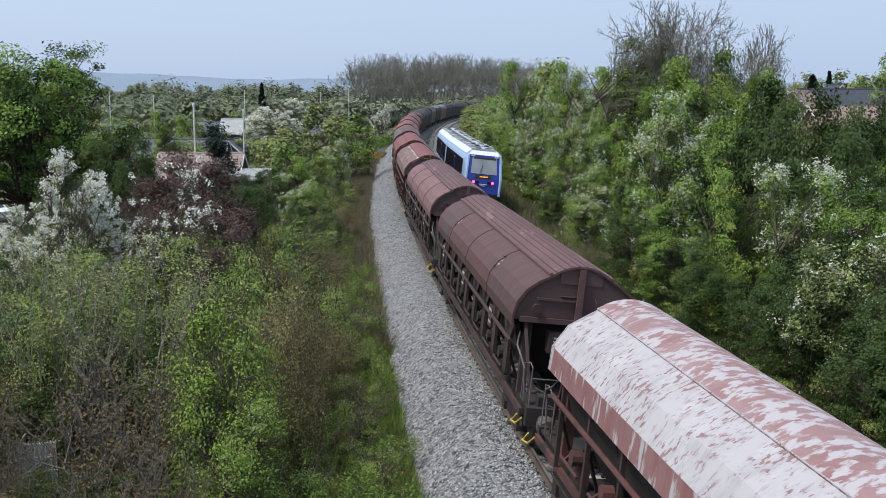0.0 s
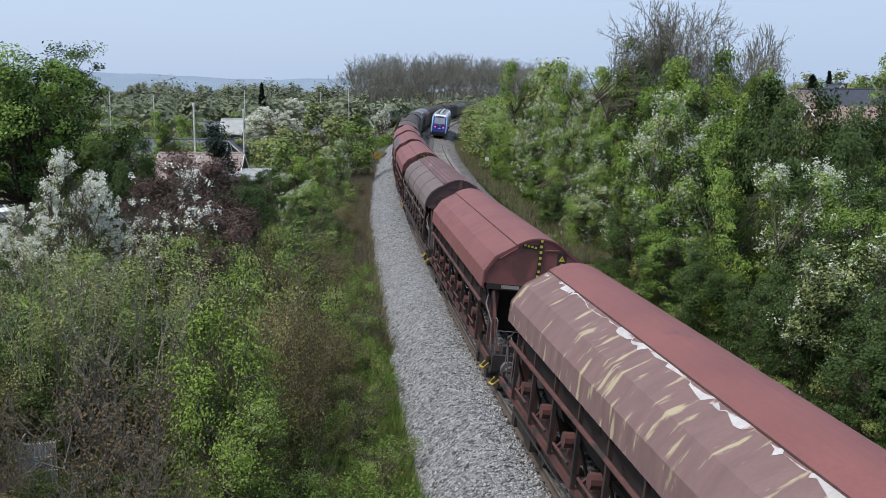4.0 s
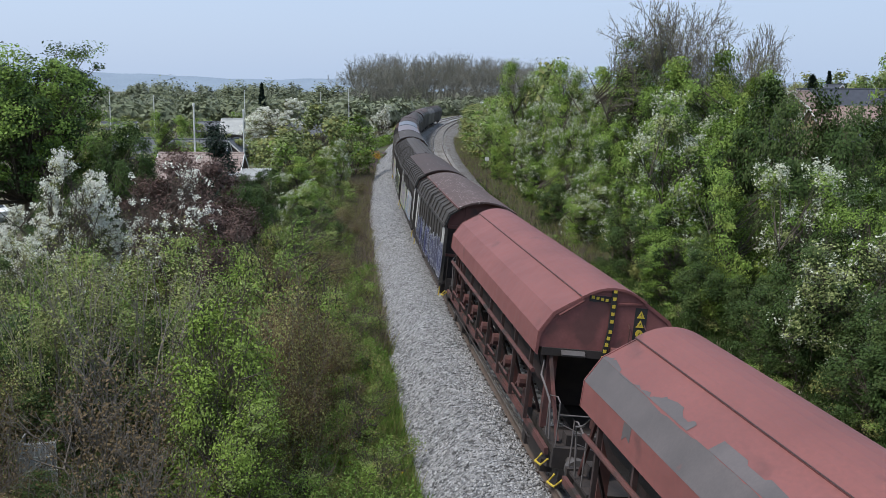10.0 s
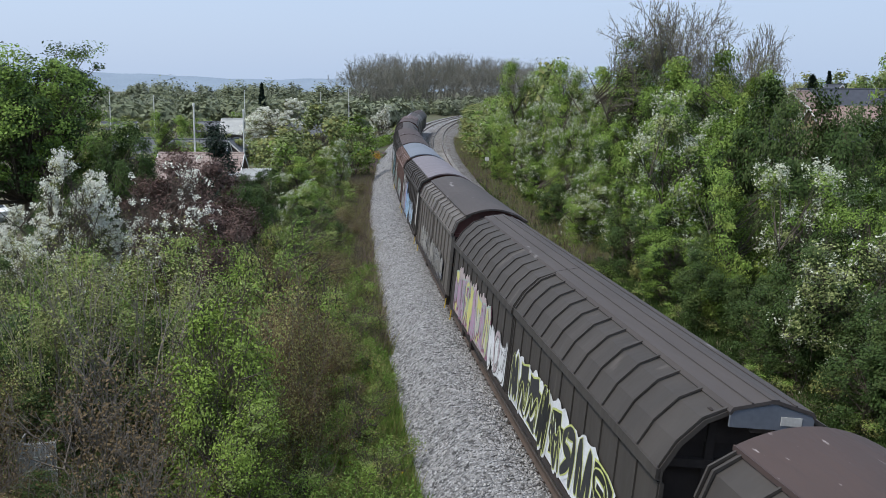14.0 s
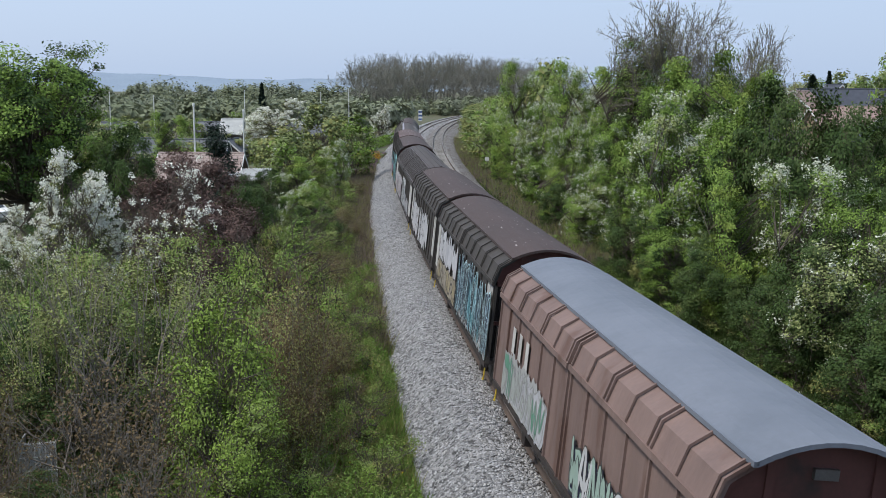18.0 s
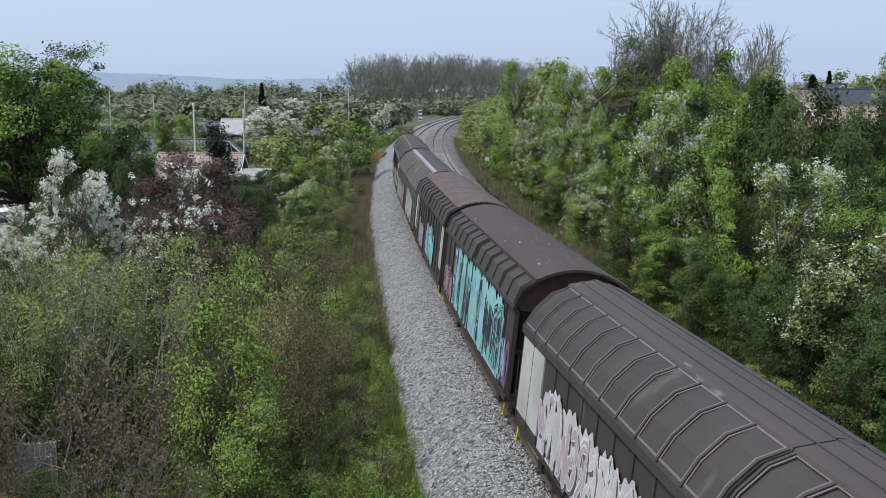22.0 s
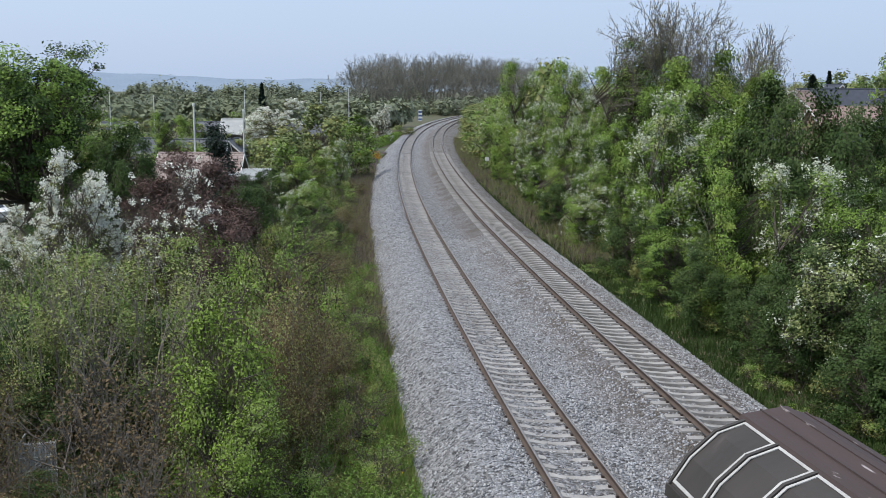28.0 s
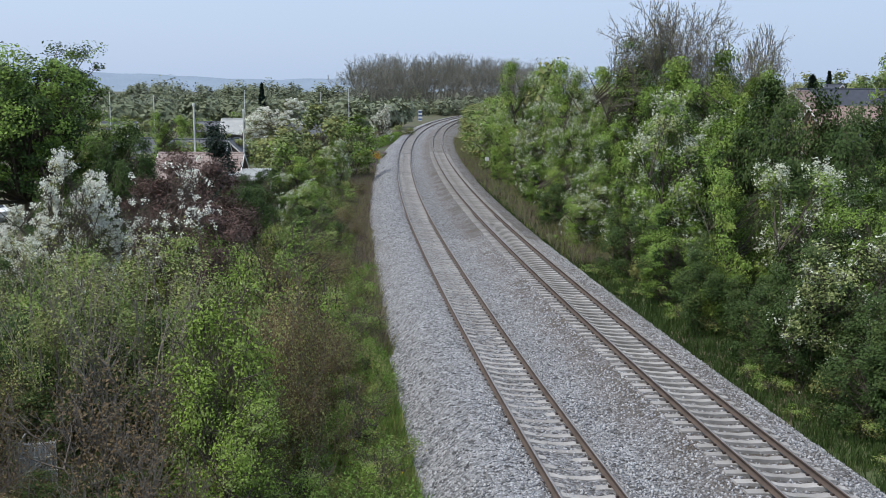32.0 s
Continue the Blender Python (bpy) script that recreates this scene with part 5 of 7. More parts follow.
M["cap_spot"] = mat("flaking_brown_roof", (0.088, 0.055, 0.048), (0.07, 0.047, 0.042), 0.72, scale=0.5, fine=12, bump=0.05, stain=(0.5, 0.42, 0.4), amount=0.27, stain_scale=12.0, stretch=(0.8, 1.2, 1), cover=(0.082, 0.052, 0.046), cover_amount=0.5, cover_scale=1.0, dent=0.35)
M["cap_light"] = mat("pale_mauve_roof", (0.165, 0.132, 0.133), (0.128, 0.1, 0.102), 0.42, scale=0.5, fine=12, bump=0.05, dent=0.35)
M["cap_blue"] = mat("blue_grey_roof", (0.16, 0.175, 0.205), (0.12, 0.135, 0.16), 0.5, scale=0.6, fine=12, bump=0.06, dent=0.35)
M["cap_grey"] = mat("grey_roof_paint", (0.068, 0.057, 0.052), (0.053, 0.045, 0.042), 0.75, scale=0.5, fine=12, bump=0.05, stain=(0.2, 0.19, 0.185), amount=0.12, stain_scale=1.5, stretch=(0.4, 2, 1), dent=0.35)
M["stripe"] = mat("pale_mauve_paint", (0.3, 0.29, 0.33), (0.22, 0.21, 0.24), 0.5, scale=0.8, fine=14, bump=0.03, stain=(0.16, 0.14, 0.14), amount=0.3, stain_scale=1.5, stretch=(0.5, 1, 1))
M["scribble"] = mat("pale_yellow_spray", (0.5, 0.5, 0.25), (0.42, 0.42, 0.2), 0.6, bump=0.02)
M["edge_beige"] = mat("rubbed_beige_edge", (0.26, 0.245, 0.22), (0.17, 0.155, 0.14), 0.6, scale=2, fine=20, bump=0.03)
M["panel_white"] = mat("dirty_white_panel", (0.5, 0.49, 0.46), (0.36, 0.35, 0.33), 0.65, scale=1.2, fine=20, bump=0.04)
SPRAY = {}


def spray(c):
    if c not in SPRAY:
        SPRAY[c] = mat("spray_paint", c, tuple(v * 0.8 for v in c), 0.5, scale=2.5, fine=30, bump=0.02)
    return SPRAY[c]


def frame_parts(root, L, bogies, metal, red=False):
    """Underframe, axles, buffers and couplings."""
    g = Geo().box(-L / 2 + 0.65, L / 2 - 0.65, 0.95, 1.1, 0.98, 1.24)
    g.box(-L / 2 + 0.65, L / 2 - 0.65, -1.1, -0.95, 0.98, 1.24).box(-L / 2 + 0.62, -L / 2 + 0.78, -1.25, 1.25, 0.88, 1.3).box(L / 2 - 0.78, L / 2 - 0.62, -1.25, 1.25, 0.88, 1.3)
    g.box(-L / 2 + 0.7, L / 2 - 0.7, -0.25, 0.25, 0.95, 1.2)
    part("underframe", g, metal, root)
    for e in (-1, 1):
        for s in (-0.875, 0.875):
            b = Geo().tube([(e * (L / 2 - 0.62), s, 1.05), (e * (L / 2 - 0.2), s, 1.05)], 0.1, 10)
            b.tube([(e * (L / 2 - 0.2), s, 1.05), (e * (L / 2 - 0.02), s, 1.05)], 0.22, 14)
            part("buffer", b, M["steel"], root)
        c = Geo().tube([(e * (L / 2 - 0.6), 0, 1.0), (e * (L / 2 - 0.25), 0, 0.92), (e * (L / 2 + 0.02), 0, 0.8)], 0.05, 6)
        c.tube([(e * (L / 2 - 0.6), 0.45, 0.9), (e * (L / 2 - 0.3), 0.5, 0.6), (e * (L / 2), 0.42, 0.75)], 0.03, 5)
        part("coupling", c, M["under"], root)
    axles = []
    if bogies:
        for e in (-1, 1):
            bx = e * (L / 2 - 3.0)
            b = Geo()
            for s in (-1.02, 1.02):
                b.add([(bx + a, s + t, z) for t in (-0.07, 0.07) for a, z in ((-1.35, 0.55), (-1.35, 0.68), (-0.6, 0.85), (0.6, 0.85), (1.35, 0.68), (1.35, 0.55), (0.5, 0.38), (-0.5, 0.38))],
                      [tuple(range(8)), tuple(range(15, 7, -1))] + [(i, (i + 1) % 8, (i + 1) % 8 + 8, i + 8) for i in range(8)])
                for a in (-0.9, 0.9):
                    b.box(bx + a - 0.16, bx + a + 0.16, s - 0.13, s + 0.13, 0.34, 0.62)
            b.box(bx - 0.25, bx + 0.25, -1.0, 1.0, 0.6, 0.95)
            part("bogie", b, M["under"], root)
            axles += [bx - 0.9, bx + 0.9]
    else:
        axles = [-(L / 2 - 3.3), L / 2 - 3.3]
        for bx in axles:
            for s in (-1.06, 1.06):
                b = Geo().box(bx - 0.18, bx + 0.18, s - 0.1, s + 0.1, 0.3, 0.66)
                b.add([(bx + a, s + t, z) for t in (-0.05, 0.05) for a, z in ((-0.75, 0.84), (0, 0.7), (0.75, 0.84), (0.75, 0.9), (0, 0.8), (-0.75, 0.9))],
                      [tuple(range(6)), tuple(range(11, 5, -1))] + [(i, (i + 1) % 6, (i + 1) % 6 + 6, i + 6) for i in range(6)])
                part("axle_box", b, M["under"], root)
    for bx in axles:
        w = Geo().wheel(bx, -0.82, -0.69, 0.46, 0.46).wheel(bx, 0.69, 0.82, 0.46, 0.46).wheel(bx, -0.69, 0.69, 0.46, 0.08, 8)
        part("wheelset", w, M["tyre"], root)


HOP = [(1.53, 2.86), (1.51, 3.32), (1.24, 3.75), (0.66, 4.12)]
HOP_ROUND = [(1.51, 2.82), (1.55, 3.1), (1.48, 3.42), (1.28, 3.73), (0.99, 3.96), (0.66, 4.12)]


def slope_plate(prof, e, b, top, lean):
    """An end plate that leans inwards towards its foot."""
    v = [(e * (b - 0.05 - q - lean * (top - z)), y, z) for q in (0, 0.06) for y, z in prof]
    n = len(prof)
    return Geo().add(v, [tuple(range(n)), tuple(range(2 * n - 1, n - 1, -1))] + [(i, (i + 1) % n, (i + 1) % n + n, i + n) for i in range(n)])


def bars(x, e, lift, thick):
    """The two x values of a plate laid on an end wall."""
    return min(x + e * lift, x + e * (lift + thick)), max(x + e * lift, x + e * (lift + thick))


def worn_band(root, seed, b, facet, lo, hi, ragged, m, name, label, gaps=0.0):
    """A ragged-edged coat of other paint on one long facet of a side sheet; lo and hi run across the facet."""
    g = random.Random(seed)
    (y0, z0), (y1, z1) = facet
    k = math.hypot(y1 - y0, z1 - z0)
    ny, nz = (z1 - z0) / k * 0.005, -(y1 - y0) / k * 0.005
    geo = Geo()
    x, t, u, on = -b + 0.02, hi, lo, True
    while x < b - 0.1:
        w = min(g.choice((0.06, 0.1, 0.18, 0.5)), b - 0.02 - x)
        t2 = min(max(t + g.uniform(-1, 1) * ragged, hi - 1.6 * ragged), hi + 1.6 * ragged, )
        t2, u2 = min(t2, 1.0), max(lo + g.uniform(-1, 1) * ragged * (lo > 0), 0.0)
        if g.random() < 0.12:
            on = g.random() >= gaps
        if on:
            geo.add([(xx, y0 + (y1 - y0) * q + ny, z0 + (z1 - z0) * q + nz) for xx, q in ((x, u), (x + w, u2), (x + w, t2), (x, t))], [(0, 1, 2, 3)])
        x, t, u = x + w, t2, u2
    me = bpy.data.meshes.new(name)
    me.from_pydata(geo.v, [], geo.f)
    me.materials.append(m)
    return part(name, me, None, root, label)


def hopper(label, L, skin, roof, old=False, lower=None, sign_y=-0.62, clamps=False):
    root = tagged(new("hopper_wagon"), label, "freight wagon", "wagons of the freight train")
    b = L / 2 - 2.0
    hop = HOP_ROUND if old else HOP
    metal = M["under_brown"] if old else M["under_red"]
    for s in (1, -1):
        def sheet(name, pr, m):
            return part(name, Geo().prism([(s * y, z) for y, z in pr] + [(s * (y - 0.05), z - 0.04) for y, z in pr[::-1]], -b, b), m, root, smooth=False)
        if lower:
            sheet("side_sheet", hop[1:], skin)
            sheet("lower_side_sheet", hop[:2], lower)
        else:
            sheet("side_sheet", hop, skin)
        for x in ((-0.52 * b, 0.0, 0.52 * b) if old else (-b + 0.03, b - 0.03)):
            pr = [(s * (y + 0.01), z + 0.01) for y, z in hop]
            seam = part("seam", Geo().prism(pr + [(y * 0.97, z - 0.03) for y, z in pr[::-1]], x - 0.018, x + 0.018), M["seam"] if old else skin, root)
            if clamps and s > 0 and abs(x) > 0.3 * b:
                for q in (0.25, 0.75):
                    y, z = hop[2][0] * (1 - q) + hop[4][0] * q, hop[2][1] * (1 - q) + hop[4][1] * q
                    part("clamp", Geo().box(x - 0.22, x + 0.22, y - 0.02, y + 0.03, z + 0.01, z + 0.04).box(x - 0.035, x + 0.035, y - 0.02, y + 0.045, z - 0.14, z + 0.06), M["black"], seam, "black clamp")
                y, z = hop[3]
                part("tag_plate", Geo().add([(x + a, y + c, z + d) for a in (-0.3, -0.12) for c, d in ((0.05, -0.06), (-0.06, 0.05), (-0.08, 0.03), (0.03, -0.08))], [(0, 1, 2, 3), (7, 6, 5, 4), (0, 4, 5, 1), (1, 5, 6, 2), (2, 6, 7, 3), (3, 7, 4, 0)]), M["panel_white"], seam, "worn white tag plate")
    arch = [(-0.7 + 1.4 * k / 8, 4.13 + 0.24 * (1 - (-1 + 2 * k / 8) ** 2)) for k in range(9)]
    g = Geo().shell(arch, -b - 0.03, b + 0.03, 0.05)
    flap = part("roof_flap", g, roof, root)
    if old:
        for k in range(8):
            y, z = arch[k][0] + 0.09, (arch[k][1] + arch[k + 1][1]) / 2
            part("roof_rib", Geo().box(-b, b, y - 0.02, y + 0.02, z - 0.01, z + 0.02), roof, flap)
    if old:
        for y in (-0.73, 0.73):
            part("roof_lip", Geo().tube([(-b, y, 4.12), (b, y, 4.12)], 0.045, 6), roof, root)
    else:
        part("roof_hinge", Geo().tube([(-b, 0.69, 4.132), (b, 0.69, 4.132)], 0.011, 5).tube([(-b, -0.69, 4.132), (b, -0.69, 4.132)], 0.011, 5), M["seam"] if not lower else skin, root)
    rim = [(y - 0.03, z - 0.03) for y, z in hop]
    prof = [(-y, z) for y, z in rim] + [(y, z - 0.04) for y, z in arch[1:-1]] + rim[::-1]
    prof = [(y, max(z, 3.0)) for y, z in prof]
    for e in (-1, 1):
        x = e * (b - 0.06)
        if old:
            plate = part("end_plate", slope_plate(prof, e, b, 4.37, 0.02), M["brown_end"], root)
            part("roof_end", Geo().prism([(y, z - 0.02) for y, z in arch[1:-1]] + [(0.5, 3.92), (-0.5, 3.92)], *bars(x, e, 0.0, 0.03)), roof, flap)
            part("end_post", Geo().box(*bars(x, e, 0.02, 0.1), -0.07, 0.07, 2.3, 4.3), roof, root)
            part("end_rail", Geo().box(*bars(x, e, 0.02, 0.06), -1.36, 1.36, 2.96, 3.08).box(*bars(x, e, 0.01, 0.04), 0.07, 1.0, 3.5, 3.55), M["brown_end"], root)
            part("end_pipe", Geo().tube([(x + e * 0.0, 1.0, 3.3), (x + e * 0.18, 1.0, 3.3)], 0.1, 10).tube([(x + e * 0.18, 1.0, 3.3), (x + e * 0.2, 1.0, 3.3)], 0.12, 10), metal, root)
            part("brake_wheel", Geo().tube([(x + e * 0.34, -0.1 + 0.27 * math.cos(a), 2.35 + 0.27 * math.sin(a)) for a in np.linspace(0, 2 * math.pi, 17)], 0.018, 5).tube([(x, -0.1, 2.35), (x + e * 0.34, -0.1, 2.35)], 0.03, 6), M["under_brown"], root)
            box = part("valve_box", Geo().box(*bars(x, e, -0.3, 0.35), 0.12, 0.62, 2.25, 2.75), M["under_brown"], root)
            part("lettering_bar", Geo().box(*bars(x, e, 0.052, 0.006), 0.2, 0.5, 2.6, 2.64).box(*bars(x, e, 0.052, 0.006), 0.25, 0.5, 2.52, 2.55), M["panel_white"], box, "worn white lettering bars")
            part("end_arm", Geo().tube([(x + e * 0.03, 0.05, 3.62), (x + e * 0.03, 0.42, 3.62), (x - e * 0.1, 0.46, 3.55)], 0.03, 5), metal, root)
        else:
            plate = part("end_plate", Geo().prism(prof, x - 0.03, x + 0.03), M["red"] if not lower and skin != M["red_pale"] else M["brown_end"], root)
            part("end_post", Geo().box(*bars(x, e, 0.03, 0.05), -0.055, 0.055, 3.5, 4.36).add(
                [(xx, y, z) for xx in bars(x, e, 0.03, 0.05) for y, z in ((-0.055, 3.5), (0.055, 3.5), (0.15, 2.75), (0.04, 2.75))],
                [(0, 1, 2, 3), (7, 6, 5, 4), (0, 4, 5, 1), (1, 5, 6, 2), (2, 6, 7, 3), (3, 7, 4, 0)]), M["black"], root)
            for k in range(5):
                part("marking_block", Geo().box(*bars(x, e, 0.082, 0.008), -0.035, 0.035, 4.26 - 0.16 * k, 4.33 - 0.16 * k), M["yellow"], root)
                part("marking_block", Geo().box(*bars(x, e, 0.082, 0.008), -0.03 + 0.022 * k, 0.04 + 0.022 * k, 3.4 - 0.14 * k, 3.47 - 0.14 * k), M["yellow"], root)
            for k in range(4):
                part("marking_block", Geo().box(*bars(x, e, 0.045, 0.012), 0.12 + 0.1 * k, 0.18 + 0.1 * k, 4.06 + 0.015 * k, 4.12 + 0.015 * k), M["yellow"], root)
            part("marking_back", Geo().box(*bars(x, e, 0.03, 0.012), 0.06, 0.52, 4.04, 4.17), M["black"], root)
            part("stiffener", Geo().tube([(x + e * 0.04, 0.62, 4.06), (x + e * 0.04, 1.12, 3.7)], 0.03, 5), M["red"], root)
            part("stiffener", Geo().tube([(x + e * 0.04, -0.1, 4.02), (x + e * 0.04, -0.62, 4.06)], 0.03, 5), M["red"], root)
            part("end_pipe", Geo().tube([(x + e * 0.1, -0.05, 3.0), (x + e * 0.1, -1.25, 3.0)], 0.11, 10), M["red"], root)
            part("end_beam", Geo().box(*bars(x, e, -0.02, 0.1), -1.4, 1.4, 2.84, 3.0), M["under"], root)
            part("name_plate", Geo().add([(x + e * 0.1, y, z) for y, z in ((0.5, 2.98), (1.0, 2.98))] + [(x + e * 0.2, y, 2.9) for y in (0.5, 1.0)] + [(x + e * 0.08, y, z) for y, z in ((0.5, 2.94), (1.0, 2.94))] + [(x + e * 0.18, y, 2.86) for y in (0.5, 1.0)],
                                         [(0, 1, 3, 2), (4, 6, 7, 5), (0, 4, 5, 1), (2, 3, 7, 6), (0, 2, 6, 4), (1, 5, 7, 3)]), M["steel"], root, "grey steel plate")
            box = part("brake_box", Geo().box(*bars(x, e, -0.1, 0.3), -0.42, 0.22, 2.2, 2.55).box(*bars(x, e, -0.1, 0.22), -0.34, 0.14, 1.3, 2.2), M["under_red"], root)
            part("slot", Geo().box(*bars(x, e, 0.2, 0.012), -0.3, 0.1, 2.42, 2.5), M["black"], box)
            part("brake_wheel", Geo().tube([(x + e * 0.32, -0.1 + 0.22 * math.cos(a), 2.16 + 0.22 * math.sin(a)) for a in np.linspace(0, 2 * math.pi, 15)], 0.016, 5), M["under_red"], root)
        if not old:
            part("sign_back", Geo().box(*bars(x, e, 0.03, 0.01), sign_y - 0.13, sign_y + 0.13, 3.3, 3.98), M["black"], root)
        for j in range(1 if old else 3):
            lift = 0.042 if not old else 0.016
            y, z = (-0.62, 3.2) if old else (sign_y, 3.84 - 0.2 * j)
            xx = x + e * lift
            sgn = Geo()
            if j < 2:
                sgn.add([(xx + q, y + a, z + c) for q in (0, e * 0.012) for a, c in ((-0.085, -0.07), (0.085, -0.07), (0, 0.085))], [(0, 1, 2), (3, 5, 4), (0, 3, 4, 1), (1, 4, 5, 2), (2, 5, 3, 0)])
            else:
                sgn.tube([(xx, y, z), (xx + e * 0.012, y, z)], 0.08, 12)
            plate = part("warning_sign", sgn, M["yellow"], root, "yellow warning plate")
            part("bolt_mark", Geo().add([(xx + e * 0.015, y + a, z + c) for a, c in ((0.0, 0.045), (-0.02, -0.01), (0.0, -0.005), (-0.005, -0.055), (0.022, 0.005), (0.004, 0.002))], [(0, 1, 2, 5), (5, 2, 3, 4)]), M["black"], plate)
        lad = Geo()
        for y in (-0.38, -0.72):
            lad.tube([(x + e * 0.16, y, 1.3), (x + e * 0.16, y, 3.55), (x + e * 0.03, y, 3.62)], 0.014, 5)
        for k in range(7):
            lad.tube([(x + e * 0.16, -0.38, 1.5 + 0.3 * k), (x + e * 0.16, -0.72, 1.5 + 0.3 * k)], 0.011, 5)
        part("ladder", lad, metal, root)
        xa = e * (L / 2 - 0.7)
        part("platform", Geo().box(min(xa, e * b), max(xa, e * b), -1.2, 1.2, 1.2, 1.26), M["under"], root)
        for y in (-1.2, 1.2):
            part("handrail", Geo().tube([(xa, y, 1.25), (xa, y, 2.2), (xa - e * 0.25, y, 2.25), (xa - e * 0.9, y, 2.1), (xa - e * 0.9, y, 1.25)], 0.016, 5), M["hose"], root)
            part("grab_bar", Geo().tube([(xa, y, 1.95), (xa, y * 0.25, 1.95), (xa, y * 0.25, 1.25)], 0.015, 5), M["hose"], root)
        for y in (-1.08, 1.08):
            p = Geo().box(e * (b - 0.35) - 0.09, e * (b - 0.35) + 0.09, y - 0.1, y + 0.1, 1.2, 3.0)
            p.tube([(e * (b - 0.15), y * 1.1, 2.95), (e * (b + 0.95), y, 1.3)], 0.045, 5)
            part("end_brace", p, metal, root)
        part("hose", Geo().tube([(e * (b - 0.1), 1.3, 2.7), (e * (b + 0.15), 1.38, 2.45), (e * (b + 0.6), 1.36, 2.3), (e * (b + 0.8), 1.28, 2.05), (e * (b + 0.8), 1.22, 1.3)], 0.022, 6), M["hose"], root, "grey hose")
        part("cable", Geo().tube([(xa, 1.1, 1.75), (xa + e * 0.1, 0.7, 1.6), (xa + e * 0.1, 0.2, 1.58), (xa, -0.3, 1.7)], 0.014, 5), M["hose"], root)
        part("end_valve", Geo().box(*bars(xa, e, -0.5, 0.35), 0.55, 0.95, 1.26, 1.5).tube([(xa - e * 0.2, 0.2, 1.4), (xa - e * 0.2, 0.5, 1.45)], 0.09, 8), M["under"], root)
        part("shunting_step", Geo().tube([(xa - 0.22, 1.36, 1.12), (xa - 0.2, 1.5, 0.98), (xa + 0.2, 1.52, 0.92), (xa + 0.26, 1.38, 1.06)], 0.024, 6), M["yellow"], root, "bent yellow shunting handle")
    n = 4
    w = 2 * (b - 0.6) / n
    for k in range(n):
        x0 = -b + 0.6 + k * w
        part("hopper_funnel", Geo().add([(x0, -1.4, 2.9), (x0 + w, -1.4, 2.9), (x0 + w, 1.4, 2.9), (x0, 1.4, 2.9), (x0 + w * 0.3, -0.7, 1.35), (x0 + w * 0.7, -0.7, 1.35), (x0 + w * 0.7, 0.7, 1.35), (x0 + w * 0.3, 0.7, 1.35)],
                [(0, 1, 5, 4), (1, 2, 6, 5), (2, 3, 7, 6), (3, 0, 4, 7), (4, 5, 6, 7), (0, 3, 2, 1)]), M["under"], root)
    rr = random.Random(7)
    for s in (1, -1):
        y0, y1 = min(s * 1.36, s * 1.44), max(s * 1.36, s * 1.44)
        m = 9 if old else 8
        for k in range(m):
            x = -b + 0.9 + k * (2 * b - 1.8) / (m - 1)
            st = Geo().box(x - (0.22 if old else 0.045), x + (0.22 if old else 0.045), y0, y1, 1.55 if old else 1.2, 2.86)
            if old:
                st.add([(x + a, yy, z) for yy in (y0, y1) for a, z in ((-0.22, 2.3), (-0.75, 2.86), (0.75, 2.86), (0.22, 2.3))], [(0, 1, 2, 3), (7, 6, 5, 4), (0, 4, 5, 1), (1, 5, 6, 2), (2, 6, 7, 3), (3, 7, 4, 0)])
            st.tube([(x, s * 1.4, 2.2), (x + 0.4, s * 1.0, 1.25)], 0.04, 5)
            part("stanchion", st, M["under_side"], root)
            if k < m - 1:
                part("flap_lever", Geo().wheel(x + 0.6, min(s * 1.3, s * 1.5), max(s * 1.3, s * 1.5), 1.9 + rr.uniform(-0.1, 0.1), 0.15, 10).tube([(x + 0.6, s * 1.46, 1.9), (x + 1.15, s * 1.46, 1.55)], 0.045, 5)
                     .box(x + 0.5, x + 0.95, min(s * 1.15, s * 1.3), max(s * 1.15, s * 1.3), 1.3, 1.75), M["under"] if old else M["under_red"], root)
                part("shaft", Geo().tube([(x + 0.1, s * 1.5, 1.62), (x + 1.25, s * 1.5, 1.62)], 0.03, 6), metal, root)
                if old and k % 3 == 1:
                    info = part("data_panel", Geo().box(x + 0.45, x + 1.0, min(s * 1.4, s * 1.46), max(s * 1.4, s * 1.46), 2.05, 2.6), M["under_brown"], root)
                    part("lettering_bar", Geo().box(x + 0.5, x + 0.95, min(s * 1.46, s * 1.464), max(s * 1.46, s * 1.464), 2.48, 2.54).box(x + 0.5, x + 0.8, min(s * 1.46, s * 1.464), max(s * 1.46, s * 1.464), 2.32, 2.38).box(x + 0.5, x + 0.9, min(s * 1.46, s * 1.464), max(s * 1.46, s * 1.464), 2.16, 2.22),
                         M["panel_white"], info, "worn white lettering bars")
        part("sill", Geo().box(-L / 2 + 0.9, L / 2 - 0.9, min(s * 1.28, s * 1.36), max(s * 1.28, s * 1.36), 1.06, 1.2), metal, root)
        part("side_pipe", Geo().tube([(-b + 0.3, s * 1.47, 2.42), (b - 0.3, s * 1.47, 2.42)], 0.05, 8), metal, root)
        part("side_plate", Geo().add([(x, s * y, z) for x in (-b + 0.4, b - 0.4) for y, z in ((1.34, 2.9), (1.0, 1.9), (0.96, 1.92), (1.3, 2.9))], [(0, 1, 5, 4), (1, 2, 6, 5), (2, 3, 7, 6), (3, 0, 4, 7), (0, 3, 2, 1), (4, 5, 6, 7)]), M["under_side"], root)
        part("brake_rod", Geo().tube([(-b + 0.4, s * 1.36, 0.92), (b - 0.4, s * 1.36, 0.92)], 0.02, 5), M["under"], root)
        for q in (-0.35, 0.1, 0.4):
            part("air_tank", Geo().tube([(q * b, s * 0.95, 0.78), (q * b + 1.1, s * 0.95, 0.78)], 0.2, 12), M["under"], root)
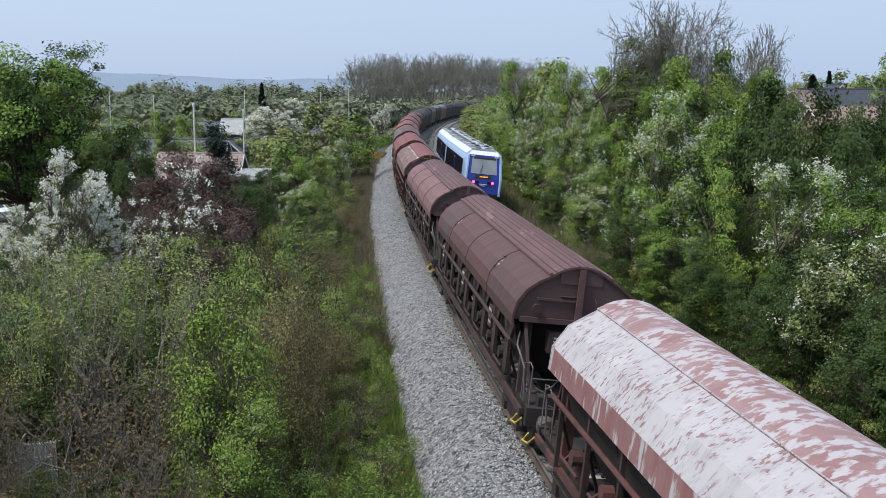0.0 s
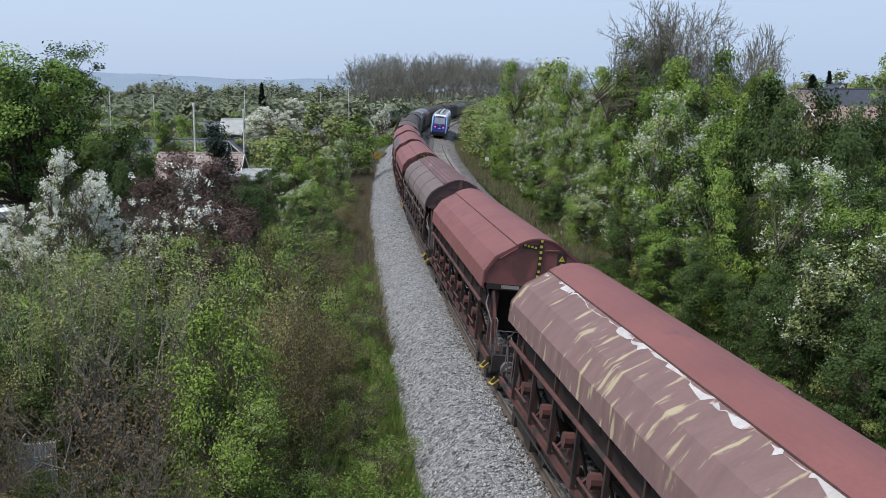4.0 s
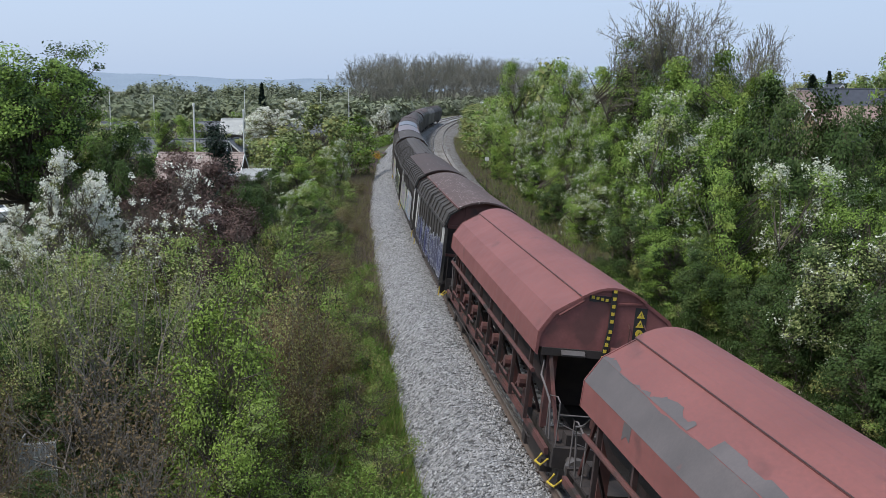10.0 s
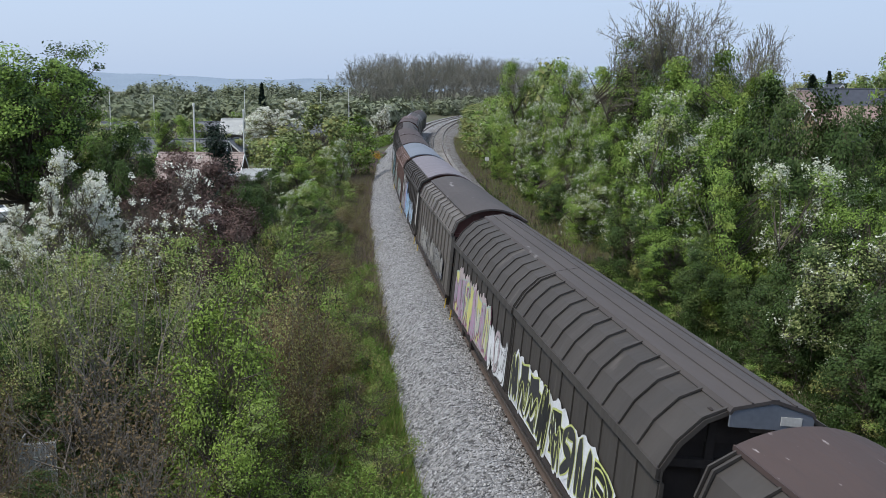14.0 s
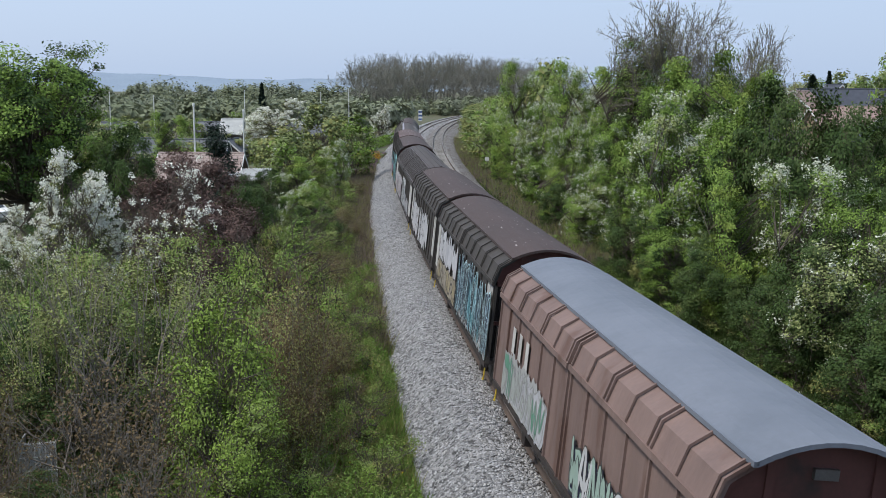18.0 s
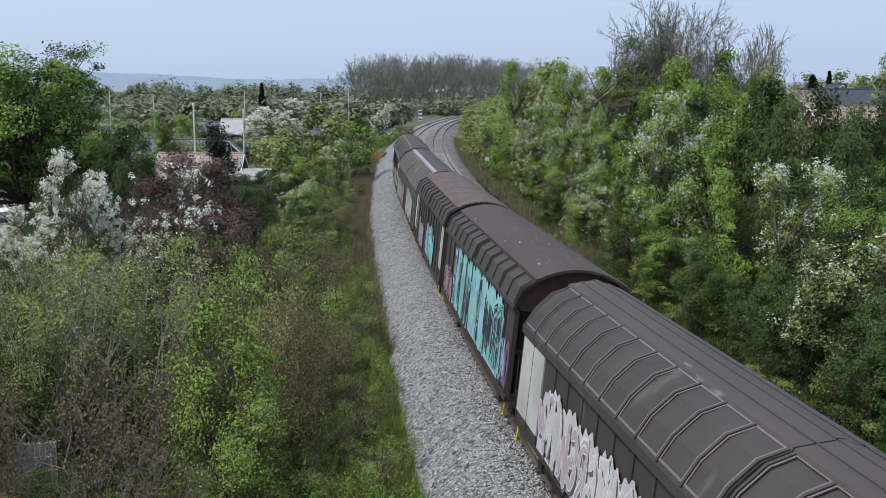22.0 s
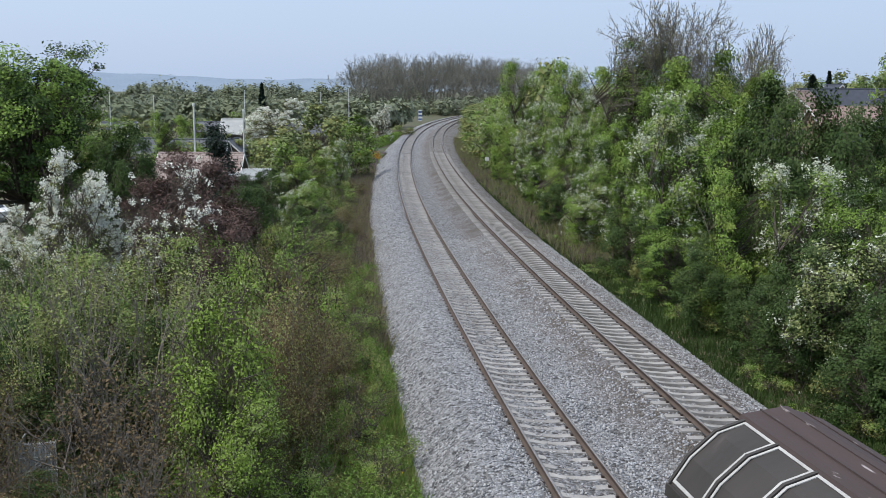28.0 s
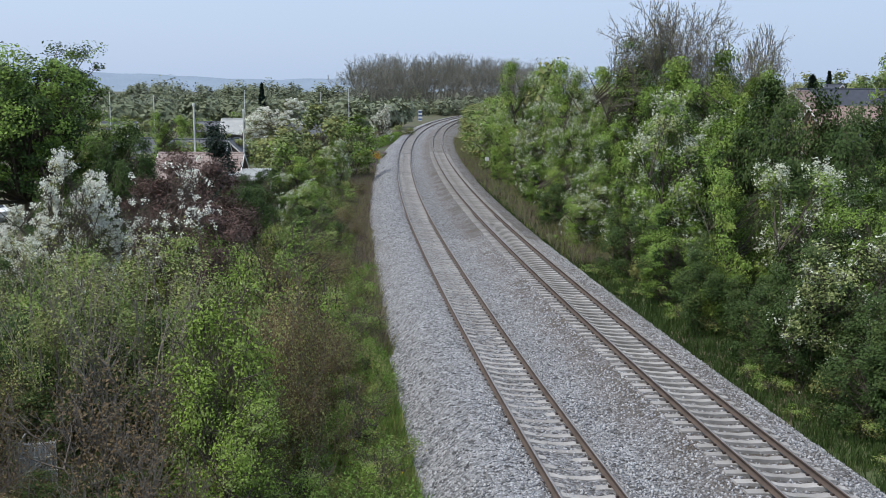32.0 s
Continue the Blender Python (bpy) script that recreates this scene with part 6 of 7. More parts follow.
    frame_parts(root, L, True, M["under"])
    return root


# strokes of made-up letter shapes, in a unit box
LOOSE = (
    [[(0.4, 0.85), (0, 1), (-0.4, 0.75), (0, 0.5), (0.4, 0.25), (0, 0), (-0.4, 0.12)]],
    [[(0.4, 0.9), (-0.1, 1), (-0.4, 0.5), (-0.1, 0), (0.4, 0.12), (0.35, 0.45), (0.05, 0.42)]],
    [[(-0.35, 0), (-0.38, 0.95), (0.3, 0.95), (0.35, 0.6), (-0.2, 0.5), (0.42, 0)]],
    [[(-0.42, 0), (-0.05, 1), (0.4, 0)], [(-0.25, 0.35), (0.3, 0.4)]],
    [[(0, 0.02), (-0.38, 0.3), (-0.3, 0.8), (0.05, 1), (0.38, 0.7), (0.3, 0.2), (0, 0.02)]],
    [[(-0.4, 1), (-0.2, 0.02), (0.05, 0.7), (0.28, 0), (0.42, 1)]])


def scrawl(root, seed, x0, x1, z0, z1, y, fill, edge, letters, dark=(0.02, 0.02, 0.05), coat=None, thick=1.0):
    """Spray-painted bubble letters that cannot be read: a shadow, an outline and a body, laid one over the other, with thin drips."""
    g = random.Random(seed)
    geo = Geo()
    mats = [spray(dark), spray(edge)] + [spray(c) for c in fill]
    w = (x1 - x0) / letters
    H = z1 - z0
    if coat:
        mats.append(spray(coat))
        geo.mi = len(mats) - 1
        m = 14 * letters
        a, b, c = g.uniform(0, 6), g.uniform(0, 6), g.uniform(0, 6)
        tops = [z0 + H * min(0.98 + 0.06 * math.sin(0.35 * i + a) + 0.05 * math.sin(1.1 * i + b) + 0.05 * g.random(), 1.1) * (0.6 + 0.4 * min(1, min(i, m - i) / 5)) for i in range(m + 1)]
        for i in range(m):
            xa, xb = x0 + (x1 - x0) * i / m, x0 + (x1 - x0) * (i + 1) / m
            geo.add([(xa, y + 0.002, z0 - 0.04), (xb, y + 0.002, z0 - 0.04), (xb, y + 0.002, tops[i + 1]), (xa, y + 0.002, tops[i])], [(0, 1, 2, 3)])

    def smooth(pts, n=7):
        out = []
        for i in range(len(pts) - 1):
            p = [pts[max(i - 1, 0)], pts[i], pts[i + 1], pts[min(i + 2, len(pts) - 1)]]
            for k in range(n):
                t = k / n
                out.append(tuple(0.5 * (2 * p[1][j] + (p[2][j] - p[0][j]) * t + (2 * p[0][j] - 5 * p[1][j] + 4 * p[2][j] - p[3][j]) * t * t + (3 * p[1][j] - p[0][j] - 3 * p[2][j] + p[3][j]) * t ** 3) for j in (0, 1)))
        return out + [pts[-1]]

    def band(path, r, lift, dx=0.0, dz=0.0):
        n = len(path)
        vs = []
        for i, (a, b) in enumerate(path):
            p, q = path[max(i - 1, 0)], path[min(i + 1, n - 1)]
            ex, ez = q[0] - p[0], q[1] - p[1]
            k = math.hypot(ex, ez) + 1e-6
            rr = r * (0.8 + 0.3 * math.sin(i * 0.45) ** 2)
            vs += [(a + dx - ez / k * rr, y + lift + 0.00004 * i, b + dz + ex / k * rr), (a + dx + ez / k * rr, y + lift + 0.00004 * i, b + dz - ex / k * rr)]
        geo.add(vs, [(2 * i, 2 * i + 2, 2 * i + 3, 2 * i + 1) for i in range(n - 1)])
        for a, b in (path[0], path[-1]):
            geo.add([(a + dx + 0.8 * r * math.cos(t), y + lift - 0.0007, b + dz + 0.8 * r * math.sin(t)) for t in (k * 0.6283 for k in range(10))], [tuple(range(10))])

    def cloud(cx, cz, rx, rz, mi, lift, pts):
        geo.mi = mi
        geo.add([(cx + a * rx, y + lift, min(max(cz + b * rz, z0 - 0.02), z1 + 0.06)) for a, b in pts], [tuple(range(len(pts)))])

    last = None
    letters = int(round(letters * 1.5))
    w = (x1 - x0) / letters
    for j in range(letters):
        pts = []
        for q in range(14):
            t = 2 * math.pi * q / 14
            k = g.uniform(0.72, 1.12) if q % 2 else g.uniform(0.95, 1.3)
            pts.append((k * math.copysign(abs(math.cos(t)) ** 0.6, math.cos(t)), k * math.copysign(abs(math.sin(t)) ** 0.6, math.sin(t))))
        full = g.random() < 0.6
        if full:
            cx, cz, rx, rz = x0 + (j + 0.5) * w, z0 + 0.47 * H, 0.52 * w, 0.44 * H * g.uniform(0.85, 1.05)
            for mi, grow, lift, dx in ((0, 0.09, 0.0028, -0.05), (1, 0.045, 0.0038, 0.0), (2 + g.randrange(len(fill)), 0.0, 0.0048, 0.0)):
                cloud(cx + dx, cz + dx, rx + grow, rz + grow, mi, lift + 0.00006 * j, pts)
        form = g.choice([f for f in LOOSE if f is not last])
        if g.random() < 0.65:
            m = g.randint(4, 6)
            form = [[(-0.45 + 0.9 * q / (m - 1) + g.uniform(-0.12, 0.12), (0.05 if (q + j) % 2 else 0.95) + g.uniform(-0.3, 0.3) * (0.3 if q in (0, m - 1) else 1)) for q in range(m)]]
            if g.random() < 0.5:
                form.append([(-0.4, g.uniform(0.3, 0.7)), (0.0, g.uniform(0.3, 0.6)), (0.42, g.uniform(0.3, 0.8))])
        last = form
        cx, hgt, lean, wide = x0 + (j + 0.5) * w, H * g.uniform(0.8, 1), g.uniform(-0.15, 0.15), w * g.uniform(0.92, 1.15)
        low = z0 + g.uniform(0, 0.08) * H
        if coat:
            hgt, wide, low = hgt * 0.8, wide * 0.86, low + 0.04 * H
        strokes = []
        for st in form:
            strokes.append(smooth([(cx + (a + g.uniform(-0.06, 0.06) + lean * (b - 0.5)) * wide, low + (b + g.uniform(-0.05, 0.05)) * hgt) for a, b in st]))
        r = min(0.17 * w, 0.12 * H) * thick * (0.78 if coat else 1) * (0.6 if full else 1)
        line_w = 0.035 + 0.012 * r
        for lay, (mi, rad, lift, dx, dz) in enumerate(((0, r + line_w * 1.3, 0.006, -0.05, -0.05), (1, r + line_w, 0.009, 0, 0), (2 + g.randrange(len(fill)), r, 0.012, 0, 0))):
            geo.mi = mi
            for q, st in enumerate(strokes):
                band([(a, min(max(b, z0 + 0.02), z1 + 0.02)) for a, b in st], rad, lift + 0.0012 * j + 0.0003 * q, dx, dz)
        geo.mi = 1
        if g.random() < 0.6:
            st = strokes[0][2:9]
            band([(a - 0.3 * r, b + 0.2 * r) for a, b in st], 0.018, 0.0145 + 0.0012 * j)
        for _ in range(2):
            a, b = g.choice(strokes[0])
            band([(a, b), (a + 0.01, b - g.uniform(0.1, 0.4) * H)] if b > z0 + 0.45 * H else [(a, b), (a + 0.02, b + 0.08)], 0.014, 0.0155 + 0.0012 * j)
    me = bpy.data.meshes.new("graffiti")
    me.from_pydata(geo.v, [], geo.f)
    for m in mats:
        me.materials.append(m)
    me.polygons.foreach_set("material_index", geo.m)
    return part("graffiti", me, None, root, "spray-painted graffiti")


def van_ends(root, L, prof, skin, dark, top):
    for e in (-1, 1):
        x = e * (L / 2 - 1.05)
        part("end_wall", Geo().prism(prof, x - 0.05, x + 0.05), M["under"], root, "dark recessed end wall")
        part("end_gable", Geo().prism([q for q in prof if q[1] > 3.2], x + e * 0.05, x + e * 0.1) if e > 0 else Geo().prism([q for q in prof if q[1] > 3.2], x - 0.1, x - 0.05), dark, root)
        g = Geo()
        for y in (-0.7, 0.7):
            g.box(min(x, x + e * 0.14), max(x, x + e * 0.14), y - 0.06, y + 0.06, 1.1, top - 0.1)
        g.box(min(x, x + e * 0.16), max(x, x + e * 0.16), -1.36, 1.36, 3.16, 3.28).box(min(x, x + e * 0.1), max(x, x + e * 0.1), -1.36, 1.36, 2.1, 2.2)
        part("end_beam", g, dark, root)
        part("lamp_bracket", Geo().box(min(x + e * 0.1, x + e * 0.17), max(x + e * 0.1, x + e * 0.17), -0.16, 0.16, 3.72, 3.86), M["steel"], root)
        for y in (-1.25, 1.25):
            part("handrail", Geo().tube([(x + e * 0.35, y, 1.2), (x + e * 0.35, y, 2.1), (x, y, 2.1)], 0.02, 5), M["under"], root)
        part("shunting_step", Geo().tube([(x + e * 0.1, 1.42, 0.98), (x + e * 0.1, 1.44, 0.6), (x + e * 0.1 + 0.14, 1.44, 0.6)], 0.022, 5), M["yellow"], root, "yellow step")


def van(label, skin, cap, panels=False, twin_rib=True):
    """Two-axle sliding-wall van with angled shoulders and an arched centre roof."""
    L = 15.5
    root = tagged(new("covered_wagon"), label, "freight wagon", "wagons of the freight train")
    b = L / 2 - 0.7
    dark = M["van_red"]
    side = [(1.43, 1.1), (1.43, 3.2), (1.49, 3.22), (1.49, 3.3), (1.36, 3.7), (0.95, 3.99)]
    ribs = int(2 * b / 1.17)
    for s in (1, -1):
        for x0, x1, lift in ((-b, -0.02, 0.0), (0.02, b, 0.03)):
            door = part("sliding_wall", Geo().prism([(s * (y + lift), z) for y, z in side] + [(s * (y - 0.06 + lift), z - 0.03) for y, z in side[::-1]], x0, x1), skin, root)
            if s > 0:
                n = ribs // 2
                for k in range(n + 1):
                    g = Geo()
                    x = x0 + 0.06 + k * (x1 - x0 - 0.12) / n
                    for q in ((-0.08, 0.08) if twin_rib and k % 2 == 0 else (0,)):
                        pr = [(1.5 + lift, 3.31), (1.375 + lift, 3.715), (0.96, 4.005)]
                        g.prism(pr + [(y + 0.025, z + 0.03) for y, z in pr[::-1]], x + q - 0.022, x + q + 0.022)
                    part("roof_rib", g, skin, door)
                for k in range(n + 1):
                    x = x0 + 0.05 + k * (x1 - x0 - 0.1) / n
                    part("wall_rib", Geo().box(x - 0.03, x + 0.03, 1.42 + lift, 1.475 + lift, 1.12, 3.18), skin, door)
                part("eave_rail", Geo().box(x0, x1, 1.45 + lift, 1.53 + lift, 3.2, 3.31), skin, door)
                if panels:
                    for q in (x0 + 0.1, x0 + 0.75) if x0 < 0 else (x1 - 1.35, x1 - 0.7):
                        part("panel", Geo().box(q, q + 0.55, 1.43 + lift, 1.45 + lift, 1.5, 3.1), M["panel_white"], door, "dirty white panel")
    arch = [(-1.08 + 2.16 * k / 10, 3.99 + 0.31 * (1 - (-1 + 2 * k / 10) ** 2)) for k in range(11)]
    part("roof_cap", Geo().shell(arch, -b - 0.12, b + 0.12, 0.06), cap, root, smooth=False)
    part("roof_edge", Geo().box(-b - 0.12, b + 0.12, 1.03, 1.1, 3.93, 4.0).box(-b - 0.12, b + 0.12, -1.1, -1.03, 3.93, 4.0), dark if cap == M["cap_spot"] else cap, root)
    prof = [(-1.4, 1.1), (-1.4, 3.25), (-1.32, 3.66), (-0.98, 3.93)] + [(y * 0.96, z - 0.07) for y, z in arch[1:-1]] + [(0.98, 3.93), (1.32, 3.66), (1.4, 3.25), (1.4, 1.1)]
    van_ends(root, L, prof, skin, dark, 4.2)
    part("sill", Geo().box(-b, b, 1.4, 1.5, 1.0, 1.12).box(-b, b, -1.5, -1.4, 1.0, 1.12), M["under"], root)
    part("floor", Geo().box(-b, b, -1.38, 1.38, 1.1, 1.2), M["under"], root)
    frame_parts(root, L, False, M["under"])
    return root


def long_van(label, skin, cap, edges=None, panels=False, L=23.26, end_plate="cap_blue"):
    """Four-axle sliding-wall van with a rounded, ribbed roof in two halves."""
    root = tagged(new("long_covered_wagon"), label, "freight wagon", "wagons of the freight train")
    b = L / 2 - 0.7
    side = [(1.42, 1.1), (1.42, 3.0), (1.46, 3.02), (1.46, 3.17), (1.25, 3.55), (0.92, 3.9), (0.5, 4.1)]
    for s in (1, -1):
        for x0, x1, lift in ((-b, -0.03, 0.0), (0.03, b, 0.035)):
            door = part("sliding_wall", Geo().prism([(s * (y + lift), z + lift * 0.5) for y, z in side] + [(s * (y - 0.06 + lift), z - 0.04) for y, z in side[::-1]], x0, x1), skin, root)
            if s > 0:
                n = 11
                for k in range(n + 1):
                    g = Geo()
                    x = x0 + 0.05 + k * (x1 - x0 - 0.1) / n
                    pr = [(1.465 + lift, 3.18), (1.26 + lift, 3.56), (0.93 + lift, 3.915), (0.5, 4.12)]
                    g.prism(pr + [(y + 0.02, z + 0.025) for y, z in pr[::-1]], x - 0.03, x + 0.03)
                    part("roof_rib", g, skin, door)
                    if edges and k < n:
                        # a worn line round each roof bay
                        m, w = edges
                        xa, xb = x + 0.05, x + (x1 - x0 - 0.1) / n - 0.05
                        on = [(y + 0.003, z + 0.006) for y, z in pr]
                        lo = (on[0][0] + (on[1][0] - on[0][0]) * 0.1, on[0][1] + (on[1][1] - on[0][1]) * 0.1)
                        hi = (on[2][0] + (on[3][0] - on[2][0]) * 0.8, on[2][1] + (on[3][1] - on[2][1]) * 0.8)
                        run = [lo, on[1], on[2], hi]
                        wgeo = Geo()
                        for q in (xa, xb - w):
                            wgeo.prism(run + [(y + 0.008, z + 0.009) for y, z in run[::-1]], q, q + w)
                        for (ya, za), (yb, zb) in ((run[0], run[1]), (run[3], run[2])):
                            k2 = w / math.hypot(yb - ya, zb - za)
                            e2 = (ya + (yb - ya) * k2, za + (zb - za) * k2)
                            wgeo.prism([(ya, za), e2, (e2[0] + 0.008, e2[1] + 0.009), (ya + 0.008, za + 0.009)], xa + w, xb - w)
                        part("worn_edge", wgeo, m, door, "worn pale edge line round a roof bay")
                    part("wall_rib", Geo().box(x - 0.03, x + 0.03, 1.41 + lift, 1.45 + lift, 1.12, 2.98), skin, door)
                part("eave_rail", Geo().box(x0, x1, 1.44 + lift, 1.5 + lift, 3.02, 3.18), skin, door)
                if panels:
                    for q in (x0 + 0.1, x0 + 1.1) if x0 < 0 else (x1 - 1.05, x1 - 2.05):
                        part("panel", Geo().box(q, q + 0.95, 1.42 + lift, 1.452 + lift, 1.3, 2.95), M["panel_white"], door, "dirty white panel")
    arch = [(-0.62, 4.07), (-0.58, 4.14), (-0.05, 4.27), (0.05, 4.27), (0.58, 4.14), (0.62, 4.07)]
    for x0, x1 in ((-b - 0.1, -0.02), (0.02, b + 0.1)):
        c = part("roof_cap", Geo().shell(arch, x0, x1, 0.05), cap, root)
        part("roof_strip", Geo().box(x0, x1, -0.06, 0.06, 4.262, 4.285).box(x0, x1, 0.3, 0.33, 4.2, 4.225).box(x0, x1, -0.33, -0.3, 4.2, 4.225), cap, c)
    prof = [(-1.4, 1.1), (-1.4, 3.15), (-1.2, 3.52), (-0.88, 3.87), (-0.5, 4.05), (0, 4.2), (0.5, 4.05), (0.88, 3.87), (1.2, 3.52), (1.4, 3.15), (1.4, 1.1)]
    van_ends(root, L, prof, skin, M["under"], 4.1)
    for e in (-1, 1):
        x = e * (L / 2 - 0.66)
        part("end_cap", Geo().prism([(-0.6, 3.86), (0.6, 3.86), (0.6, 4.08), (0, 4.22), (-0.6, 4.08)], min(x, x + e * 0.05), max(x, x + e * 0.05)), M[end_plate], root, "end plate of the roof")
        part("number_plate", Geo().box(*bars(x, e, 0.05, 0.012), -0.42, -0.12, 3.93, 4.05), M["panel_white"], root, "small white plate")
    part("sill", Geo().box(-b, b, 1.4, 1.48, 1.0, 1.12).box(-b, b, -1.48, -1.4, 1.0, 1.12), M["under"], root)
    part("floor", Geo().box(-b, b, -1.38, 1.38, 1.1, 1.2), M["under"], root)
    frame_parts(root, L, True, M["under"])
    return root


TRAIN = []


def couple(ob, near, L):
    """Hang a wagon into the train: near is the arc of its nearer buffers at the start."""
    TRAIN.append((ob, near + L / 2, L))


couple(hopper("red hopper wagon crusted with white dust", 19.04, M["white_red"], M["white_roof"], lower=M["white_low"]), 4.0, 19.04)
couple(hopper("dark brown hopper wagon with black clamps and a ribbed roof", 21.2, M["brown"], M["roof_red"], True, clamps=True), 23.0, 21.2)
couple(hopper("dusty rose-brown hopper wagon with a ribbed roof", 21.2, M["rose"], M["roof_red"], True), 44.1, 21.2)
w = hopper("pale peeling hopper wagon with a red roof flap", 19.04, M["red_pale"], M["red"], sign_y=0.42)
worn_band(w, 3, 7.52, HOP[2:4], 0.82, 0.97, 0.12, M["peel"], "peeling_edge", "peeling white paint", 0.25)
x = -7.46
curve = [(x - 0.06, -0.3 - 0.72 * t - 0.05 * math.sin(21 * t), 3.5 + 0.09 * math.sin(26 * t) + 0.05 * math.cos(9 * t)) for t in np.linspace(0, 1, 60)]
part("scribble", Geo().tube(curve, 0.011, 4).tube([(x - 0.06, -1.12, 3.5), (x - 0.06, -1.1, 3.74)], 0.012, 4), M["scribble"], w, "pale yellow sprayed scribble")
for k in range(7):
    part("marking_block", Geo().box(x - 0.14, x - 0.1, 0.16 + 0.17 * k, 0.25 + 0.17 * k, 2.9, 2.97), M["panel_white"] if k % 2 else M["yellow"], w)
couple(w, 65.7, 19.04)
couple(hopper("clean red hopper wagon", 19.04, M["red"], M["red"]), 85.0, 19.04)
couple(hopper("dusty brown hopper wagon with a ribbed red roof", 21.2, M["taupe"], M["roof_red"], True), 104.2, 21.2)
couple(hopper("red hopper wagon with yellow warning plates", 19.04, M["red"], M["red"], sign_y=0.5), 125.6, 19.04)
w = hopper("red hopper wagon with large grey primer patches", 19.04, M["red"], M["red"])
worn_band(w, 5, 7.52, HOP[1:3], 0.0, 0.97, 0.05, M["primer"], "primer_patch", "grey primer patch")
worn_band(w, 6, 7.52, HOP[2:4], 0.0, 0.16, 0.12, M["primer"], "primer_patch", "ragged grey primer patch", 0.3)
worn_band(w, 8, 7.52, HOP[0:2], 0.45, 0.9, 0.15, M["primer"], "primer_patch", "small grey primer patches", 0.8)
couple(w, 144.5, 19.04)
couple(hopper("red hopper wagon with a matt red roof", 19.04, M["red"], M["red"]), 163.3, 19.04)
NAVY, WHITE, TEAL, CREAM = (0.03, 0.035, 0.14), (0.72, 0.74, 0.76), (0.14, 0.4, 0.42), (0.62, 0.6, 0.52)
BLACK, GREY = (0.02, 0.02, 0.022), (0.46, 0.46, 0.48)
v = van("dark covered wagon with a flaking brown roof and white-blue graffiti", M["van"], M["cap_spot"], True)
scrawl(v, 1, -6.9, -2.6, 1.2, 2.5, 1.475, (NAVY, (0.05, 0.05, 0.1)), WHITE, 4)
scrawl(v, 2, -2.4, 5.5, 1.2, 2.3, 1.475, (NAVY, BLACK), WHITE, 8)
couple(v, 182.45, 15.5)
v = van("dark covered wagon with white-purple graffiti", M["van"], M["cap"], True)
scrawl(v, 3, -4.5, 0.5, 1.2, 2.5, 1.475, (CREAM, (0.35, 0.18, 0.13), (0.3, 0.45, 0.65)), WHITE, 8, (0.3, 0.42, 0.62), (0.5, 0.48, 0.47), thick=0.8)
scrawl(v, 4, 0.6, 6.2, 1.2, 2.6, 1.505, ((0.24, 0.18, 0.38), (0.42, 0.38, 0.36), CREAM), (0.66, 0.62, 0.58), 9, (0.4, 0.55, 0.2), thick=0.8)
couple(v, 198.45, 15.5)
v = long_van("long dark covered wagon with white and yellow graffiti", M["van"], M["cap_grey"])
scrawl(v, 5, -9.0, -0.4, 1.2, 2.35, 1.47, (BLACK, (0.04, 0.04, 0.045)), (0.55, 0.6, 0.2), 5, WHITE, WHITE)
scrawl(v, 6, 0.3, 2.6, 1.2, 2.2, 1.5, (WHITE, (0.5, 0.42, 0.45)), (0.1, 0.1, 0.1), 2, WHITE)
scrawl(v, 7, 2.8, 9.8, 1.2, 2.6, 1.5, ((0.62, 0.6, 0.22), (0.45, 0.3, 0.42), (0.6, 0.58, 0.5)), (0.36, 0.5, 0.46), 6, (0.3, 0.12, 0.2), (0.5, 0.42, 0.42))
couple(v, 214.00, 23.26)
v = van("grey-brown covered wagon with faint graffiti", M["van_beige"], M["cap_grey"], twin_rib=False)
scrawl(v, 8, -5, 5, 1.3, 2.1, 1.475, ((0.2, 0.19, 0.18), (0.35, 0.34, 0.32)), (0.4, 0.4, 0.38), 9)
couple(v, 237.30, 15.5)
v = van("dark covered wagon with a pale roof and blue graffiti", M["van"], M["cap_light"], True)
scrawl(v, 9, -3.9, -1.2, 1.2, 2.2, 1.475, ((0.45, 0.62, 0.78), (0.4, 0.42, 0.5)), BLACK, 3, (0.6, 0.66, 0.72))
scrawl(v, 10, -1.0, 1.6, 1.2, 2.4, 1.505, ((0.35, 0.58, 0.85), (0.5, 0.7, 0.88)), BLACK, 3, WHITE)
scrawl(v, 11, 1.9, 4.4, 1.2, 2.9, 1.505, ((0.2, 0.38, 0.75), (0.4, 0.6, 0.85), (0.4, 0.3, 0.34)), WHITE, 3)
scrawl(v, 12, 4.5, 6.6, 1.2, 1.9, 1.505, (GREY,), (0.1, 0.1, 0.1), 3, GREY)
couple(v, 253.25, 15.5)
v = van("brick-red covered wagon with a blue-grey roof", M["van_rust"], M["cap_blue"])
scrawl(v, 13, 1.4, 5.8, 1.2, 2.2, 1.505, (GREY, (0.38, 0.4, 0.38), (0.12, 0.28, 0.2)), (0.3, 0.3, 0.29), 5, GREY, (0.4, 0.4, 0.39))
scrawl(v, 14, -6.0, -0.8, 1.2, 2.2, 1.475, ((0.5, 0.5, 0.5), (0.3, 0.4, 0.34)), (0.05, 0.05, 0.05), 5)
for k in range(3):
    part("lettering_bar", Geo().box(4.9 - 0.75 * k, 5.2 - 0.75 * k, 1.478 + 0.03, 1.482 + 0.03, 2.25, 2.85), M["panel_white"], v, "plain white bar for worn lettering")
couple(v, 269.35, 15.5)
v = van("dark covered wagon with white and cyan graffiti", M["van"], M["cap"], True)
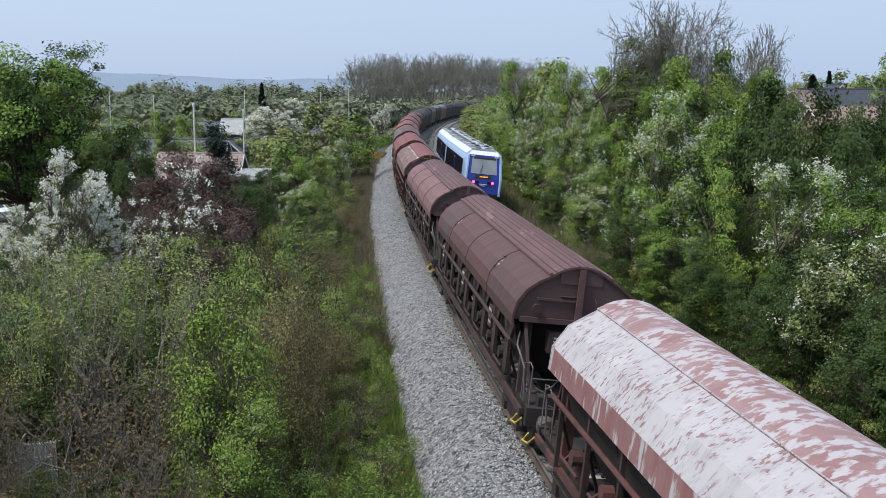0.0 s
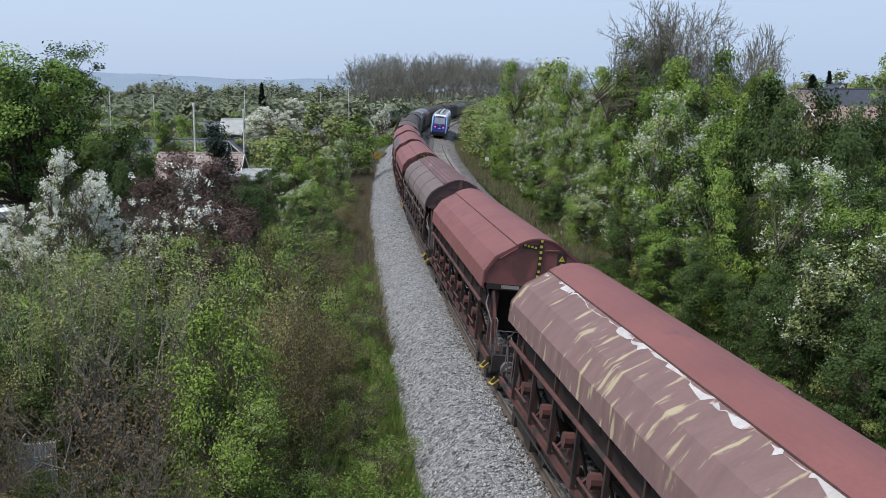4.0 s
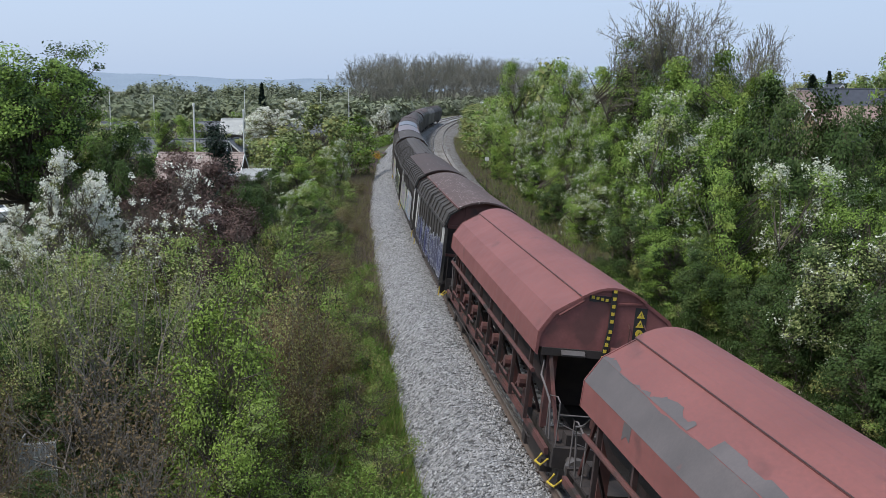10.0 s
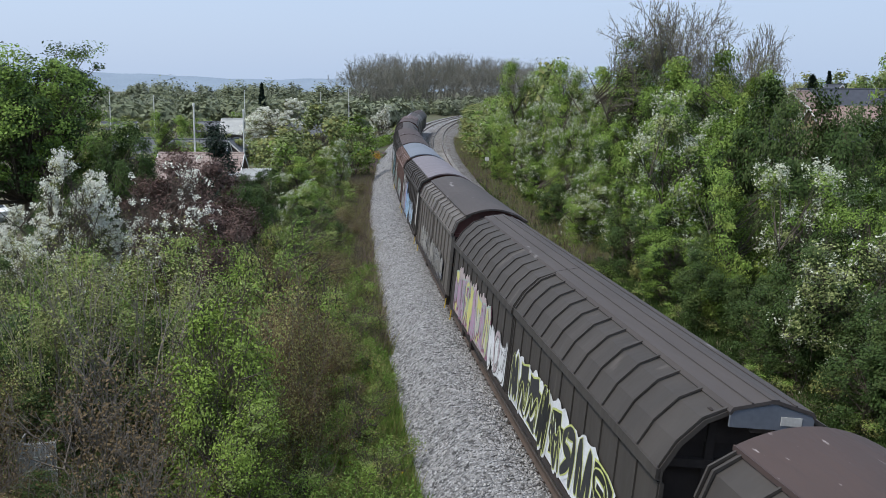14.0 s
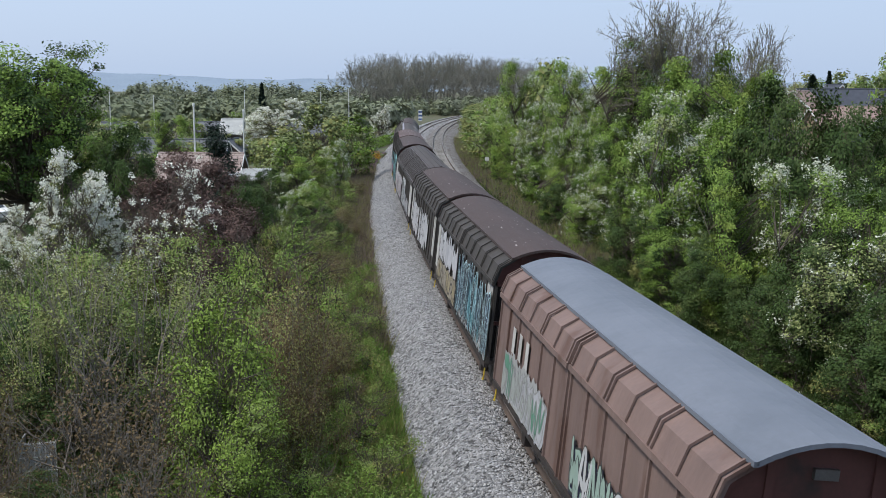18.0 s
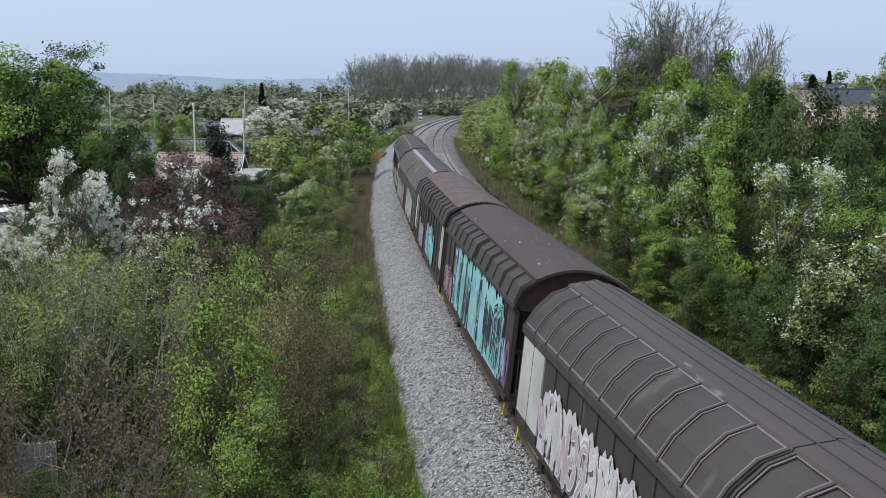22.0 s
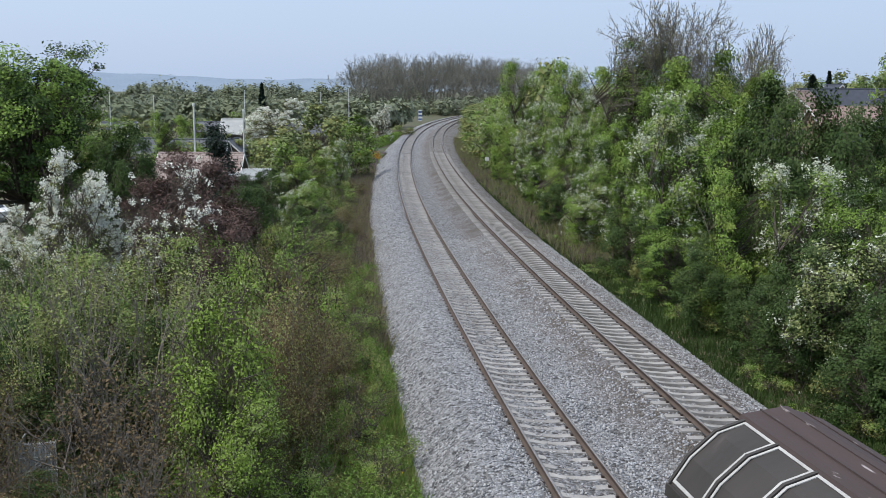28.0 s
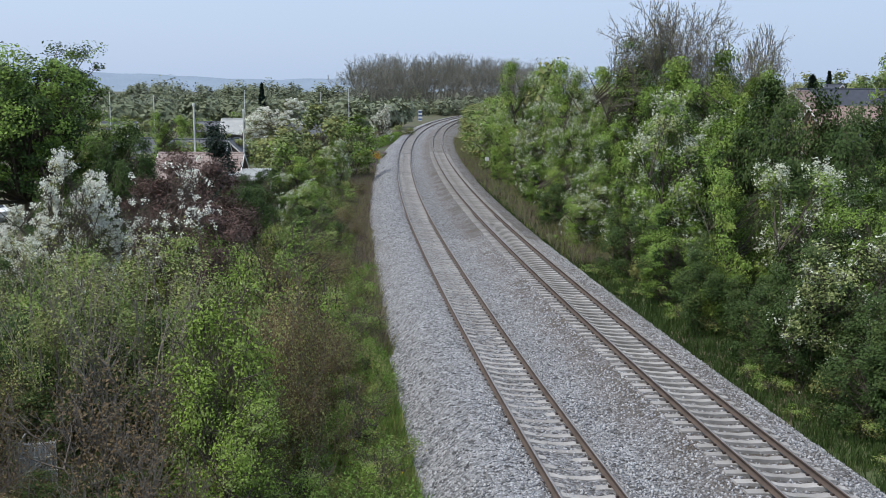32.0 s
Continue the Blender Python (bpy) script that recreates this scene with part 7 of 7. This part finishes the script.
scrawl(v, 45, -6.9, 0.0, 1.2, 1.95, 1.475, ((0.42, 0.4, 0.38), (0.36, 0.34, 0.33), (0.2, 0.19, 0.19)), (0.62, 0.7, 0.74), 9, BLACK, (0.4, 0.38, 0.36), thick=1.2)
scrawl(v, 15, -6.9, -0.1, 1.25, 3.05, 1.49, ((0.012, 0.016, 0.05), (0.02, 0.05, 0.075), (0.02, 0.025, 0.03), (0.05, 0.2, 0.24)), (0.55, 0.76, 0.82), 9, BLACK, thick=0.95)
scrawl(v, 16, 0.4, 5.6, 2.05, 3.05, 1.505, (GREY, (0.55, 0.55, 0.57)), (0.62, 0.62, 0.64), 5, BLACK)
scrawl(v, 17, 0.2, 6.0, 1.2, 1.95, 1.505, ((0.45, 0.38, 0.24), (0.4, 0.36, 0.3)), (0.3, 0.26, 0.2), 6, BLACK, (0.42, 0.37, 0.27))
couple(v, 284.90, 15.5)
v = van("dark covered wagon with grey-white graffiti", M["van"], M["cap"], True)
scrawl(v, 18, -3.6, 1.2, 1.2, 2.6, 1.475, ((0.55, 0.55, 0.57), GREY), (0.6, 0.6, 0.62), 3, BLACK)
scrawl(v, 19, 1.6, 5.4, 1.3, 2.7, 1.505, ((0.58, 0.58, 0.6), GREY), (0.62, 0.62, 0.64), 3, (0.12, 0.09, 0.08))
couple(v, 300.25, 15.5)
v = long_van("long dark covered wagon with worn roof edges and white graffiti", M["van"], M["cap_grey"], (M["cap_light"], 0.035), True)
scrawl(v, 20, -4.0, 0.0, 1.2, 2.7, 1.47, ((0.06, 0.06, 0.065), (0.5, 0.5, 0.52)), WHITE, 5, WHITE, (0.6, 0.6, 0.6))
scrawl(v, 21, 0.3, 8.6, 1.2, 2.5, 1.51, ((0.6, 0.56, 0.56), (0.45, 0.36, 0.4), (0.5, 0.48, 0.5)), (0.7, 0.7, 0.7), 9, (0.12, 0.12, 0.13), (0.56, 0.54, 0.54))
scrawl(v, 22, -8.5, -4.2, 1.2, 2.0, 1.47, ((0.3, 0.33, 0.38), GREY), (0.6, 0.6, 0.62), 4)
couple(v, 315.70, 23.26)
v = van("dark covered wagon with large turquoise graffiti", M["van"], M["cap"])
scrawl(v, 23, -5.6, 4.2, 1.2, 3.12, 1.475, ((0.03, 0.035, 0.05), (0.3, 0.62, 0.62), (0.36, 0.66, 0.6), (0.32, 0.56, 0.68)), (0.3, 0.6, 0.6), 9, (0.25, 0.55, 0.56), (0.3, 0.6, 0.59))
scrawl(v, 24, 4.3, 6.4, 1.2, 2.1, 1.505, ((0.5, 0.14, 0.26), (0.05, 0.05, 0.06)), (0.6, 0.5, 0.56), 3)
scrawl(v, 25, -6.9, -5.7, 1.2, 2.3, 1.475, ((0.3, 0.12, 0.24), (0.3, 0.5, 0.6)), (0.1, 0.1, 0.12), 2)
couple(v, 338.95, 15.5)
v = van("dark covered wagon with a flaking roof and cyan graffiti", M["van"], M["cap_spot"], True)
scrawl(v, 26, -3.6, 0.2, 1.2, 2.5, 1.475, ((0.2, 0.55, 0.62), (0.3, 0.62, 0.6), (0.12, 0.4, 0.55)), (0.5, 0.32, 0.42), 3, (0.12, 0.1, 0.14))
scrawl(v, 27, 1.4, 3.8, 1.2, 2.2, 1.505, (GREY, (0.3, 0.3, 0.33)), (0.5, 0.5, 0.53), 3)
couple(v, 354.25, 15.5)
v = long_van("long grey covered wagon with white graffiti", M["van_beige"], M["cap_grey"], (M["edge_beige"], 0.02), L=22.2, end_plate="van")
scrawl(v, 28, -8.2, -2.6, 1.2, 2.55, 1.47, ((0.55, 0.52, 0.45), (0.45, 0.5, 0.48), (0.5, 0.46, 0.5)), WHITE, 6, (0.06, 0.06, 0.06))
scrawl(v, 29, 0.4, 9.0, 1.2, 2.3, 1.505, ((0.5, 0.45, 0.36), (0.36, 0.2, 0.16), (0.25, 0.4, 0.55), (0.4, 0.42, 0.25)), (0.45, 0.4, 0.33), 9, (0.08, 0.07, 0.06))
part("roof_stripe", Geo().prism([(0.47, 4.175), (0.6, 4.142), (0.64, 4.06), (0.66, 4.06), (0.62, 4.158), (0.48, 4.191)], -10.4, 10.4), M["stripe"], v, "pale worn roof edge")
part("hatch_plate", Geo().add([(-4.6 + x, y, z) for x in (0, 0.55) for y, z in ((1.22, 3.66), (1.06, 3.83), (1.075, 3.845), (1.235, 3.675))], [(0, 1, 2, 3), (7, 6, 5, 4), (0, 4, 5, 1), (1, 5, 6, 2), (2, 6, 7, 3), (3, 7, 4, 0)]), M["edge_beige"], v, "small pale plate on the roof bay")
couple(v, 369.65, 22.2)
v = long_van("long dark covered wagon with white end panels and worn roof edges", M["van"], M["cap"], (M["panel_white"], 0.045), True)
scrawl(v, 30, -8.4, -0.5, 1.2, 2.1, 1.47, (GREY, (0.3, 0.3, 0.31)), (0.55, 0.55, 0.55), 8)
scrawl(v, 31, 1.0, 8.8, 1.2, 2.1, 1.505, ((0.5, 0.5, 0.3), (0.26, 0.22, 0.38), (0.5, 0.5, 0.5)), (0.5, 0.5, 0.48), 7)
couple(v, 391.85, 23.26)

# ---- motions ----
FREIGHT_SPEED, RAILCAR_SPEED = 14.3, 27.4
RAILCARS = []
M["pale_blue"] = mat("pale_blue_train_paint", (0.36, 0.5, 0.72), (0.32, 0.46, 0.68), 0.35, scale=0.6, fine=20, bump=0.01)
M["deep_blue"] = mat("deep_blue_train_paint", (0.02, 0.045, 0.3), (0.02, 0.04, 0.26), 0.35, fine=20, bump=0.01)
M["car_white"] = mat("white_train_paint", (0.72, 0.75, 0.8), (0.66, 0.69, 0.74), 0.35, fine=20, bump=0.01)
M["dark_glass"] = mat("dark_train_glass", (0.012, 0.014, 0.018), (0.018, 0.02, 0.024), 0.12, fine=5, bump=0)
M["wind_glass"] = mat("windscreen_glass", (0.3, 0.33, 0.36), (0.22, 0.245, 0.27), 0.12, fine=3, bump=0)
M["roof_grey"] = mat("grey_train_roof", (0.4, 0.42, 0.44), (0.3, 0.32, 0.34), 0.6, fine=12)
M["tail_light"] = glow("tail_light", (1.0, 0.05, 0.12), 6.0)
M["display"] = glow("display_amber", (1.0, 0.36, 0.04), 0.9)


def railcar(label, cab):
    """Half of a two-part diesel railcar; cab is the end (-1 near, 1 far) that carries the driver's cab."""
    L = 20.9
    root = tagged(new("railcar"), label, "train", "parts of the diesel railcar")
    a0, a1 = (-L / 2 + 1.5, L / 2) if cab < 0 else (-L / 2, L / 2 - 1.5)
    body = [(-1.3, 0.85), (1.3, 0.85), (1.375, 1.1), (1.375, 3.25), (1.26, 3.6), (0.95, 3.88), (-0.95, 3.88), (-1.26, 3.6), (-1.375, 3.25), (-1.375, 1.1)]
    part("body", Geo().prism(body, a0, a1), M["pale_blue"], root, "pale blue body")
    for s in (-1, 1):
        n = 8
        for k in range(n):
            x = a0 + 1.2 + k * (a1 - a0 - 1.6) / n
            part("side_window", Geo().box(x, x + (a1 - a0 - 1.6) / n - 0.06, min(s * 1.37, s * 1.385), max(s * 1.37, s * 1.385), 1.6, 3.18), M["dark_glass"], root)
        x = a0 + (a1 - a0) * 0.42
        d = part("door", Geo().box(x, x + 1.4, min(s * 1.37, s * 1.395), max(s * 1.37, s * 1.395), 0.65, 2.95), M["deep_blue"], root)
        part("door_window", Geo().box(x + 0.15, x + 1.25, min(s * 1.39, s * 1.402), max(s * 1.39, s * 1.402), 1.4, 2.8), M["dark_glass"], d)
        part("skirt", Geo().box(a0, a1, min(s * 1.25, s * 1.34), max(s * 1.25, s * 1.34), 0.3, 0.88), M["black"], root)
        part("roof_edge", Geo().prism([(s * 1.22, 3.65), (s * 0.97, 3.9), (s * 0.9, 3.9), (s * 0.9, 3.95), (s * 1.0, 3.95), (s * 1.28, 3.68)], a0, a1), M["car_white"], root)
    part("roof_deck", Geo().box(a0, a1, -0.9, 0.9, 3.86, 3.91), M["roof_grey"], root)
    rr = random.Random(5 + cab)
    x = a0 + 0.8
    while x < a1 - 1.6:
        w = rr.uniform(0.9, 2.0)
        hh = rr.uniform(4.03, 4.18)
        u = part("roof_unit", Geo().box(x, x + w, -0.85, 0.85, 3.91, hh), M["roof_grey"], root)
        for q in (-0.5, 0.15):
            part("roof_vent", Geo().box(x + 0.1, x + w - 0.1, q, q + 0.35, hh, hh + 0.06), M["steel"] if rr.random() < 0.5 else M["dark_glass"], u)
        part("roof_pipe", Geo().tube([(x - 0.2, 0.92, 3.99), (x + w + 0.2, 0.92, 3.99)], 0.04, 6), M["car_white"], u)
        part("roof_fan", Geo().tube([(x + w / 2, -0.1, hh), (x + w / 2, -0.1, hh + 0.1)], 0.22, 12), M["car_white"], u)
        x += w + rr.uniform(0.15, 0.5)
    if cab < 0:
        e = a0
        nose = [(e, 1.375, 0.9), (e, 1.375, 3.25), (e, 1.24, 3.6), (e, 0.95, 3.9)]
        tip = [(e - 1.26, 1.2, 0.9), (e - 1.12, 1.22, 2.0), (e - 0.55, 1.12, 3.6), (e - 0.2, 0.92, 3.9)]
        for s in (1, -1):
            v = [(x, s * y, z) for x, y, z in nose + tip] + [(x + 0.1, s * (y - 0.12), z) for x, y, z in nose + tip]
            f = [(i, i + 1, i + 5, i + 4) for i in range(3)] + [(8 + i, 12 + i, 13 + i, 9 + i) for i in range(3)] + [(4 + i, 5 + i, 13 + i, 12 + i) for i in range(3)]
            part("cab_side", Geo().add(v, f), M["pale_blue"], root)
        y = 1.0

        def slab(name, z0, x0, z1, x1, w0, w1, m, lift=0.0, label=""):
            return part(name, Geo().add([(x0 - lift, -w0, z0), (x0 - lift, w0, z0), (x1 - lift, w1, z1), (x1 - lift, -w1, z1), (x0 + 0.08, -w0, z0), (x0 + 0.08, w0, z0), (x1 + 0.08, w1, z1), (x1 + 0.08, -w1, z1)],
                                        [(0, 1, 2, 3), (4, 7, 6, 5), (0, 4, 5, 1), (1, 5, 6, 2), (2, 6, 7, 3), (3, 7, 4, 0)]), m, root, label)
        slab("front_apron", 0.35, e - 1.2, 1.0, e - 1.28, 1.06, 1.14, M["black"])
        slab("front_panel", 1.0, e - 1.28, 2.0, e - 1.12, 1.14, 1.16, M["deep_blue"])
        slab("windscreen_surround", 2.0, e - 1.12, 3.66, e - 0.54, 1.16, 1.08, M["deep_blue"])
        slab("windscreen", 2.36, e - 1.0, 3.52, e - 0.59, 0.93, 0.87, M["wind_glass"], 0.03, "tilted windscreen")
        slab("sun_visor", 3.38, e - 0.64, 3.52, e - 0.59, 0.8, 0.8, M["black"], 0.04)
        slab("forehead", 3.66, e - 0.54, 3.92, e - 0.2, 1.08, 0.95, M["car_white"])
        d = slab("display", 2.08, e - 1.1, 2.26, e - 1.04, 0.62, 0.62, M["black"], 0.03, "dark destination display")
        for k in range(6):
            x0, q = e - 1.12, -0.3 + 0.1 * k
            part("lit_mark", Geo().box(x0 - 0.03, x0 + 0.01, q, q + 0.07, 2.13, 2.21), M["display"], d, "plain amber lit bar")
        for s in (-1, 1):
            part("tail_lamp", Geo().tube([(e - 1.27, s * 0.68, 1.78), (e - 1.13, s * 0.68, 1.78)], 0.085, 10), M["tail_light"], root, "glowing red tail lamp")
            part("head_lamp", Geo().box(e - 1.25, e - 1.13, s * 0.42 - 0.12, s * 0.42 + 0.12, 1.72, 1.85), M["dark_glass"], root)
            part("top_lamp", Geo().box(e - 0.66, e - 0.56, s * 0.84 - 0.14, s * 0.84 + 0.14, 3.54, 3.62), M["car_white"], root)
            part("corner_strip", Geo().tube([(e - 1.24, s * 1.2, 0.9), (e - 1.12, s * 1.24, 2.0), (e - 0.5, s * 1.13, 3.6)], 0.1, 6), M["pale_blue"], root)
        part("emblem", Geo().box(e - 1.24, e - 1.17, -0.26, 0.26, 1.62, 1.67).box(e - 1.25, e - 1.18, -0.14, 0.14, 1.52, 1.57), M["car_white"], root, "plain white mark")
        part("wiper", Geo().tube([(e - 1.09, 0.3, 2.3), (e - 0.85, 0.1, 3.0)], 0.02, 4), M["black"], root)
        part("coupler", Geo().box(e - 1.9, e - 1.4, -0.18, 0.18, 0.75, 1.1), M["black"], root)
    else:
        part("cab_nose", Geo().add([(a1, s * 1.3, z) for s in (-1, 1) for z in (0.5, 3.8)] + [(a1 + 1.4, s * 0.95, 0.5) for s in (-1, 1)] + [(a1 + 0.3, s * 0.9, 3.8) for s in (-1, 1)],
                                   [(0, 1, 6, 4), (2, 5, 7, 3), (4, 6, 7, 5), (1, 3, 7, 6), (0, 4, 5, 2)]), M["deep_blue"], root)
    for e in (-1, 1):
        bx = e * (L / 2 - 3.2)
        b = Geo().box(bx - 1.4, bx + 1.4, -1.1, -0.95, 0.4, 0.7).box(bx - 1.4, bx + 1.4, 0.95, 1.1, 0.4, 0.7).box(bx - 0.3, bx + 0.3, -1, 1, 0.4, 0.7)
        part("bogie", b, M["under"], root)
        for q in (-0.95, 0.95):
            part("wheelset", Geo().wheel(bx + q, -0.82, -0.69, 0.4, 0.4).wheel(bx + q, 0.69, 0.82, 0.4, 0.4).wheel(bx + q, -0.69, 0.69, 0.4, 0.08, 8), M["tyre"], root)
    return root


RAILCARS.append((railcar("pale blue and white diesel railcar with red tail lamps", -1), 76.1 + 10.45, 20.9))
RAILCARS.append((railcar("pale blue diesel railcar, leading half", 1), 76.1 + 31.4, 20.9))

def motions():
    for ob, mid, L in TRAIN:
        walk(ob, [(float(t), on_track(mid - FREIGHT_SPEED * t, L)) for t in range(33)])
    for ob, mid, L in RAILCARS:
        walk(ob, [(float(t), on_track(mid + RAILCAR_SPEED * t, L, 1)) for t in range(33)])


motions()
